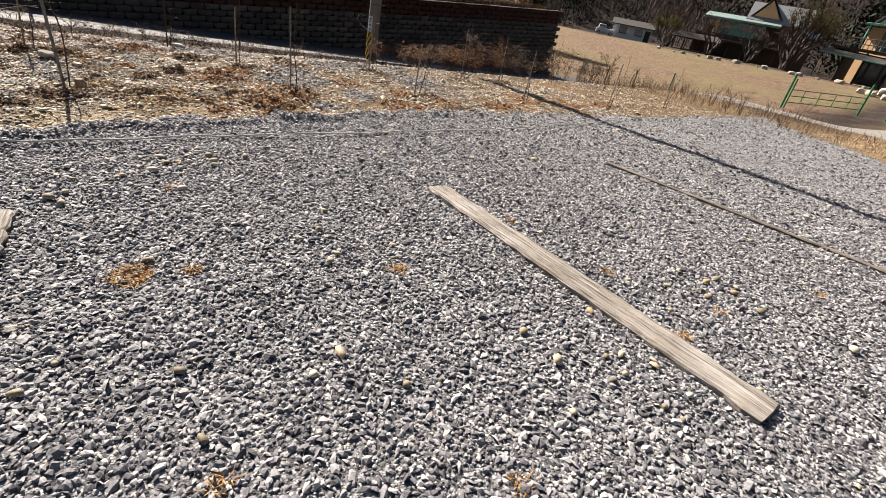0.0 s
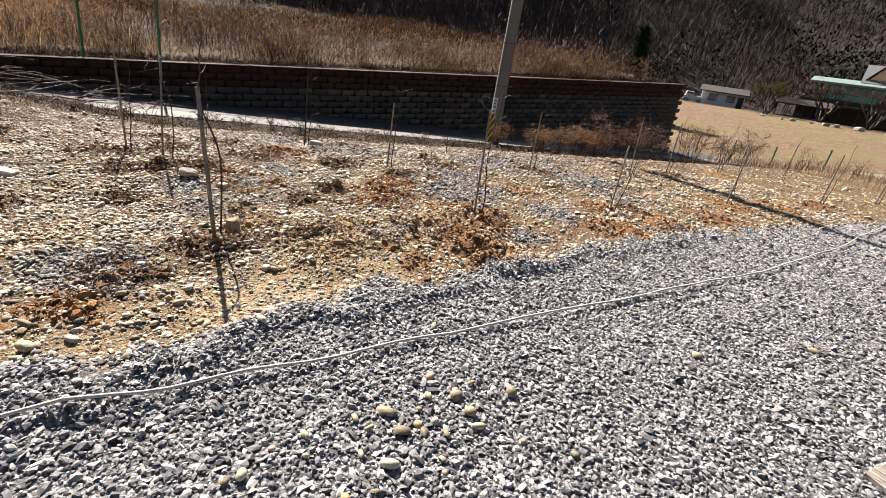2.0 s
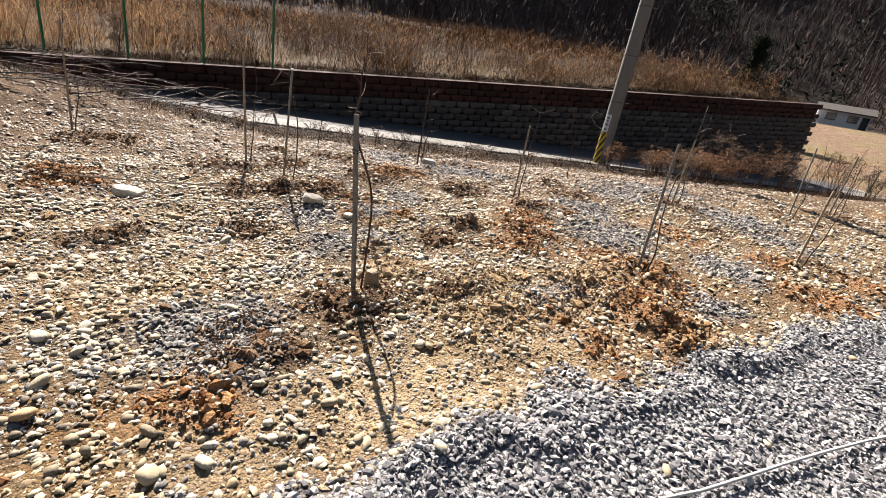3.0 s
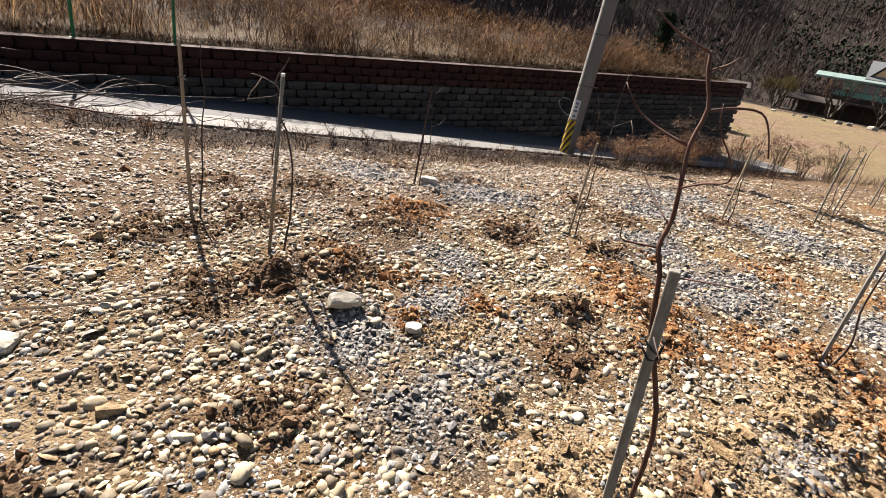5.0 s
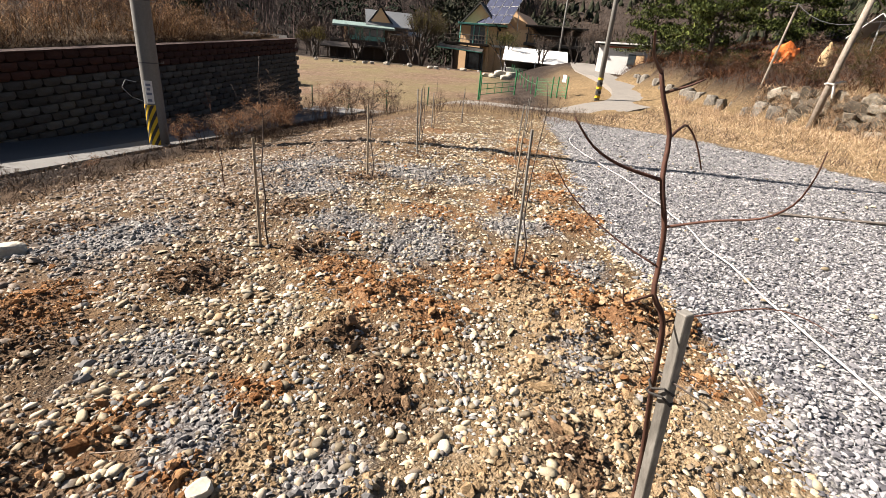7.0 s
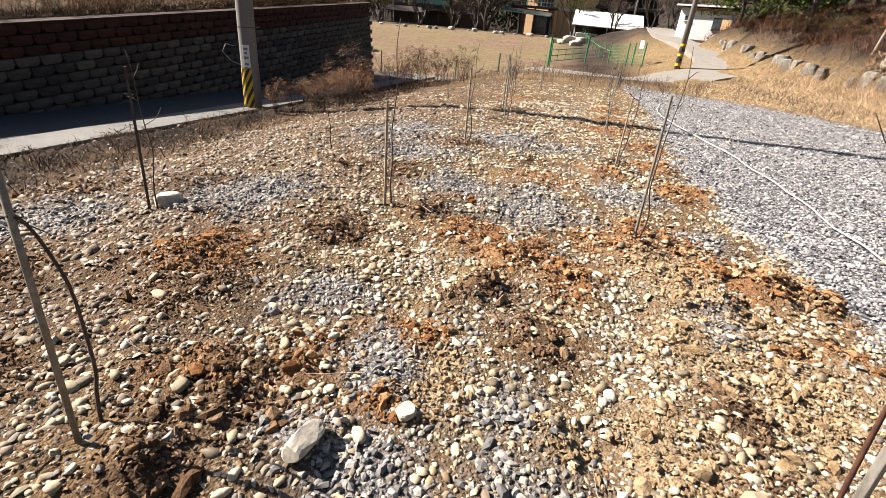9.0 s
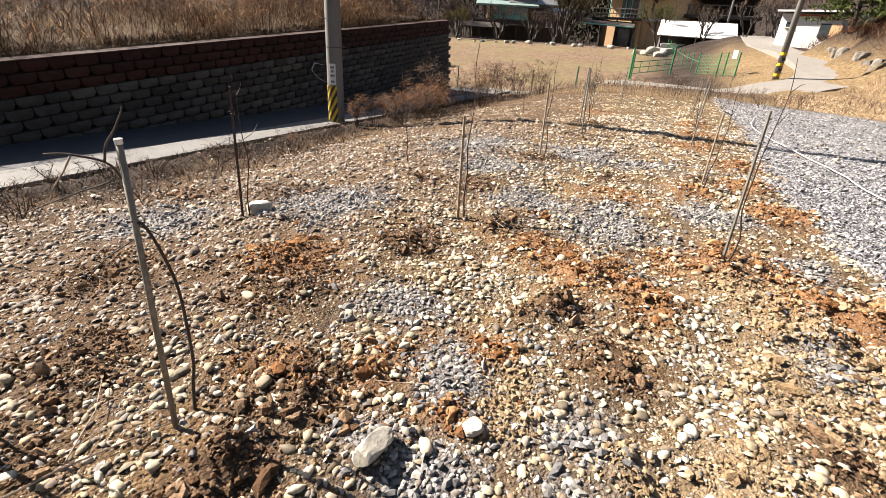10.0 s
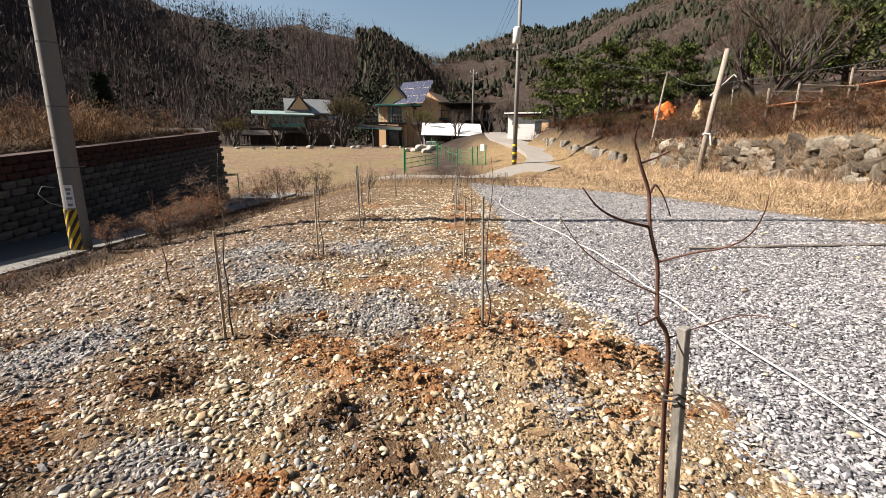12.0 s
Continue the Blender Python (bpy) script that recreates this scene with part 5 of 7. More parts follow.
def pale_on_gravel():
    """Pale cobbles thrown onto the gravel."""
    rng = fresh(77)
    n = 210
    x, y = rng.uniform(-4.5, 7, n), rng.uniform(0.6, 12, n)
    k = in_gravel(x, y)
    cx, cy = np.array([-2.35, -2.9, -0.9, 1.3, 2.4, -2.6]), np.array([4.1, 3.3, 3.0, 2.2, 3.6, 3.8])
    j = rng.integers(0, 6, 70)
    x = np.concatenate([x[k], cx[j] + rng.normal(0, 0.22, 70)])
    y = np.concatenate([y[k], cy[j] + rng.normal(0, 0.22, 70)])
    size = np.clip(rng.lognormal(math.log(0.042), 0.28, len(x)), 0.026, 0.072)
    stones("pale_pebbles", x, y, size, PEBBLE, 9, cobble_mat, "pale yellowish pebbles scattered over grey gravel", 0.12, (0.45, 0.75), 0.15, 0.3, True, lift=0.012)


pale_on_gravel()


# ---- dry grass, reeds and brush ----
def field(name, x, y, h, w, seed, mat, label, lean=0.5, bend=0.6, category="grass", lift=0.0):
    rng = fresh(seed)
    me = blades(x, y, land(x, y) + lift, h, w, rng, lean, bend)
    return tagged(new(name, mesh_from(name, *me, [mat])), label, category, kind="stuff")


weed_dark = dry_mat("dark_weeds", [(0.0, (0.014, 0.0075, 0.004)), (0.4, (0.034, 0.018, 0.009)), (0.75, (0.07, 0.039, 0.019)), (0.92, (0.13, 0.075, 0.036)), (1.0, (0.2, 0.125, 0.064))], through_light=0.4)
brush_mat = dry_mat("tan_brush", [(0.0, (0.05, 0.024, 0.013)), (0.4, (0.11, 0.056, 0.03)), (0.75, (0.2, 0.112, 0.062)), (1.0, (0.33, 0.215, 0.13))], through_light=0.35)
reed_pale = dry_mat("pale_reed", [(0.0, (0.042, 0.022, 0.011)), (0.3, (0.1, 0.054, 0.027)), (0.6, (0.185, 0.11, 0.056)), (0.85, (0.29, 0.19, 0.1)), (1.0, (0.4, 0.29, 0.17))], through_light=0.45)
reed_mat = dry_mat("dry_reed", [(0.0, (0.008, 0.0036, 0.0018)), (0.3, (0.018, 0.008, 0.0036)), (0.6, (0.038, 0.0178, 0.0076)), (0.85, (0.08, 0.041, 0.0172)), (1.0, (0.17, 0.1, 0.047))], through_light=0.28)
brown_mat = dry_mat("dry_brush", [(0.0, (0.0489, 0.0348, 0.0274)), (0.4, (0.104, 0.073, 0.0546)), (0.75, (0.177, 0.126, 0.0897)), (1.0, (0.261, 0.201, 0.149))], through_light=0.3)
rust_mat = dry_mat("rust_shrub", [(0.0, (0.0283, 0.0138, 0.00824)), (0.4, (0.0623, 0.0275, 0.0155)), (0.75, (0.108, 0.0495, 0.0259)), (1.0, (0.17, 0.0936, 0.0466))], through_light=0.25)
plume_mat = dry_mat("reed_plume", [(0.0, (0.07, 0.038, 0.019)), (0.6, (0.15, 0.092, 0.05)), (1.0, (0.28, 0.2, 0.125))], through_light=0.36)
matted_mat = dry_mat("matted_grass", [(0.0, (0.018, 0.011, 0.008)), (0.4, (0.04, 0.025, 0.016)), (0.75, (0.08, 0.052, 0.032)), (1.0, (0.15, 0.105, 0.065))])
olive_mat = dry_mat("olive_leaf", [(0.0, (0.03, 0.026, 0.011)), (0.5, (0.062, 0.052, 0.02)), (1.0, (0.105, 0.09, 0.03))], through_light=0.4)
green_mat = dry_mat("yellow_green_leaf", [(0.0, (0.035, 0.042, 0.0105)), (0.5, (0.077, 0.084, 0.021)), (1.0, (0.14, 0.133, 0.035))], through_light=0.4)
pine_mat = dry_mat("pine_needles", [(0.0, (0.009, 0.014, 0.005)), (0.5, (0.038, 0.052, 0.014)), (1.0, (0.1, 0.12, 0.032))])
spruce_mat = dry_mat("spruce_needles", [(0.0, (0.0048, 0.0096, 0.006)), (0.5, (0.0108, 0.0192, 0.0108)), (1.0, (0.021, 0.033, 0.018))])
twig_mat = dry_mat("bare_twig", [(0.0, (0.035, 0.0252, 0.0196)), (0.5, (0.077, 0.056, 0.0434)), (1.0, (0.133, 0.101, 0.077))])


def spread(seed, n, u0, u1, v0, v1):
    rng = fresh(seed)
    u, v = rng.uniform(u0, u1, n), rng.uniform(v0, v1, n)
    return (*xy(u, v), u, v, rng)


def plateau_growth():
    # tall reeds, thick behind the wall
    x, y, u, v, rng = spread(201, 105000, -24, 21.6, WALL_V + 0.35, WALL_V + 14)
    patch = wobble(x, y, 0.45, 3.0)
    keep = rng.uniform(0, 1, len(x)) < np.clip(0.62 + 0.85 * patch, 0.06, 1) * np.clip(1.15 - (v - WALL_V) / 10, 0.22, 1)
    x, y, u, v, patch = x[keep], y[keep], u[keep], v[keep], patch[keep]
    h = (0.6 + 0.75 * patch + 0.25 * wobble(x, y, 1.6, 8.0) + 0.55 * smooth(8, -2, u) * rng.uniform(0.4, 1, len(x))) * rng.uniform(0.3, 1.25, len(x)) * (0.45 + 0.55 * smooth(0.2, 1.5, v - WALL_V + 0.4))
    h = np.clip(h, 0.12, 1.7)
    # the darker growth along the wall has its shaded front put into the colour
    edge = u + rng.normal(0, 1.5, len(u))
    west, mid = edge < -2.0, (edge >= -2.0) & (edge < 4.5)
    for part_of, mat, seed, words in ((west, reed_pale, 222, "tall pale golden dry reeds on the bank behind the block wall"), (mid, reed_mat, 202, "thick golden-brown dry reeds on the bank behind the block wall"), (edge >= 4.5, weed_dark, 212, "tangled brown weeds behind the block wall, darkened for their shaded front")):
        field("reeds", x[part_of], y[part_of], h[part_of], 0.0095, seed, mat, words, 2.1 if seed == 212 else 1.5, 0.9, "reeds")
    # thinner, coarser growth farther back
    x2, y2, u2, v2, r2 = spread(208, 26000, -40, 20, WALL_V + 10, WALL_V + 30)
    k2 = r2.uniform(0, 1, len(x2)) < np.clip(0.7 + 0.6 * wobble(x2, y2, 0.3, 5.0), 0.1, 1)
    field("reeds", x2[k2], y2[k2], r2.uniform(0.4, 1.5, k2.sum()), 0.03, 209, reed_mat, "dry reeds and weeds farther back on the bank", 1.1, 0.8, "reeds")
    # feathery tops
    k = rng.uniform(0, 1, len(x)) < 0.17
    px, py, ph = x[k], y[k], h[k]
    n = len(px)
    rep = 3
    X, Y = np.repeat(px, rep) + rng.normal(0, 0.03, n * rep), np.repeat(py, rep) + rng.normal(0, 0.03, n * rep)
    me = blades(X, Y, land(X, Y) + np.repeat(ph, rep) * 0.82, rng.uniform(0.1, 0.26, n * rep), 0.015, rng, 1.9, 0.5)
    tagged(new("reed_plumes", mesh_from("reed_plumes", *me, [plume_mat])), "pale feathery plumes on the dry reeds", "reeds", kind="stuff")
    # matted dead grass that hangs over the wall's edge, coloured dark for the reeds' shaded front
    x, y, u, v, rng = spread(203, 26000, -20, 21.5, WALL_V + 0.02, WALL_V + 1.1)
    field("dry_grass", x, y, rng.uniform(0.06, 0.42, len(x)) * np.clip(0.8 + 0.5 * wobble(x, y, 1.1, 3.0), 0.4, 1.2), 0.011, 204, matted_mat, "matted dead grass along the wall's edge, the reeds' shade in its dark colour", 2.2, 0.5)
    # bare woody stems among the reeds
    x, y, u, v, rng = spread(205, 900, -24, 20, WALL_V + 0.6, WALL_V + 7)
    field("bare_stems", x, y, rng.uniform(0.8, 1.9, len(x)), 0.016, 206, twig_mat, "bare dark stems standing among the reeds", 0.5, 0.7, "shrub")


plateau_growth()


def shrub(name, x, y, r, tall, n, seed, mat, label, category="shrub", w=0.005, droop=0.5):
    """A bare or dry bush: arching woody stems fanned from the foot, with side shoots and curled leaves along them."""
    rng = fresh(seed)
    t = thing(name, pose(x, y, zat(x, y)), label, category, "shrubs")
    bm = bmesh.new()
    r2 = random.Random(seed)
    spots = []
    for k in range(max(8, n // 42)):
        a, q = r2.uniform(0, 6.28), r2.uniform(0.15, 1.0)
        h = tall * r2.uniform(0.45, 1.0)
        foot = Vector((r2.gauss(0, 0.12 * r), r2.gauss(0, 0.12 * r), -0.03))
        out = Vector((math.cos(a), math.sin(a), 0)) * q * r
        p = [foot, foot + out * 0.3 + Vector((0, 0, h * 0.55)), foot + out * 0.75 + Vector((r2.gauss(0, 0.05), r2.gauss(0, 0.05), h * 0.95)), foot + out * 1.1 + Vector((r2.gauss(0, 0.08), r2.gauss(0, 0.08), h * (1.0 - 0.3 * droop * q)))]
        tube(p, [0.006, 0.005, 0.0035, 0.0015], 3, bm, False)
        for j in range(3):
            f = r2.uniform(0.2, 1.0)
            m = p[1].lerp(p[2], f)
            e = m + Vector((r2.uniform(-1, 1), r2.uniform(-1, 1), r2.uniform(-0.1, 0.9))) * r2.uniform(0.12, 0.3) * tall
            tube([m, m.lerp(e, 0.5) + Vector((0, 0, 0.02)), e], [0.003, 0.002, 0.001], 3, bm, False)
            spots += [m.lerp(e, g) for g in (0.3, 0.6, 0.85, 1.0)]
        spots += [p[2].lerp(p[3], g) for g in (0.0, 0.35, 0.7, 1.0)] + [p[1].lerp(p[2], g) for g in (0.4, 0.8)]
    part("stem_base", bm, twig_mat, t)
    j = rng.integers(0, len(spots), n)
    base = np.array([tuple(v) for v in spots])[j] + rng.normal(0, 0.02, (n, 3))
    me = blades(base[:, 0], base[:, 1], np.maximum(base[:, 2], 0.0), rng.uniform(0.03, 0.16, n) * tall * 0.8, w, rng, 3.2, 0.4)
    ob = new("foliage", mesh_from("foliage", *me, [mat]))
    ob.parent = t
    return t


def lane_brush():
    rng = random.Random(31)
    # leafy tan bushes beside the pole, then bare twiggy ones towards the wall's end
    for k in range(9):
        u = 9.9 + k * 0.42 + rng.uniform(-0.2, 0.2)
        x, y = xy(u, rng.uniform(13.9, 15.3))
        shrub("shrub", x, y, rng.uniform(0.6, 0.95), rng.uniform(0.7, 1.15), 720, 300 + k, rng.choice([brush_mat, brush_mat, brown_mat]), "arching tan dried bush beside the pole", w=0.012, droop=1.2)
    for k in range(20):
        u = 13.0 + k * 0.42 + rng.uniform(-0.3, 0.3)
        x, y = xy(u, rng.uniform(12.6, 15.6) - 0.05 * (u - 12))
        shrub("shrub", x, y, rng.uniform(0.45, 0.85), rng.uniform(0.9, 1.8), 420, 320 + k, rng.choice([brown_mat, brush_mat, twig_mat]), "tangled bare brush at the edge of the orchard", w=0.009)
    for k, (u, v) in enumerate(((8.75, 14.75), (9.05, 14.5))):
        x, y = xy(u, v)
        shrub("shrub", x, y, 0.3, 0.8, 420, 345 + k, brush_mat, "tan dried bush at the foot of the pole", w=0.01)
    for k in range(22):
        x, y = xy(-3.5 + 0.5 * k + rng.uniform(-0.25, 0.25), rng.uniform(13.9, 15.1))
        shrub("shrub", x, y, rng.uniform(0.35, 0.6), rng.uniform(0.2, 0.42), 200, 700 + k, rng.choice([weed_dark, twig_mat, brush_mat]), "low dark tangle of dead weeds beside the lane", w=0.009, droop=1.2)
    # low growth along the lane's edge
    x, y, u, v, g = spread(207, 30000, -14, 21, 13.0, 15.5)
    k = g.uniform(0, 1, len(x)) < smooth(12.9, 14.7, v + 0.5 * wobble(x, y, 0.9, 2.0))
    field("dry_grass", x[k], y[k], g.uniform(0.05, 0.3, k.sum()) * np.clip(0.75 + 0.5 * wobble(x[k], y[k], 1.2, 4.0), 0.4, 1.2), 0.008, 208, matted_mat, "low dead grass and weeds along the edge of the lane", 1.9, 0.5)
    x, y, u, v, g = spread(209, 5000, 15.5, 23.0, 2.5, 14.5)
    k = (g.uniform(0, 1, len(x)) < smooth(16.0, 18.5, u + 0.8 * wobble(x, y, 0.8, 2.0)) * smooth(23.2, 22.0, u)) & (v > 4 + 0.8 * wobble(x, y, 0.9))
    field("dry_grass", x[k], y[k], g.uniform(0.08, 0.6, k.sum()), 0.008, 210, brown_mat, "sparse dry weeds at the end of the orchard", 0.7, 0.6)
    for k in range(12):
        u, v = rng.uniform(17.5, 21.5), rng.uniform(4.5, 13.5)
        x, y = xy(u, v)
        shrub("shrub", x, y, rng.uniform(0.3, 0.5), rng.uniform(0.5, 0.95), 160, 360 + k, brown_mat, "thin bare weed bush at the end of the orchard")

    # bushy clumps among the reeds
    for k in range(60):
        u, v = rng.uniform(-14, 21.3), WALL_V + rng.uniform(0.5, 4.5)
        x, y = xy(u, v)
        shrub("shrub", x, y, rng.uniform(0.4, 0.9), rng.uniform(0.6, 1.4), 420, 500 + k, rng.choice([brown_mat, brush_mat, reed_mat, rust_mat, twig_mat]), "dry tangled bush among the reeds on the bank", w=0.009)


lane_brush()


def straw_verge():
    rng = fresh(220)
    n = 110000
    x, y = rng.uniform(6.5, 34, n), rng.uniform(-4, 27, n)
    s, u, v = bank(x, y), *uv(x, y)
    k = (x > right_x(y) + 0.15 + 0.3 * wobble(x, y, 1.2, 3.0)) & (s < 0.3) & (v < 4.2 - 0.18 * np.clip(u - 20, 0, 40)) & (u < 40)
    # leave the road free
    tp = np.array([(p[0], p[1]) for p in turn_pts])
    d = np.min(np.hypot(x[:, None] - tp[None, :, 0], y[:, None] - tp[None, :, 1]), axis=1)
    k &= d > 2.3
    x, y, s = x[k], y[k], s[k]
    tall = 0.08 + 0.22 * smooth(-5, -0.5, s) + 0.12 * np.clip(wobble(x, y, 0.7, 8.0), 0, 1)
    field("dry_grass", x, y, tall * rng.uniform(0.4, 1.5, len(x)), 0.012, 221, straw_mat, "matted straw-coloured dry grass along the gravel", 3.0, 0.3)
    n = 60000
    x, y = rng.uniform(8, 32, n), rng.uniform(-4, 26, n)
    s = bank(x, y)
    k = (s > -2.4) & (s < 0.0) & (rng.uniform(0, 1, n) < np.clip(0.5 + 0.5 * wobble(x, y, 0.7, 5.0) + 0.3 * s + 0.4, 0.06, 1))
    tp2 = np.min(np.hypot(x[:, None] - tp[None, :, 0], y[:, None] - tp[None, :, 1]), axis=1)
    k &= tp2 > 2.4
    tuft_h = np.clip(0.75 + 0.6 * wobble(x[k], y[k], 1.6, 4.0), 0.3, 1.4)
    field("tall_grass", x[k], y[k], rng.uniform(0.25, 0.9, k.sum()) * tuft_h, 0.012, 222, weed_mat, "tall standing dry grass against the rubble wall", 1.1, 0.7)
    # brown dead weeds in patches
    n = 40000
    x, y = rng.uniform(7, 32, n), rng.uniform(-4, 27, n)
    s, u, v = bank(x, y), *uv(x, y)
    d = np.min(np.hypot(x[:, None] - tp[None, :, 0], y[:, None] - tp[None, :, 1]), axis=1)
    k = (x > right_x(y) + 0.1 + 0.3 * wobble(x, y, 1.2, 3.0)) & (s < 0.2) & (d > 2.2) & (v < 4.2 - 0.18 * np.clip(u - 20, 0, 40)) & (u < 40) & (wobble(x, y, 0.9, 6.0) + rng.uniform(-0.4, 0.4, n) > 0.12)
    field("dead_weeds", x[k], y[k], rng.uniform(0.08, 0.5, k.sum()), 0.013, 223, brown_mat, "patches of brown dead weeds among the straw", 1.2, 0.5)


straw_verge()


def bank_shrubs():
    rng = fresh(230)
    # dead weeds rooted in the rubble wall's joints and hanging over its edge
    n = 26000
    a, up = rng.uniform(-9, 12, n), rng.uniform(0, 1, n)
    s = -0.22 + 0.55 * up + rng.normal(0, 0.08, n)
    x, y = 13.07 + 0.64 * a + 0.768 * s, 4.9 + 0.768 * a - 0.64 * s
    k = rng.uniform(0, 1, n) < np.clip(0.35 + 0.9 * wobble(x, y, 1.1, 2.0) + 0.35 * (up - 0.5), 0.04, 1)
    x, y, up = x[k], y[k], up[k]
    me = blades(x, y, land(x - 0.6, y + 0.5, False) + 0.1 + 1.35 * up, rng.uniform(0.12, 0.5, k.sum()), 0.011, rng, 2.6, 0.5)
    tagged(new("wall_weeds", mesh_from("wall_weeds", *me, [weed_mat])), "dead brown weeds growing over the rubble wall", "weeds", kind="stuff")
    # low rust-brown growth over the terrace
    n = 95000
    x, y = rng.uniform(12, 46, n), rng.uniform(-6, 40, n)
    s = bank(x, y)
    k = (s > 0.05) & (s < 11) & (uv(x, y)[0] < 47) & (rng.uniform(0, 1, n) < np.clip(0.75 + 0.5 * wobble(x, y, 0.5, 6.0) - s * 0.04, 0.1, 1))
    field("undergrowth", x[k], y[k], rng.uniform(0.25, 1.1, k.sum()) * np.clip(1.0 - bank(x[k], y[k]) * 0.05, 0.4, 1), 0.02, 231, rust_mat, "dense rust-brown undergrowth on the terrace", 2.0, 0.5, "shrub")
    r2 = random.Random(7)
    for k in range(95):
        a = r2.uniform(-5, 27)
        s = r2.uniform(0.4, 5.5)
        x, y = 13.07 + 0.64 * a + 0.768 * s, 4.9 + 0.768 * a - 0.64 * s
        kind = r2.choice(((rust_mat, "rust-brown leafless"), (rust_mat, "rust-brown leafless"), (brush_mat, "tan dried"), (brown_mat, "grey-brown twiggy"), (olive_mat, "dull olive leafy")))
        shrub("shrub", x, y, r2.uniform(0.8, 1.5), r2.uniform(0.9, 1.8), 480, 400 + k, kind[0], kind[1] + " shrub on the terrace", w=0.018)


bank_shrubs()


# ---- trees ----
def cluster(centres, per, size, rng, w):
    """Leaf or needle sprays round centres."""
    n = len(centres) * per
    c = np.repeat(np.array(centres), per, 0) + rng.normal(0, size * 0.48, (n, 3)) * np.array([1, 1, 0.45])
    return blades(c[:, 0], c[:, 1], c[:, 2], rng.uniform(0.5, 1.0, n) * size * 0.6, w, rng, 2.0, 0.4)


def pine(x, y, z, tall, wide, seed, trunk_lean=0.1, mat=None, label="spreading green pine with layered crown on the terrace"):
    """A red pine: bare leaning trunk, layered limbs, flat pads of needles."""
    r = random.Random(seed)
    rng = fresh(seed)
    t = thing("pine_tree", pose(x, y, z), label, "tree", "pines")
    pts = [Vector((trunk_lean * tall * f * f + 0.1 * math.sin(5 * f + seed), 0.1 * math.sin(4 * f), tall * f - 0.2 * (f == 0))) for f in (0, 0.2, 0.4, 0.6, 0.8, 0.95)]
    part("trunk", tube(pts, [0.045 * tall * 0.6 * (1 - 0.75 * k / 5) for k in range(6)], 7), bark_tree, t, smooth_shade=True)
    bm = bmesh.new()
    pads = []
    for k in range(46):
        f = r.uniform(0.1, 0.97)
        p = pts[0].lerp(pts[-1], f)
        p = Vector((trunk_lean * tall * f * f, 0, tall * f * 0.95))
        a = r.uniform(0, 6.28)
        ln = wide * (1.1 - 0.75 * f) * r.uniform(0.5, 1.0)
        q = p + Vector((math.cos(a) * ln, math.sin(a) * ln, r.uniform(-0.05, 0.18) * ln))
        tube([p, p.lerp(q, 0.5) + Vector((0, 0, 0.06 * ln)), q], [0.02 * tall * 0.35, 0.012 * tall * 0.3, 0.01], 4, bm)
        for g in (0.45, 0.65, 0.85, 1.0):
            pads.append(p.lerp(q, g) + Vector((r.uniform(-0.2, 0.2), r.uniform(-0.2, 0.2), 0.1)))
    part("branchwork", bm, bark_tree, t)["kind"] = "stuff"
    pads.append(Vector((trunk_lean * tall, 0, tall)))
    me = cluster([tuple(p) for p in pads], 30, 0.11 * wide + 0.16, rng, 0.088)
    ob = new("crown", mesh_from("crown", *me, [mat or pine_mat]))
    ob.parent = t
    return t


def conifer(x, y, z, tall, wide, seed):
    """A dark narrow spruce: whorls of drooping boughs."""
    r = random.Random(seed)
    rng = fresh(seed)
    t = thing("spruce_tree", pose(x, y, z), "dark narrow conical spruce standing behind the reeds", "tree")
    part("trunk", tube([(0, 0, -0.3), (0, 0, tall * 0.5), (0, 0, tall)], [0.16, 0.09, 0.02], 7), bark_tree, t)
    pads = []
    for k in range(20):
        f = 0.06 + 0.92 * k / 19
        for j in range(9):
            a = r.uniform(0, 6.28)
            ln = wide * (1 - f) ** 0.85 * r.uniform(0.7, 1.05)
            for g in (0.3, 0.6, 0.95):
                pads.append((math.cos(a) * ln * g, math.sin(a) * ln * g, tall * f - 0.18 * ln * g))
    me = cluster(pads, 26, 0.5, rng, 0.05)
    ob = new("crown", mesh_from("crown", *me, [spruce_mat]))
    ob.parent = t


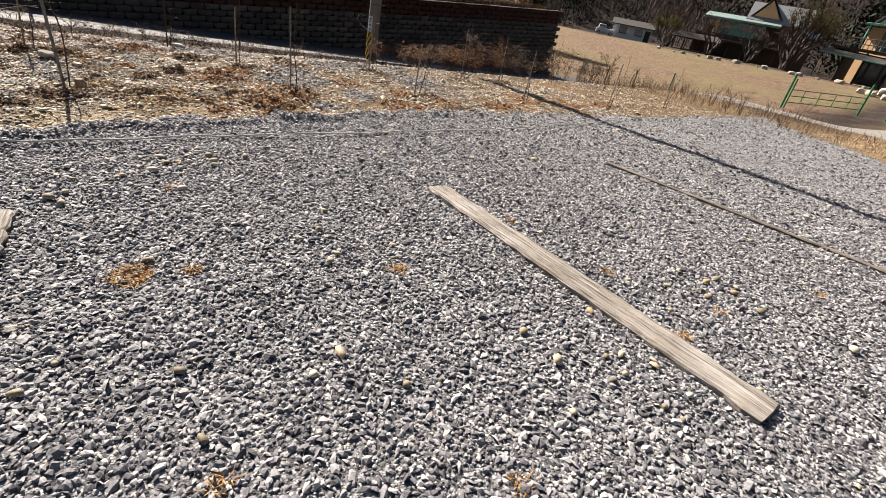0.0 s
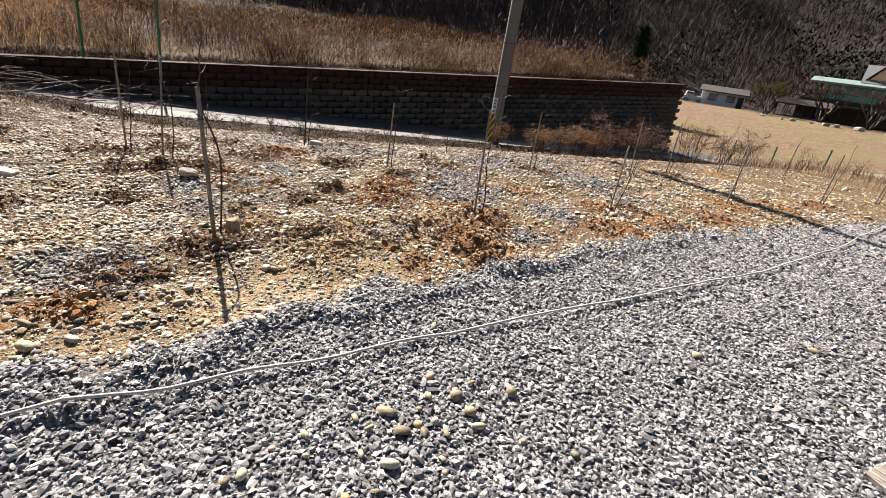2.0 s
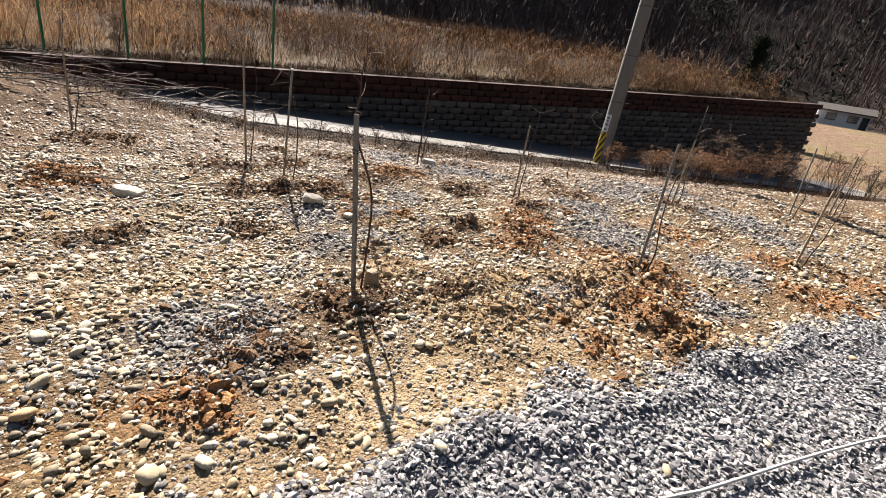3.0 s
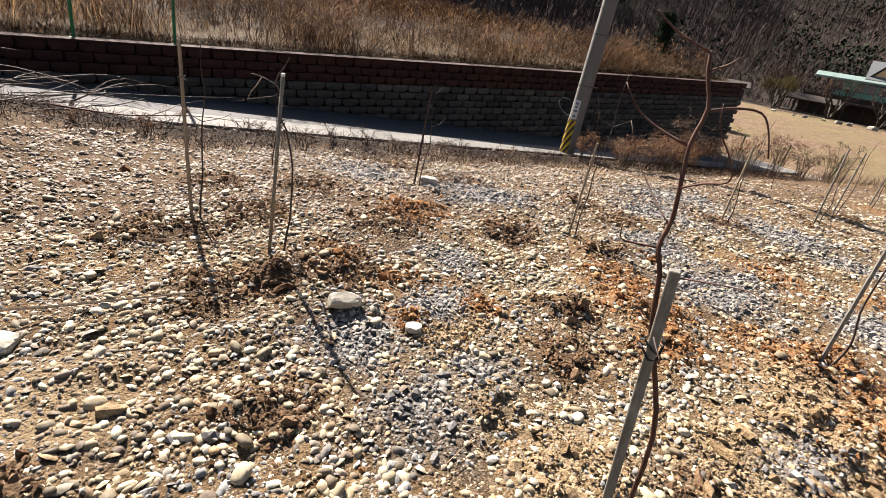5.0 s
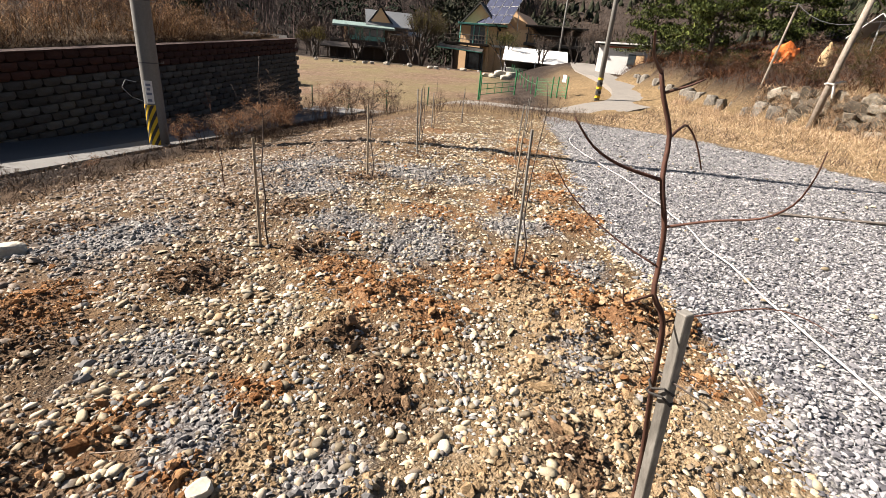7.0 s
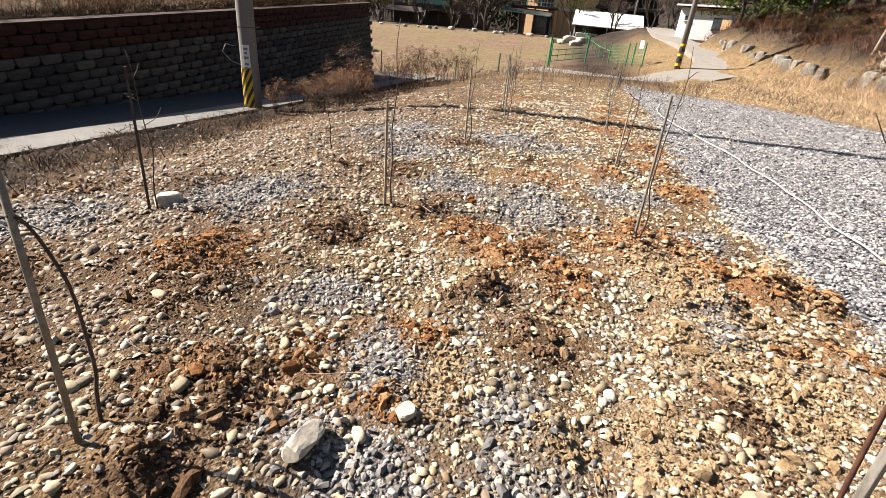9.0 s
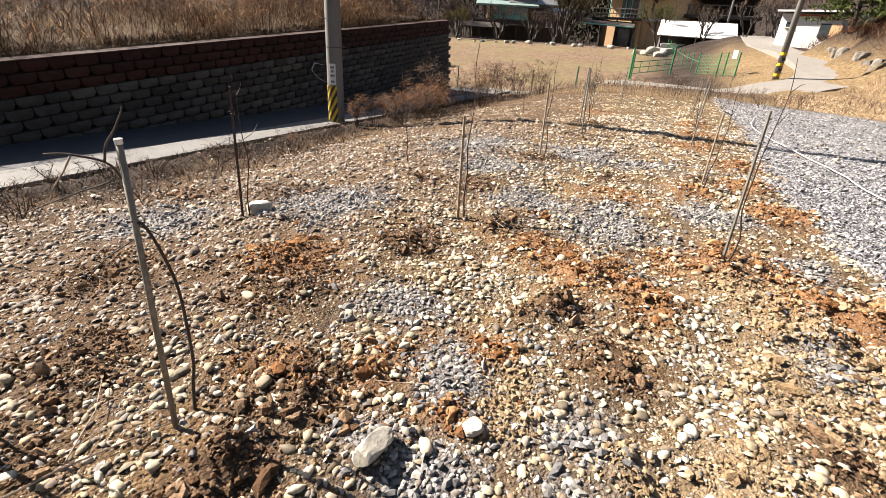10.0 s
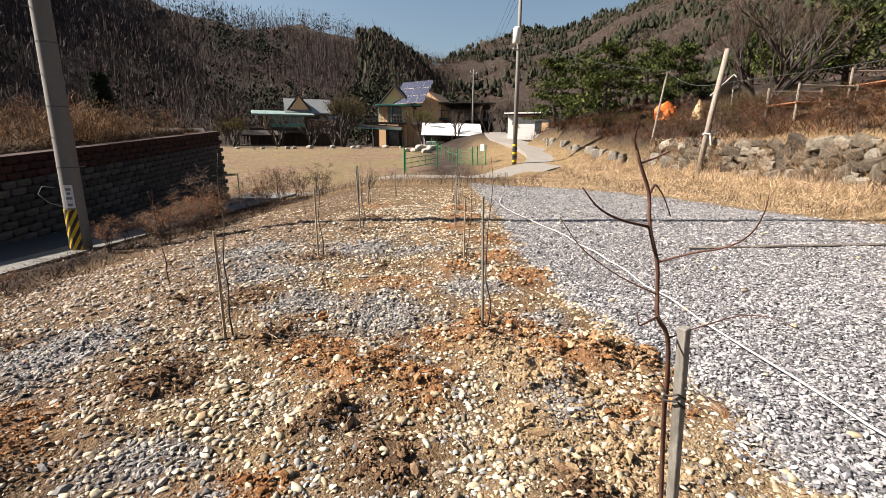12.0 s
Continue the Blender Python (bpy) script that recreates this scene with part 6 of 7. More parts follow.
def bare_tree(x, y, z, tall, wide, seed, label, forks=5, mat=None, leaf=None, leaves=0, depth=3):
    """A leafless tree: trunk, forked limbs, fine twigs; leaf: a thin crown of that material."""
    r = random.Random(seed)
    rng = fresh(seed)
    t = thing("bare_tree", pose(x, y, z), label, "tree", "bare trees")
    bm = bmesh.new()
    tips = []

    def grow(p, d, ln, rad, level):
        q = p + d * ln
        m = p.lerp(q, 0.5) + Vector((r.uniform(-1, 1), r.uniform(-1, 1), r.uniform(-1, 0.2))) * ln * 0.12
        tube([p, m, q], [rad, rad * 0.85, rad * 0.65], 5 if level < 2 else 3, bm, False)
        if level >= depth:
            tips.append(q)
            tips.append(m)
            return
        for k in range(r.randint(2, 3) + (1 if level == 0 else 0)):
            e = (d + Vector((r.uniform(-1, 1), r.uniform(-1, 1), r.uniform(0.1, 0.8))) * (wide / tall) * 0.75).normalized()
            grow(p.lerp(q, r.uniform(0.6, 1.0)), e, ln * r.uniform(0.6, 0.85), rad * 0.6, level + 1)

    for k in range(forks):
        a = 6.28 * k / forks + r.uniform(-0.4, 0.4)
        d = Vector((math.cos(a) * wide / tall * 0.5, math.sin(a) * wide / tall * 0.5, 1)).normalized()
        grow(Vector((0.08 * math.cos(a), 0.08 * math.sin(a), -0.15)), d, tall * 0.34, 0.022 * tall, 0)
    part("branchwork", bm, mat or bark_tree, t)["kind"] = "stuff"
    c = np.array([tuple(p) for p in tips])
    n = len(c) * 9
    b = np.repeat(c, 9, 0)
    me = blades(b[:, 0], b[:, 1], b[:, 2], rng.uniform(0.05, 0.12, n) * tall, 0.010, rng, 1.5, 0.4)
    ob = new("twig_spray", mesh_from("twig_spray", *me, [twig_mat]))
    ob.parent = t
    if leaf:
        me = cluster([tuple(p) for p in tips], leaves, 0.09 * tall, rng, 0.05)
        ob = new("crown", mesh_from("crown", *me, [leaf]))
        ob.parent = t
    return t


# ---- fences and gate ----
fence_green = plain("fence_green", (0.0192, 0.128, 0.048), 0.5, grain=30, vary=0.25)
fence_dark = plain("fence_dark_green", (0.02, 0.075, 0.035), 0.6, grain=30, vary=0.3)
old_wood = bark("old_pole_wood", (0.144, 0.12, 0.096), (0.252, 0.222, 0.186), 20)


def rod(a, b, r, sides=8, bm=None):
    return tube([a, b], r, sides, bm)


def plateau_fence():
    for k, u in enumerate((-0.1, -1.75, -3.4, -5.05, -6.7, -8.4)):
        x, y = xy(u, WALL_V + 0.22)
        t = thing("fence_post", pose(x, y, wall_top(u) - 0.05), "green coated steel fence post on the block wall", "fence post", "posts on the wall")
        part("post", rod((0, 0, 0), (0.02, 0, 1.9), 0.03, 8), fence_green, t)
        part("base_plate", box(0.13, 0.13, 0.05, (0, 0, 0.06), 0.006), fence_green, t)


plateau_fence()


def lawn_fence():
    # slim posts along the near edge of the lawn
    for k, (px, py, h) in enumerate(((6.2, 32.5, 1.15), (7.2, 29.8, 1.2), (8.1, 27.2, 1.2), (9.2, 25.0, 0.9), (4.6, 35.6, 1.1))):
        t = thing("fence_post", pose(px, py, zat(px, py)), "slim dark green fence post at the lawn", "fence post", "posts at the lawn")
        part("post", rod((0, 0, -0.1), (0.02 * (k % 2), 0, h), 0.035, 6), fence_dark, t)
        part("cap", rod((0.02 * (k % 2), 0, h), (0.02 * (k % 2), 0, h + 0.03), 0.042, 6), fence_dark, t)
    # tubular gate of two leaves
    a, b = Vector((18.15, 30.9, 0)), Vector((24.3, 33.2, 0))
    za = zat(a.x, a.y)
    g = thing("metal_gate", pose(a.x, a.y, za, 0, 0, math.degrees(math.atan2(b.y - a.y, b.x - a.x))), "bright green tubular metal gate at the lawn", "gate")
    ln = (b - a).length
    dz = zat(b.x, b.y) - za
    for x, h, r in ((0, 1.95, 0.06), (0.24, 1.7, 0.045), (ln, 1.95, 0.06)):
        part("gate_post", rod((x, 0, -0.2 + dz * x / ln), (x, 0, h + dz * x / ln), r, 10), fence_green, g)
    for z in (0.35, 0.72, 1.08):
        part("rail", rod((0.22, 0, z), (ln, 0, z + dz), 0.026, 6), fence_green, g)
    for k in range(1, 5):
        x = ln * k / 5
        part("upright", rod((x, 0, 0.3 + dz * k / 5), (x, 0, 1.1 + dz * k / 5), 0.024, 6), fence_green, g)
    # netted run beside the road
    p = Vector((24.4, 31.0, 0))
    q = Vector((23.1, 27.0, 0))
    zp = zat(p.x, p.y)
    f = thing("mesh_fence", pose(p.x, p.y, zp, 0, 0, math.degrees(math.atan2(q.y - p.y, q.x - p.x))), "green steel mesh fence panel with posts", "fence")
    ln = (q - p).length
    dz = zat(q.x, q.y) - zp
    for x in (0, ln * 0.55, ln * 0.72, ln):
        part("post", rod((x, 0, -0.1 + dz * x / ln), (x, 0, 1.5 + dz * x / ln), 0.045, 8), fence_green, f)
    bm = bmesh.new()
    for k in range(26):
        x = ln * (k + 0.5) / 26
        tube([(x, 0, 0.15 + dz * x / ln), (x, 0, 1.35 + dz * x / ln)], 0.008, 3, bm)
    for k in range(7):
        z = 0.15 + 0.2 * k
        tube([(0, 0, z), (ln, 0, z + dz)], 0.008, 3, bm)
    part("mesh", bm, fence_green, f)
    part("notice", box(0.45, 0.02, 0.5, (ln * 0.9, -0.05, 1.35 + dz), 0.004), white, f, "small white notice")
    # a second run that climbs towards the tarp roof
    for k in range(9):
        x, y = 24.4 + 1.6 * k, 31.0 + 1.9 * k
        t = thing("fence_post", pose(x, y, zat(x, y)), "green fence post beside the road", "fence post", "posts by the road")
        part("post", rod((0, 0, -0.1), (0, 0, 1.4), 0.035, 6), fence_green, t)
        part("brace", rod((0, 0, 0.9), (1.6, 1.9, 0.95 + zat(x + 1.6, y + 1.9) - zat(x, y)), 0.015, 4), fence_green, t)


lawn_fence()


# ---- poles and wires ----
def far_pole(x, y, tall, r, label, trafo=False, stripes=False):
    z = zat(x, y)
    t = thing("utility_pole", pose(x, y, z), label, "utility pole")
    part("shaft", tube([(0, 0, -0.5), (0, 0, tall * 0.5), (0, 0, tall)], [r, r * 0.82, r * 0.6], 12), concrete_pole, t, smooth_shade=True)
    part("crossarm", box(1.6, 0.08, 0.08, (0, 0, tall - 0.5), 0.01), galv, t)
    for k in (-0.7, 0.0, 0.7):
        part("insulator", tube([(k, 0, tall - 0.46), (k, 0, tall - 0.28)], [0.05, 0.03], 8), white, t)
    if trafo:
        part("transformer", tube([(-0.42, -0.1, 8.0), (-0.42, -0.1, 8.05), (-0.42, -0.1, 8.95), (-0.42, -0.1, 9.05)], [0.2, 0.27, 0.27, 0.2], 14), white, t, "pale round transformer can", True)
        part("bracket", box(0.5, 0.1, 0.1, (-0.2, -0.05, 8.2), 0.01), galv, t)
        part("crossarm", box(1.1, 0.08, 0.08, (-0.1, 0, 7.7), 0.01), galv, t)
    if stripes:
        for k in range(5):
            part("stripe", tube([(0, 0, 0.15 + 0.28 * k), (0, 0, 0.3 + 0.28 * k)], r + 0.006, 12), black if k % 2 else yellow, t)
    return t


far_pole(22.4, 23.9, 13.2, 0.17, "grey concrete utility pole with transformer beside village road", True, True)
far_pole(47.0, 47.5, 8.5, 0.13, "distant grey utility pole beside village road")
far_pole(52.0, 62.0, 9.0, 0.13, "distant grey utility pole behind the houses")


def old_poles():
    x, y = 17.4, 10.7
    z = zat(x, y)
    t = thing("wooden_pole", pose(x, y, z), "old pale leaning wooden pole with rag tied round", "pole")
    top = Vector((0.32, -0.5, 5.7 - z))
    part("shaft", tube([(0, 0, -0.4), tuple(top * 0.5 + Vector((0.03, 0.02, 0))), tuple(top)], [0.13, 0.12, 0.105], 10), old_wood, t, smooth_shade=True)
    c = top * 0.33
    part("rag", tube([c + Vector((0.14 * math.cos(k), 0.14 * math.sin(k), 0.02 * math.sin(3 * k))) for k in range(9)], 0.04, 5), white, t, "white rag")
    part("rag_end", tube([c + Vector((0.1, -0.1, 0)), c + Vector((0.3, -0.25, 0.1)), c + Vector((0.5, -0.35, 0.14))], [0.05, 0.04, 0.02], 5), white, t, "white rag")
    part("rag_end", tube([c + Vector((-0.05, -0.14, 0)), c + Vector((-0.03, -0.2, -0.3)), c + Vector((0.03, -0.2, -0.5))], [0.05, 0.05, 0.03], 5), white, t, "white rag")
    x2, y2 = 22.6, 14.3
    z2 = zat(x2, y2)
    t2 = thing("wooden_pole", pose(x2, y2, z2), "thin leaning wooden pole carrying a wire", "pole")
    part("shaft", tube([(-0.2, 0.2, -0.2), (0.15, -0.15, 5.7 - z2)], [0.06, 0.05], 8), old_wood, t2)
    part("crossarm", box(0.5, 0.06, 0.06, (0.1, -0.1, 5.65 - z2), 0.008, (0, -12, -45)), old_wood, t2)
    ends = [Vector((22.4, 23.9, 8.6)), Vector((22.75, 14.15, 5.75)), Vector((17.65, 10.35, 4.3)), Vector((16.0, -8.0, 6.5))]
    for a, b in zip(ends, ends[1:]):
        pts = [a.lerp(b, f) - Vector((0, 0, 0.35 * 4 * f * (1 - f))) for f in np.linspace(0, 1, 9)]
        ob = part("overhead_wire", tube(pts, 0.012, 5), dark_steel, None)
        tagged(ob, "dark overhead wire strung between poles", "wire")
    for k in range(3):
        a, b = Vector((22.4 + 0.5 * k, 23.9, 12.8)), Vector((47.0 + 0.5 * k, 47.5, zat(47, 47.5) + 8.0))
        pts = [a.lerp(b, f) - Vector((0, 0, 0.8 * 4 * f * (1 - f))) for f in np.linspace(0, 1, 9)]
        tagged(part("overhead_wire", tube(pts, 0.012, 4), black, None), "dark overhead wire strung between poles", "wire")


old_poles()

# ---- houses ----
tan_wall = plain("ochre_plaster", (0.5, 0.335, 0.19), 0.9, grain=12, vary=0.15)
roof_dark = plain("dark_roof", (0.035, 0.032, 0.029), 0.85, grain=20, vary=0.3)
roof_brown = plain("brown_shingle", (0.2, 0.13, 0.08), 0.8, grain=20, vary=0.3)
mint = plain("mint_paint", (0.0896, 0.269, 0.224), 0.6, grain=20, vary=0.2)
mint_pale = plain("pale_green_roof", (0.138, 0.192, 0.176), 0.5, grain=10, vary=0.25)
timber_dark = plain("dark_timber", (0.032, 0.024, 0.019), 0.8, grain=25, vary=0.3)
tarp = plain("white_tarp", (0.512, 0.512, 0.493), 0.6, grain=5, vary=0.08)
red_trim = plain("red_trim", (0.288, 0.064, 0.0384), 0.7, grain=20)
tin = plain("tin_roof", (0.173, 0.181, 0.184), 0.45, 0.4, grain=8, vary=0.2)


def glass_mat():
    n = Nodes("window_glass", 0.08)
    n.bsdf.inputs["Specular IOR Level"].default_value = 0.6
    s = n.noise(1.5, 2, 0.5)
    return n.done(n.ramp(s, [(0.3, (0.015, 0.02, 0.025)), (0.7, (0.05, 0.06, 0.065))]))


glass = glass_mat()


def solar_mat():
    n = Nodes("solar_cells", 0.5)
    n.bsdf.inputs["Specular IOR Level"].default_value = 0.08
    s = n.noise(3.0, 2, 0.5)
    return n.done(n.ramp(s, [(0.3, (0.008, 0.011, 0.03)), (0.7, (0.02, 0.027, 0.06))]))


solar = solar_mat()


def window(parent, x, y, z, w, h, axis="y", frame_mat=None):
    """A window set in a wall: frame, pane and sill."""
    f = part("window", box(w, 0.08, h, (0, 0, 0), 0.012) if axis == "y" else box(0.08, w, h, (0, 0, 0), 0.012), frame_mat or white, parent)
    f.location = (x, y, z)
    part("pane", box(w * 0.42, 0.03, h * 0.84, (-w * 0.23, -0.045, 0), 0.004) if axis == "y" else box(0.03, w * 0.42, h * 0.84, (-0.045, -w * 0.23, 0), 0.004), glass, f)
    part("pane", box(w * 0.42, 0.03, h * 0.84, (w * 0.23, -0.045, 0), 0.004) if axis == "y" else box(0.03, w * 0.42, h * 0.84, (-0.045, w * 0.23, 0), 0.004), glass, f)
    part("sill", box(w * 1.1, 0.16, 0.06, (0, -0.05, -h / 2), 0.008) if axis == "y" else box(0.16, w * 1.1, 0.06, (-0.05, 0, -h / 2), 0.008), frame_mat or white, f)
    return f


def gable(w, d, eave, ridge, over=0.4, thick=0.14):
    """A ridged roof along x: two slabs."""
    bm = bmesh.new()
    for s in (-1, 1):
        p = [(-w / 2 - over, s * (d / 2 + over), eave - over * (ridge - eave) / (d / 2)), (w / 2 + over, s * (d / 2 + over), eave - over * (ridge - eave) / (d / 2)), (w / 2 + over, 0, ridge), (-w / 2 - over, 0, ridge)]
        lo = [bm.verts.new(q) for q in p]
        hi = [bm.verts.new((q[0], q[1], q[2] + thick)) for q in p]
        bm.faces.new(lo)
        bm.faces.new(hi)
        for i in range(4):
            bm.faces.new((lo[i], lo[(i + 1) % 4], hi[(i + 1) % 4], hi[i]))
    bmesh.ops.recalc_face_normals(bm, faces=bm.faces)
    return bm


def gable_body(w, d, eave, ridge):
    bm = bmesh.new()
    prof = [(-d / 2, 0), (d / 2, 0), (d / 2, eave), (0, ridge), (-d / 2, eave)]
    a = [bm.verts.new((-w / 2, y, z)) for y, z in prof]
    b = [bm.verts.new((w / 2, y, z)) for y, z in prof]
    bm.faces.new(a)
    bm.faces.new(b)
    for i in range(5):
        bm.faces.new((a[i], a[(i + 1) % 5], b[(i + 1) % 5], b[i]))
    bmesh.ops.recalc_face_normals(bm, faces=bm.faces)
    return bm


FACE = -47.0     # houses front the walk: their own -y looks back along it


def ochre_house():
    x, y = 42.4, 58.2
    z = 1.28
    big = Matrix.Scale(1.1, 4)
    h = thing("house", pose(x, y, z, 0, 0, FACE) @ big, "ochre two-storey house with solar panels and green balcony", "house", "houses")
    # steep gable end turned to the walk
    body = part("wall", gable_body(8.4, 4.8, 5.3, 7.75), tan_wall, h, "ochre plaster walls")
    body.matrix_basis = pose(0.8, 3.6, 0, 0, 0, 76)
    roof = part("roof", gable(8.4, 4.8, 5.3, 7.75, 0.45, 0.2), roof_dark, h, "dark shingle roof")
    roof.matrix_basis = pose(0.8, 3.6, 0, 0, 0, 76)
    wing = part("wall", gable_body(6.0, 5.6, 5.1, 7.3), tan_wall, h, "ochre plaster walls")
    wing.matrix_basis = pose(5.0, 3.6, 0, 0, 0, 72)
    wing_roof = part("roof", gable(5.8, 5.6, 5.1, 7.3, 0.3), roof_brown, h, "brown shingle roof")
    wing_roof.matrix_basis = pose(5.1, 3.9, 0.01, 0, 0, 72)
    part("band", box(6.2, 1.0, 0.2, (0.3, -0.95, 5.4), 0.02), mint, h, "green eaves board")
    part("soffit", box(6.0, 0.9, 0.06, (0.3, -0.95, 5.26), 0.01), timber_dark, h)
    part("wall", box(4.2, 3.0, 5.2, (4.3, 0.4, 2.6), 0.03, (0, 0, -10)), tan_wall, h, "ochre plaster walls")
    part("fascia", box(4.6, 0.5, 0.24, (4.0, -1.25, 3.05), 0.02, (0, 0, -8)), white, h, "white balcony fascia")
    # balcony along the gable end
    bal = part("balcony", box(5.6, 1.6, 0.24, (-1.5, -1.4, 3.05), 0.02), timber_dark, h)
    for hgt in (3.55, 4.05):
        part("rail", box(5.6, 0.07, 0.09, (-1.5, -2.15, hgt), 0.01), old_wood, bal)
    for k in range(15):
        part("baluster", box(0.06, 0.06, 0.9, (-4.2 + 0.385 * k, -2.15, 3.6), 0.006), old_wood, bal)
    for k in (-3.0, -1.3, 0.4):
        part("column", rod((k, -2.0, 0), (k, -2.0, 2.95), 0.1, 8), timber_dark, h)
        part("column", rod((k + 0.6, -1.35, 3.1), (k + 0.6, -1.35, 5.35), 0.07, 8), mint, h)
    part("canopy", box(5.6, 2.4, 0.14, (-2.0, -2.7, 2.5), 0.02, (13, 3, 0)), roof_dark, h, "dark porch roof")
    part("canopy_edge", box(5.6, 0.06, 0.12, (-2.0, -3.88, 2.24), 0.01, (0, 3, 0)), mint, h)
    part("door", box(2.2, 0.1, 2.3, (-0.1, -0.64, 4.05), 0.02), glass, h, "dark glazed balcony doors")
    part("door_frame", box(0.1, 0.14, 2.3, (-0.1, -0.68, 4.05), 0.01), mint, h)
    part("porch_wall", box(2.6, 0.2, 2.4, (-2.2, 0.4, 1.2), 0.03), timber_dark, h, "dark timber porch wall")
    part("entrance", box(2.4, 0.12, 2.2, (-0.3, -0.66, 1.15), 0.02), glass, h, "dark glazed entrance")
    part("post", box(0.4, 0.4, 2.9, (1.2, -1.2, 1.45), 0.04), tan_wall, h)
    window(h, 2.0, -0.72, 4.3, 0.9, 1.2, "y", white)
    window(h, 4.2, -1.14, 1.2, 1.0, 0.9, "y", white)
    window(h, 5.0, -1.02, 4.3, 1.2, 1.1, "y", white)
    part("terrace", box(7.6, 4.0, 0.35, (9.4, 0.0, 3.6), 0.03), roof_dark, h, "dark flat terrace roof")
    part("terrace_front", box(7.4, 0.3, 3.4, (9.4, 1.2, 1.8), 0.03), timber_dark, h)
    for k in range(8):
        part("terrace_post", rod((5.9 + k, -1.9, 3.7), (5.9 + k, -1.9, 4.7), 0.05, 6), roof_dark, h)
    part("terrace_rail", box(7.4, 0.08, 0.1, (9.4, -1.9, 4.7), 0.01), roof_dark, h)
    part("terrace_back", box(7.2, 0.2, 2.2, (9.4, 1.6, 4.7), 0.02), timber_dark, h)
    part("awning", box(7.6, 4.2, 0.12, (9.4, 0.2, 5.7), 0.02), roof_dark, h)
    for k in (6.0, 12.8):
        part("awning_post", rod((k, -1.8, 3.7), (k, -1.8, 5.7), 0.06, 6), roof_dark, h)
    # tilted array of solar modules
    arr = thing("solar_array", pose(x, y, z, 0, 0, FACE) @ big @ pose(2.15, -0.9, 7.05, 0, 0, -34) @ pose(0, 0, 0, 52, 0, 0), "tilted array of blue solar panels on a roof", "solar panel")
    part("rack", box(5.0, 0.1, 0.1, (0, -1.5, -0.12), 0.01), galv, arr)
    part("rack", box(5.0, 0.1, 0.1, (0, 1.5, -0.12), 0.01), galv, arr)
    for sx in (-2.2, 2.2):
        part("leg", rod((sx, -1.5, -0.1), (sx, -1.2, -1.5), 0.05, 6), galv, arr)
        part("leg", rod((sx, 1.5, -0.1), (sx, -0.9, -2.2), 0.05, 6), galv, arr)
    for i in range(4):
        for j in range(3):
            p = part("panel", box(1.22, 1.22, 0.05, (-1.92 + 1.28 * i, -1.28 + 1.28 * j, 0), 0.006), white, arr, "framed solar panel")
            part("glass_face", box(1.18, 1.18, 0.02, (-1.92 + 1.28 * i, -1.28 + 1.28 * j, 0.03), 0.003), solar, p)
    # white tarp roof over the yard
    a = thing("tarp_shelter", pose(x, y, z, 0, 0, FACE) @ big @ pose(7.2, -6.0, -0.2), "white tarpaulin shelter beside the ochre house", "shelter")
    part("cover", box(7.4, 4.2, 0.1, (0, 0, 2.35), 0.02, (22, 1, 0)), tarp, a, "white tarpaulin roof")
    for sx in (-3.4, 0, 3.4):
        for sy in (-1.9, 1.9):
            part("post", rod((sx, sy, -0.4), (sx, sy, 2.3 + 0.28 * sy), 0.05, 6), galv, a)
    part("back_wall", box(6.8, 0.12, 2.0, (0, 1.8, 1.0), 0.02), timber_dark, a)
    part("counter", box(2.4, 0.8, 0.9, (-2.0, 0.4, 0.45), 0.02), white, a)


ochre_house()


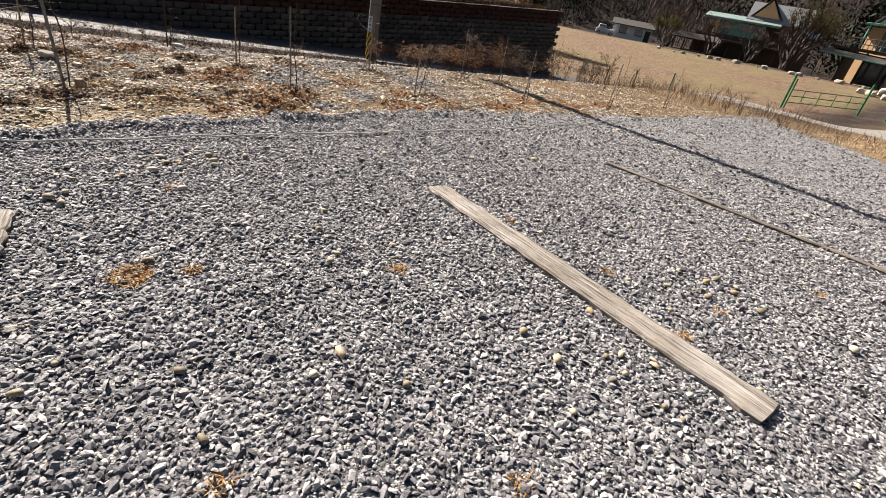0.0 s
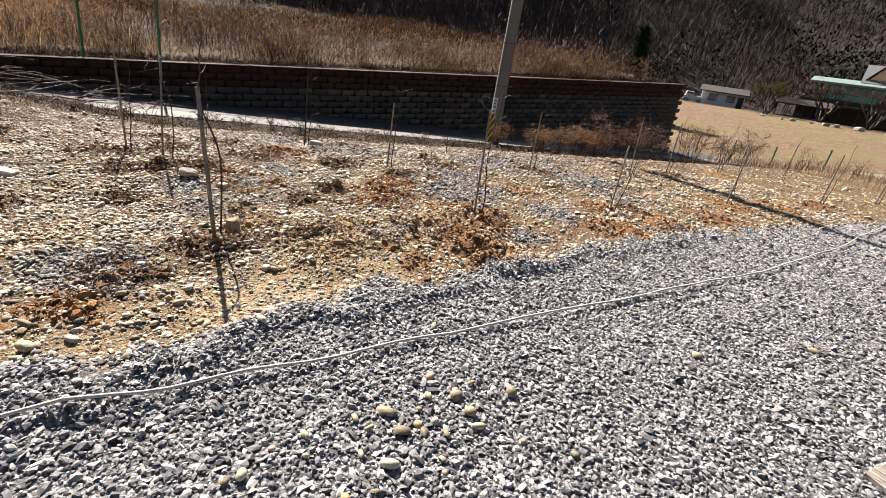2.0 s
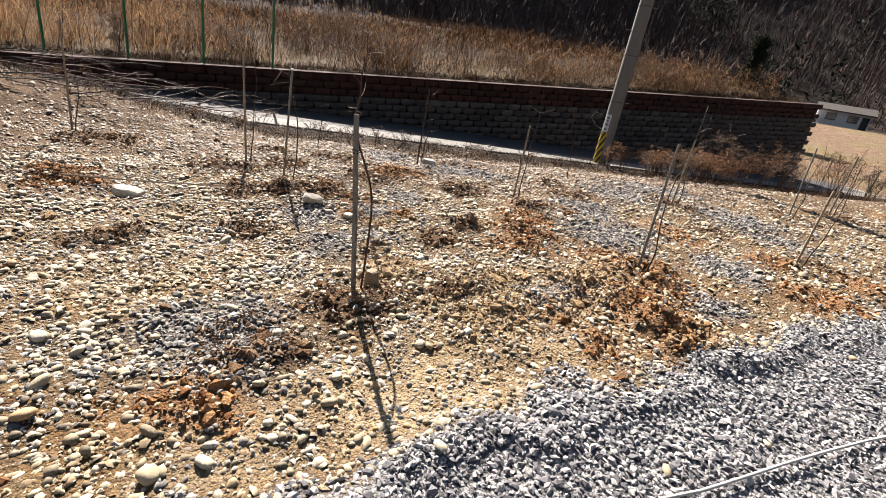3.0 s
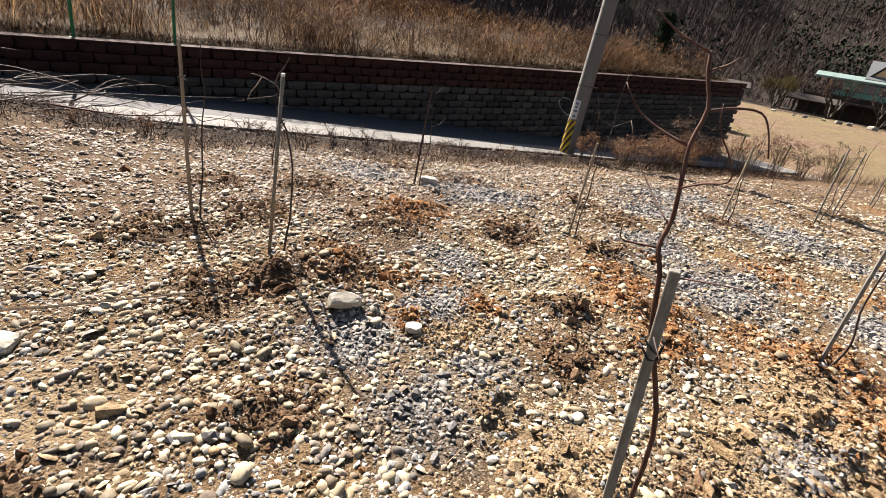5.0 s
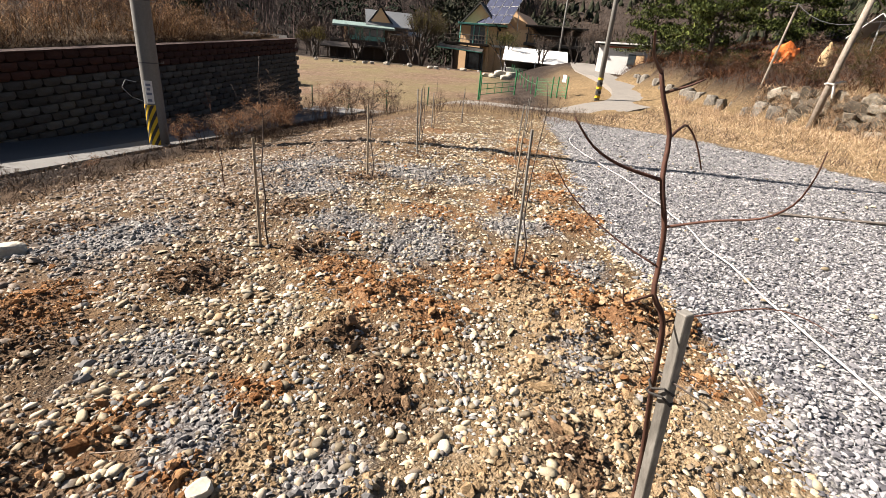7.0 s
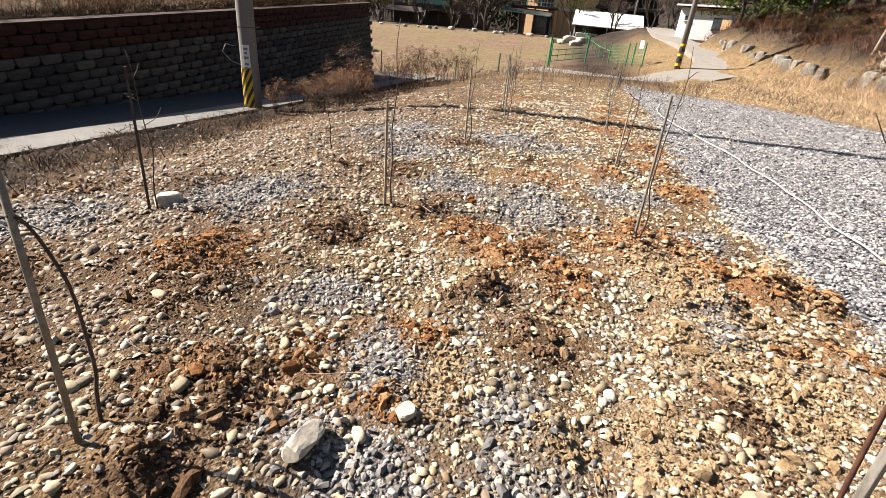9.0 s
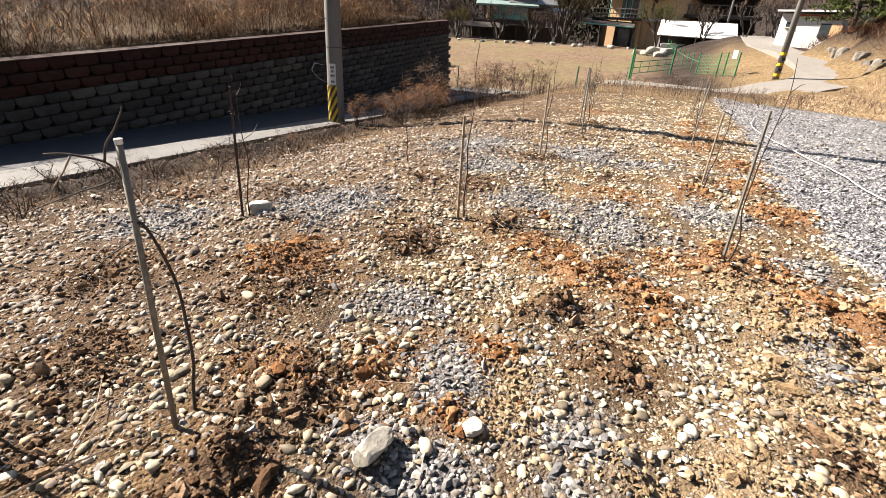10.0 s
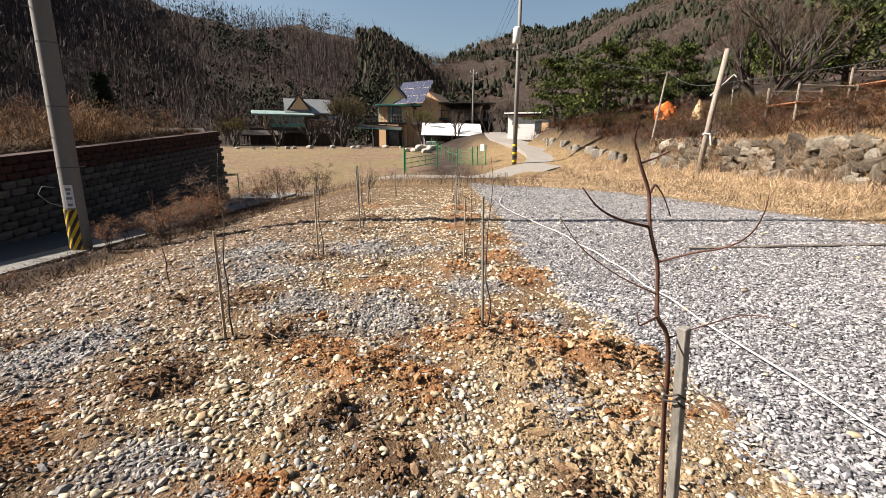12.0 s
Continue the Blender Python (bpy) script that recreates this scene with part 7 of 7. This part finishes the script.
def green_house():
    x, y = 34.8, 78.9
    z = 2.0
    h = thing("house", pose(x, y, z, 0, 0, -27) @ Matrix.Scale(1.1, 4), "mint green glazed veranda house with pale roof", "house", "houses")
    part("wall", box(8.4, 5.0, 4.9, (2.2, 2.8, 1.45), 0.03), timber_dark, h, "dark timber walls")
    v = part("veranda", box(5.4, 1.4, 0.7, (0.9, -0.2, 2.35), 0.03), mint, h, "mint green veranda front")
    for k in range(6):
        part("veranda_post", box(0.14, 0.14, 1.3, (-1.72 + 1.03 * k, -0.9, 3.3), 0.01), mint, v)
    for k in range(5):
        part("pane", box(0.88, 0.05, 1.1, (-1.2 + 1.03 * k, -0.86, 3.3), 0.006), mint if k == 1 else glass, v)
    part("porch_post", box(0.35, 0.3, 2.2, (-2.2, -0.9, 2.9), 0.02), tan_wall, h)
    part("roof", box(9.0, 3.6, 0.2, (0.5, 0.1, 4.2), 0.06, (11, 0, 0)), mint_pale, h, "pale green veranda roof")
    part("fascia", box(9.0, 0.1, 0.26, (0.5, -1.68, 3.82), 0.02), mint_pale, h)
    main = part("main_roof", gable(6.4, 5.6, 4.5, 6.5, 0.4), tin, h, "weathered tin roof")
    main.matrix_basis = pose(4.4, 3.2, 0, 0, 0, 0)
    g = part("gable", gable_body(0.5, 3.4, 4.5, 6.8), tan_wall, h, "ochre gable end")
    g.matrix_basis = pose(3.0, 0.9, 0, 0, 0, 90)
    gr = part("gable_roof", gable(2.6, 3.8, 4.55, 6.95, 0.25), roof_dark, h)
    gr.matrix_basis = pose(3.0, 2.0, 0, 0, 0, 90)
    part("undercroft", box(10.0, 0.3, 2.6, (0.6, -0.7, 0.7), 0.03), timber_dark, h, "dark timber undercroft")
    part("deck", box(11.4, 3.2, 0.25, (0.2, -1.2, 1.3), 0.03), timber_dark, h)
    for k in range(7):
        part("deck_post", rod((-5.2 + 1.8 * k, -2.5, -1.2), (-5.2 + 1.8 * k, -2.5, 1.0), 0.09, 6), timber_dark, h)
    for k in range(12):
        part("deck_rail", box(0.07, 0.07, 0.9, (-5.3 + 0.98 * k, -2.7, 1.55), 0.006), timber_dark, h)
    part("deck_rail", box(11.2, 0.08, 0.1, (0.2, -2.7, 2.0), 0.01), timber_dark, h)
    part("side_wing", box(4.4, 4.0, 4.4, (7.0, 2.6, 1.2), 0.03), timber_dark, h)
    part("side_roof", box(5.2, 4.6, 0.18, (7.0, 2.4, 3.7), 0.04, (10, 0, 0)), tin, h)
    window(h, 6.6, 0.55, 2.0, 1.6, 1.3, "y", white)
    p = thing("pavilion", pose(27.6, 72.8, 1.1, 0, 0, -22) @ Matrix.Scale(0.78, 4), "low open dark timber pavilion beside the lawn", "pavilion")
    part("roof", gable(7.2, 3.6, 2.3, 3.0, 0.4), timber_dark, p)
    for k in range(5):
        for sy in (-1.6, 1.6):
            part("post", rod((-3.3 + 1.65 * k, sy, -0.2), (-3.3 + 1.65 * k, sy, 2.3), 0.08, 6), timber_dark, p)
    part("bench", box(6.4, 0.6, 0.45, (0, 1.0, 0.25), 0.03), old_wood, p)


green_house()


def white_shed():
    x, y = 38.9, 33.2
    z = 2.25
    h = thing("shed", pose(x, y, z, 0, 0, -68), "white flat-roofed shed with red trim beside road", "shed")
    part("wall", box(4.3, 3.4, 2.75, (0, 1.2, 1.2), 0.03), white, h, "white plaster walls")
    part("roof", box(5.2, 4.2, 0.2, (0.1, 1.2, 2.72), 0.03), roof_dark, h, "dark flat roof")
    part("fascia", box(5.24, 0.08, 0.14, (0.1, -0.94, 2.74), 0.01), white, h)
    part("band", box(3.3, 0.06, 0.14, (0.3, -0.52, 2.42), 0.01), red_trim, h, "red trim board")
    part("band", box(1.5, 0.06, 0.12, (1.3, -0.52, 2.2), 0.01), red_trim, h, "red trim board")
    window(h, 1.15, -0.5, 1.35, 0.75, 1.0, "y", roof_dark)
    window(h, -1.4, -0.5, 1.7, 0.6, 0.45, "y", white)
    part("door", box(0.75, 0.06, 1.9, (1.9, -0.52, 0.85), 0.01), tan_wall, h, "pale brown door")


white_shed()


def far_building():
    h = thing("house", pose(24.4, 93.8, 1.0, 0, 0, -14), "long low white house with grey roof far off", "house", "houses")
    part("wall", box(6.6, 4.0, 2.3, (0, 1.5, 1.15), 0.03), white, h, "white plaster walls")
    part("roof", gable(6.8, 4.2, 2.3, 3.1, 0.35), roof_dark, h).matrix_basis = pose(0, 1.5, 0)
    window(h, -1.5, -0.5, 1.4, 1.3, 1.0, "y", roof_dark)
    window(h, 1.2, -0.5, 1.4, 1.3, 1.0, "y", roof_dark)
    part("door", box(0.9, 0.06, 1.9, (2.7, -0.52, 0.95), 0.01), roof_dark, h)
    v = thing("pickup_truck", pose(19.6, 93.0, 1.0, 0, 0, -10), "small parked pale truck with dark glass far off", "truck")
    part("body", box(3.2, 1.6, 0.75, (0, 0, 0.75), 0.12), white, v)
    part("cab", box(1.3, 1.5, 0.7, (-0.6, 0, 1.4), 0.15), white, v)
    part("windscreen", box(1.1, 1.52, 0.4, (-0.6, 0, 1.48), 0.05), glass, v)
    for sx in (-1.0, 1.0):
        for sy in (-0.75, 0.75):
            w = part("wheel", tube([(sx, sy - 0.1, 0.32), (sx, sy + 0.1, 0.32)], 0.32, 12), black, v)
            part("rim", tube([(sx, sy - 0.11, 0.32), (sx, sy + 0.11, 0.32)], 0.17, 10), galv, w)


far_building()


# ---- stones and things on the terrace ----
rock_dull = plain("rock_dull", (0.13, 0.118, 0.1), 0.9, grain=9, vary=0.6, bump=0.7, distance=0.03)


def edging_rocks():
    rng = random.Random(17)
    # pale boulders along the far edge of the lawn
    for k in range(15):
        f = (k + rng.uniform(-0.45, 0.45)) / 14
        x, y = 20.0 + 17.5 * f + rng.uniform(-0.5, 0.5), 63.2 - 11.5 * f + rng.uniform(-0.5, 0.5)
        s = rng.uniform(0.25, 0.62)
        rock("boulder", x, y, (s * 1.5, s, s * 0.7), 500 + k, rock_grey if k % 3 else rock_pale, "pale boulder edging the lawn", rng.uniform(0, 180), 0, 0.1, "boulder")
    for k in range(9):
        x, y = 34.5 + rng.uniform(-1.5, 2.5), 45.0 + rng.uniform(-1.6, 1.6)
        s = rng.uniform(0.5, 1.1)
        rock("boulder", x, y, (s * 1.4, s, s * 0.8), 530 + k, rock_pale, "pale boulder heaped beside the shelter", rng.uniform(0, 180), 0, 0.1, "boulder")
    # upright stones set along the road
    for k in range(17):
        a = 10.0 + 1.15 * k + rng.uniform(-0.2, 0.2)
        x, y = 13.07 + 0.64 * a + rng.uniform(-0.2, 0.15), 4.9 + 0.768 * a
        s = rng.uniform(0.45, 0.85)
        rock("boulder", x, y, (s, s * 0.75, s * 1.35), 550 + k, rock_dull, "upright grey boulder set along the road bank", rng.uniform(0, 180), rng.uniform(-8, 8), 0.15, "boulder", 0.22)


edging_rocks()


def rubble_wall():
    """Dry-laid fieldstones that hold the terrace."""
    w = thing("wall_east", Matrix(), "dry-laid rubble wall of grey fieldstones", "wall", kind="structure")
    shapes = []
    for k in range(9):
        rng = fresh(700 + k)
        v = ICO1[0] * (1 + rng.uniform(-0.13, 0.13, (len(ICO1[0]), 1)))
        v = np.clip(v * rng.uniform(0.85, 1.15, (1, 3)), -rng.uniform(0.42, 0.66, (1, 3)), rng.uniform(0.42, 0.66, (1, 3))) * np.array([rng.uniform(0.9, 1.35), rng.uniform(0.6, 0.8), rng.uniform(0.5, 0.95)]) * 0.74
        shapes.append(mesh_from("fieldstone", v, ICO1[1], [stone_piece], False))
    r = random.Random(3)
    z = 0.0
    for row in range(5):
        a = -9.0 + r.uniform(0, 0.4)
        while a < 12.0:
            s = r.choice([r.uniform(0.2, 0.36), r.uniform(0.32, 0.66)])
            x, y = 13.07 + 0.64 * a + 0.768 * (0.08 * row + r.uniform(-0.06, 0.06)), 4.9 + 0.768 * a - 0.64 * (0.08 * row)
            ob = new("fieldstone", r.choice(shapes))
            ob.parent = w
            base = float(land(x - 0.5, y + 0.4, False))
            ob.matrix_world = pose(x, y, base + 0.12 + row * 0.29 + r.uniform(-0.08, 0.08), r.uniform(-30, 30), r.uniform(-30, 30), 50 + r.uniform(-40, 40)) @ Matrix.Diagonal((s * 1.15, s, s * 1.1, 1))
            a += s * r.uniform(0.9, 1.2)
    return w


def fieldstone_mat():
    n = Nodes("fieldstone", 0.95)
    base = n.ramp(n.random(), [(0.0, (0.05, 0.041, 0.032)), (0.4, (0.1, 0.087, 0.07)), (0.75, (0.16, 0.145, 0.122)), (1.0, (0.29, 0.275, 0.245))])
    a, b = n.noise(4.5, 5, 0.7), n.noise(26, 5, 0.7)
    c = n.mix(1.0, base, n.ramp(a, [(0.34, (0.4, 0.37, 0.33)), (0.6, (1.15, 1.12, 1.05))]), "MULTIPLY")
    c = n.mix(1.0, c, n.ramp(b, [(0.32, (0.55, 0.53, 0.5)), (0.65, (1.1, 1.1, 1.1))]), "MULTIPLY")
    return n.done(c, n.math("ADD", a, n.math("MULTIPLY", b, 0.5)), 0.9, 0.06)


stone_piece = fieldstone_mat()
rubble_wall()

orange = plain("orange_paint", (0.397, 0.102, 0.0192), 0.55, grain=15, vary=0.25)
orange_wood = plain("stained_planks", (0.23, 0.102, 0.0512), 0.75, grain=20, vary=0.3)


def terrace_things():
    t = thing("tarpaulin", pose(28.2, 15.7, zat(28.2, 15.7) + 0.15), "crumpled orange tarpaulin heap on the terrace", "tarpaulin")
    bm = bmesh.new()
    bmesh.ops.create_icosphere(bm, subdivisions=3, radius=1.0)
    for v in bm.verts:
        k = 1 + 0.35 * noise.noise(v.co * 2.3)
        v.co = Vector((v.co.x * 1.1 * k, v.co.y * 0.7 * k, max(-0.1, v.co.z * 1.0 * k)))
    part("cover", bm, orange, t)
    t = thing("tarpaulin", pose(28.6, 11.8, zat(28.6, 11.8) + 0.5), "white tarpaulin pitched like a low roof", "tarpaulin")
    part("cover", gable(2.2, 2.0, 0.4, 1.4, 0.15, 0.05), tarp, t)
    for sx in (-0.9, 0.9):
        part("pole", rod((sx, 0, -0.7), (sx, 0, 1.38), 0.04, 6), galv, t)
    t = thing("straw_stook", pose(27.0, 13.4, zat(27.0, 13.4)), "small tan bundled straw stook on the terrace", "straw")
    part("bundle", tube([(0, 0, -0.1), (0, 0, 0.5), (0.05, 0, 1.15)], [0.42, 0.3, 0.05], 9), plain("straw_bundle", (0.32, 0.23, 0.128), 0.9, grain=40), t)
    for k, (x, y) in enumerate(((20.9, 7.4), (22.6, 4.6), (24.6, 2.2))):
        z = zat(x, y)
        t = thing("deck_platform", pose(x, y, z, 0, 0, 40 - 90), "reddish timber sitting platform with rails", "platform", "platforms")
        for i in range(9):
            part("plank", box(2.6, 0.22, 0.05, (0, -1.0 + 0.25 * i, 0.55), 0.006), orange_wood, t)
        for sx in (-1.2, 1.2):
            for sy in (-1.0, 1.0):
                part("post", rod((sx, sy, -0.3), (sx, sy, 1.35), 0.05, 6), old_wood, t)
        part("rail", rod((-1.2, 1.0, 1.2), (1.2, 1.0, 1.2), 0.035, 6), old_wood, t)
        part("rail", rod((-1.2, -1.0, 1.25), (1.2, -1.0, 1.2), 0.035, 6), old_wood, t)


terrace_things()

# ---- trees round the village ----
for row in ((28.9, 20.3, 6.6, 3.0, 1), (33.3, 26.9, 6.2, 2.6, 2), (31.4, 23.4, 6.4, 2.7, 3), (34.4, 16.8, 5.2, 2.6, 4), (36.5, 20.0, 6.0, 2.6, 5), (28.0, 6.6, 7.4, 3.2, 6), (31.0, 2.4, 7.5, 3.2, 7), (33.5, 9.5, 5.5, 2.6, 8), (40.0, 13.0, 6.5, 2.8, 9)):
    pine(row[0], row[1], zat(row[0], row[1]), row[2] - 0.1 * min(max(float(bank(row[0], row[1])) - 0.75, 0), 14), row[3] * 1.2, row[4] + 60, 0.12 if row[4] % 2 else -0.1)
conifer(3.4, 47.5, zat(3.4, 47.5), 7.2, 1.7, 81)
bare_tree(23.8, 9.4, zat(23.8, 9.4), 6.4, 6.2, 91, "broad bare tree with many forked limbs on the terrace", 5, depth=4)
bare_tree(34.2, 60.6, zat(34.2, 60.6), 8.3, 6.0, 92, "multi-stemmed tree with thin olive crown beside the lawn", 5, None, olive_mat, 9)
bare_tree(42.1, 52.5, zat(42.1, 52.5), 6.4, 4.4, 93, "small leaning tree with sparse green crown before the house", 3, None, green_mat, 8)
bare_tree(43.2, 42.0, zat(43.2, 42.0), 4.6, 3.2, 94, "small bare garden tree before the white shelter", 3)
bare_tree(37.0, 67.0, zat(37.0, 67.0), 6.0, 4.0, 95, "bare tree beside the green house", 3)
bare_tree(22.0, 68.0, zat(22.0, 68.0), 4.6, 3.4, 96, "low bushy tree with olive crown", 4, None, olive_mat, 12)
bare_tree(46.5, 41.0, zat(46.5, 41.0), 4.8, 3.4, 97, "bare hedge tree beside village road", 5)
bare_tree(49.5, 44.0, zat(49.5, 44.0), 5.0, 3.4, 98, "bare hedge tree beside village road", 5)
bare_tree(1.0, 33.0, zat(1.0, 33.0), 2.6, 2.0, 99, "low green bush behind the reeds", 4, None, green_mat, 22)
bare_tree(27.4, 66.4, zat(27.4, 66.4), 5.2, 4.2, 101, "dark bare tree before the green house", 4)
bare_tree(30.6, 63.0, zat(30.6, 63.0), 5.0, 3.8, 102, "dark bare tree before the green house", 4)
bare_tree(42.0, 46.0, zat(42.0, 46.0), 4.6, 3.6, 103, "small bare garden tree before the white shelter", 4)
bare_tree(24.5, 74.0, zat(24.5, 74.0), 6.5, 5.0, 104, "dark bare tree beside the green house", 5)


# ---- woods on the hillsides ----
far_pine_mat = dry_mat("far_pines", [(0.0, (0.01, 0.012, 0.008)), (0.5, (0.018, 0.021, 0.013)), (1.0, (0.034, 0.037, 0.022))])
far_wood_mat = dry_mat("far_winter_wood", [(0.0, (0.035, 0.027, 0.02)), (0.5, (0.06, 0.045, 0.033)), (1.0, (0.095, 0.072, 0.054))])


def hill_woods():
    rng = fresh(900)
    wood_mat = dry_mat("winter_wood", [(0.0, (0.022, 0.0155, 0.0145)), (0.4, (0.043, 0.03, 0.0275)), (0.75, (0.07, 0.05, 0.045)), (1.0, (0.11, 0.08, 0.072))])
    n = 9000
    az = np.radians(rng.uniform(-58, 50, n))
    foot, top = np.interp(np.degrees(az), HILL_AZ, HILL_FOOT), np.interp(np.degrees(az), HILL_AZ, HILL_R)
    f = np.where(rng.uniform(0, 1, n) < 0.12, rng.uniform(0.93, 1.0, n), rng.uniform(0, 1, n) ** 0.85)
    r = foot * 0.86 + (top * 1.1 - foot * 0.86) * f
    x, y = -6 + r * np.sin(az), 5 + r * np.cos(az)
    u, v = uv(x, y)
    k = ~((u > 20) & (u < 66) & (v > -6) & (v < 60)) & ~((u > 60) & (u < 92) & (v > 28) & (v < 62))
    x, y, r = x[k], y[k], r[k]
    z = land(x, y, False)
    green = wobble(x, y, 0.03, 4.0) + rng.uniform(-0.5, 0.5, len(x)) > 0.7
    h = rng.uniform(5.0, 10.0, len(x)) * (1 + 0.0006 * r)
    # leafless trees: a trunk and a fan of twigs each
    def twigs(x, y, z, h, per, spread_k, base, width, mat, name, label, lo=0.1, hi=0.24, lean=1.3, taper=0.0):
        n = len(x)
        X, Y, Z, H = (np.repeat(q, per) for q in (x, y, z, h))
        g = fresh(len(x))
        t = g.uniform(base, 0.8, n * per) if taper == 0 else base + (0.92 - base) * g.uniform(0, 1, n * per) ** 1.4
        k = spread_k * (1 - taper * t)
        X = X + g.normal(0, 1, n * per) * H * k
        Y = Y + g.normal(0, 1, n * per) * H * k
        me = blades(X, Y, Z + H * t, H * g.uniform(lo, hi, n * per), H * width, g, lean, 0.4)
        tagged(new(name, mesh_from(name, *me, [mat])), label, "woods", kind="stuff")
    b = ~green
    g = fresh(5)
    me = blades(x[b], y[b], z[b], h[b], h[b] * 0.014, g, 0.12, 0.5)
    tagged(new("tree_trunks", mesh_from("tree_trunks", *me, [wood_mat])), "grey-brown trunks of the leafless hillside wood", "woods", kind="stuff")
    twigs(x[b], y[b], z[b], h[b], 13, 0.17, 0.03, 0.0165, wood_mat, "hillside_wood", "leafless brown wood covering the hillside", 0.08, 0.2, 0.8)
    twigs(x[green], y[green], z[green], h[green], 34, 0.17, 0.1, 0.048, spruce_mat, "hillside_pines", "scattered dark pines on the hillside", 0.05, 0.12, 2.0, 0.8)
    # the far mountain and the valley: crowns of pines as ragged cones, of leafless trees as ragged domes
    def crowns(x, y, tall, wide, ring, mat, name, label, seed):
        g = fresh(seed)
        n, k = len(x), len(ring)
        sides = 6
        v = np.zeros((n, k * sides + 1, 3))
        turn = g.uniform(0, 6.283, n)
        for q, (rr, hh) in enumerate(ring):
            for i in range(sides):
                a = turn + 6.283 * (i + 0.5 * q) / sides
                r = wide * rr * g.uniform(0.6, 1.3, n)
                v[:, q * sides + i] = np.stack([x + r * np.cos(a), y + r * np.sin(a), tall * (hh + g.uniform(-0.09, 0.09, n))], 1)
        v[:, -1] = np.stack([x + g.normal(0, 0.1, n) * wide, y + g.normal(0, 0.1, n) * wide, tall * g.uniform(0.92, 1.05, n)], 1)
        v[:, :, 2] += land(x, y, False)[:, None]
        f = []
        for q in range(k - 1):
            for i in range(sides):
                j = (i + 1) % sides
                a, b, c, d = q * sides + i, q * sides + j, (q + 1) * sides + i, (q + 1) * sides + j
                f += [(a, b, c), (b, d, c)]
        f += [((k - 1) * sides + i, (k - 1) * sides + (i + 1) % sides, k * sides) for i in range(sides)]
        faces = (np.array(f)[None] + (np.arange(n) * (k * sides + 1))[:, None, None]).reshape(-1, 3)
        tagged(new(name, mesh_from(name, v.reshape(-1, 3), faces, [mat])), label, "woods", kind="stuff")

    m = 9000
    az = np.radians(rng.uniform(38, 92, m))
    foot, top = np.interp(np.degrees(az), HILL_AZ, HILL_FOOT), np.interp(np.degrees(az), HILL_AZ, HILL_R)
    r = foot * 1.15 + (top * 1.02 - foot * 1.15) * rng.uniform(0.0, 1, m) ** 0.6
    fx, fy = -6 + r * np.sin(az), 5 + r * np.cos(az)
    pick = wobble(fx, fy, 0.014, 2.0) + rng.uniform(-0.45, 0.45, m) + 0.5 * (r > top * 0.93) > 0.3
    crowns(fx[pick], fy[pick], rng.uniform(3.5, 7.5, pick.sum()), rng.uniform(1.1, 2.1, pick.sum()), ((1.0, 0.12), (0.85, 0.45), (0.5, 0.75)), far_pine_mat, "hillside_pines", "dark pines covering ridges of the far mountain", 61)
    q = np.flatnonzero(~pick)
    twigs(fx[q], fy[q], land(fx[q], fy[q], False), rng.uniform(4, 8, len(q)), 9, 0.24, 0.05, 0.03, far_wood_mat, "hillside_wood", "leafless wood on the far mountain", 0.12, 0.4, 1.2)
    # dark conifers that close the valley behind the houses
    m = 190
    az = np.radians(rng.uniform(36, 52, m))
    r = rng.uniform(92, 170, m)
    vx, vy = -6 + r * np.sin(az), 5 + r * np.cos(az)
    u, v = uv(vx, vy)
    k = ~((u > 60) & (u < 96) & (v > -8) & (v < 12)) & (u > 72)
    twigs(vx[k], vy[k], land(vx[k], vy[k], False), rng.uniform(6, 12, k.sum()), 110, 0.2, 0.05, 0.045, far_pine_mat, "hillside_pines", "dark conifers closing the valley behind the houses", 0.05, 0.13, 2.2, 0.9)


hill_woods()
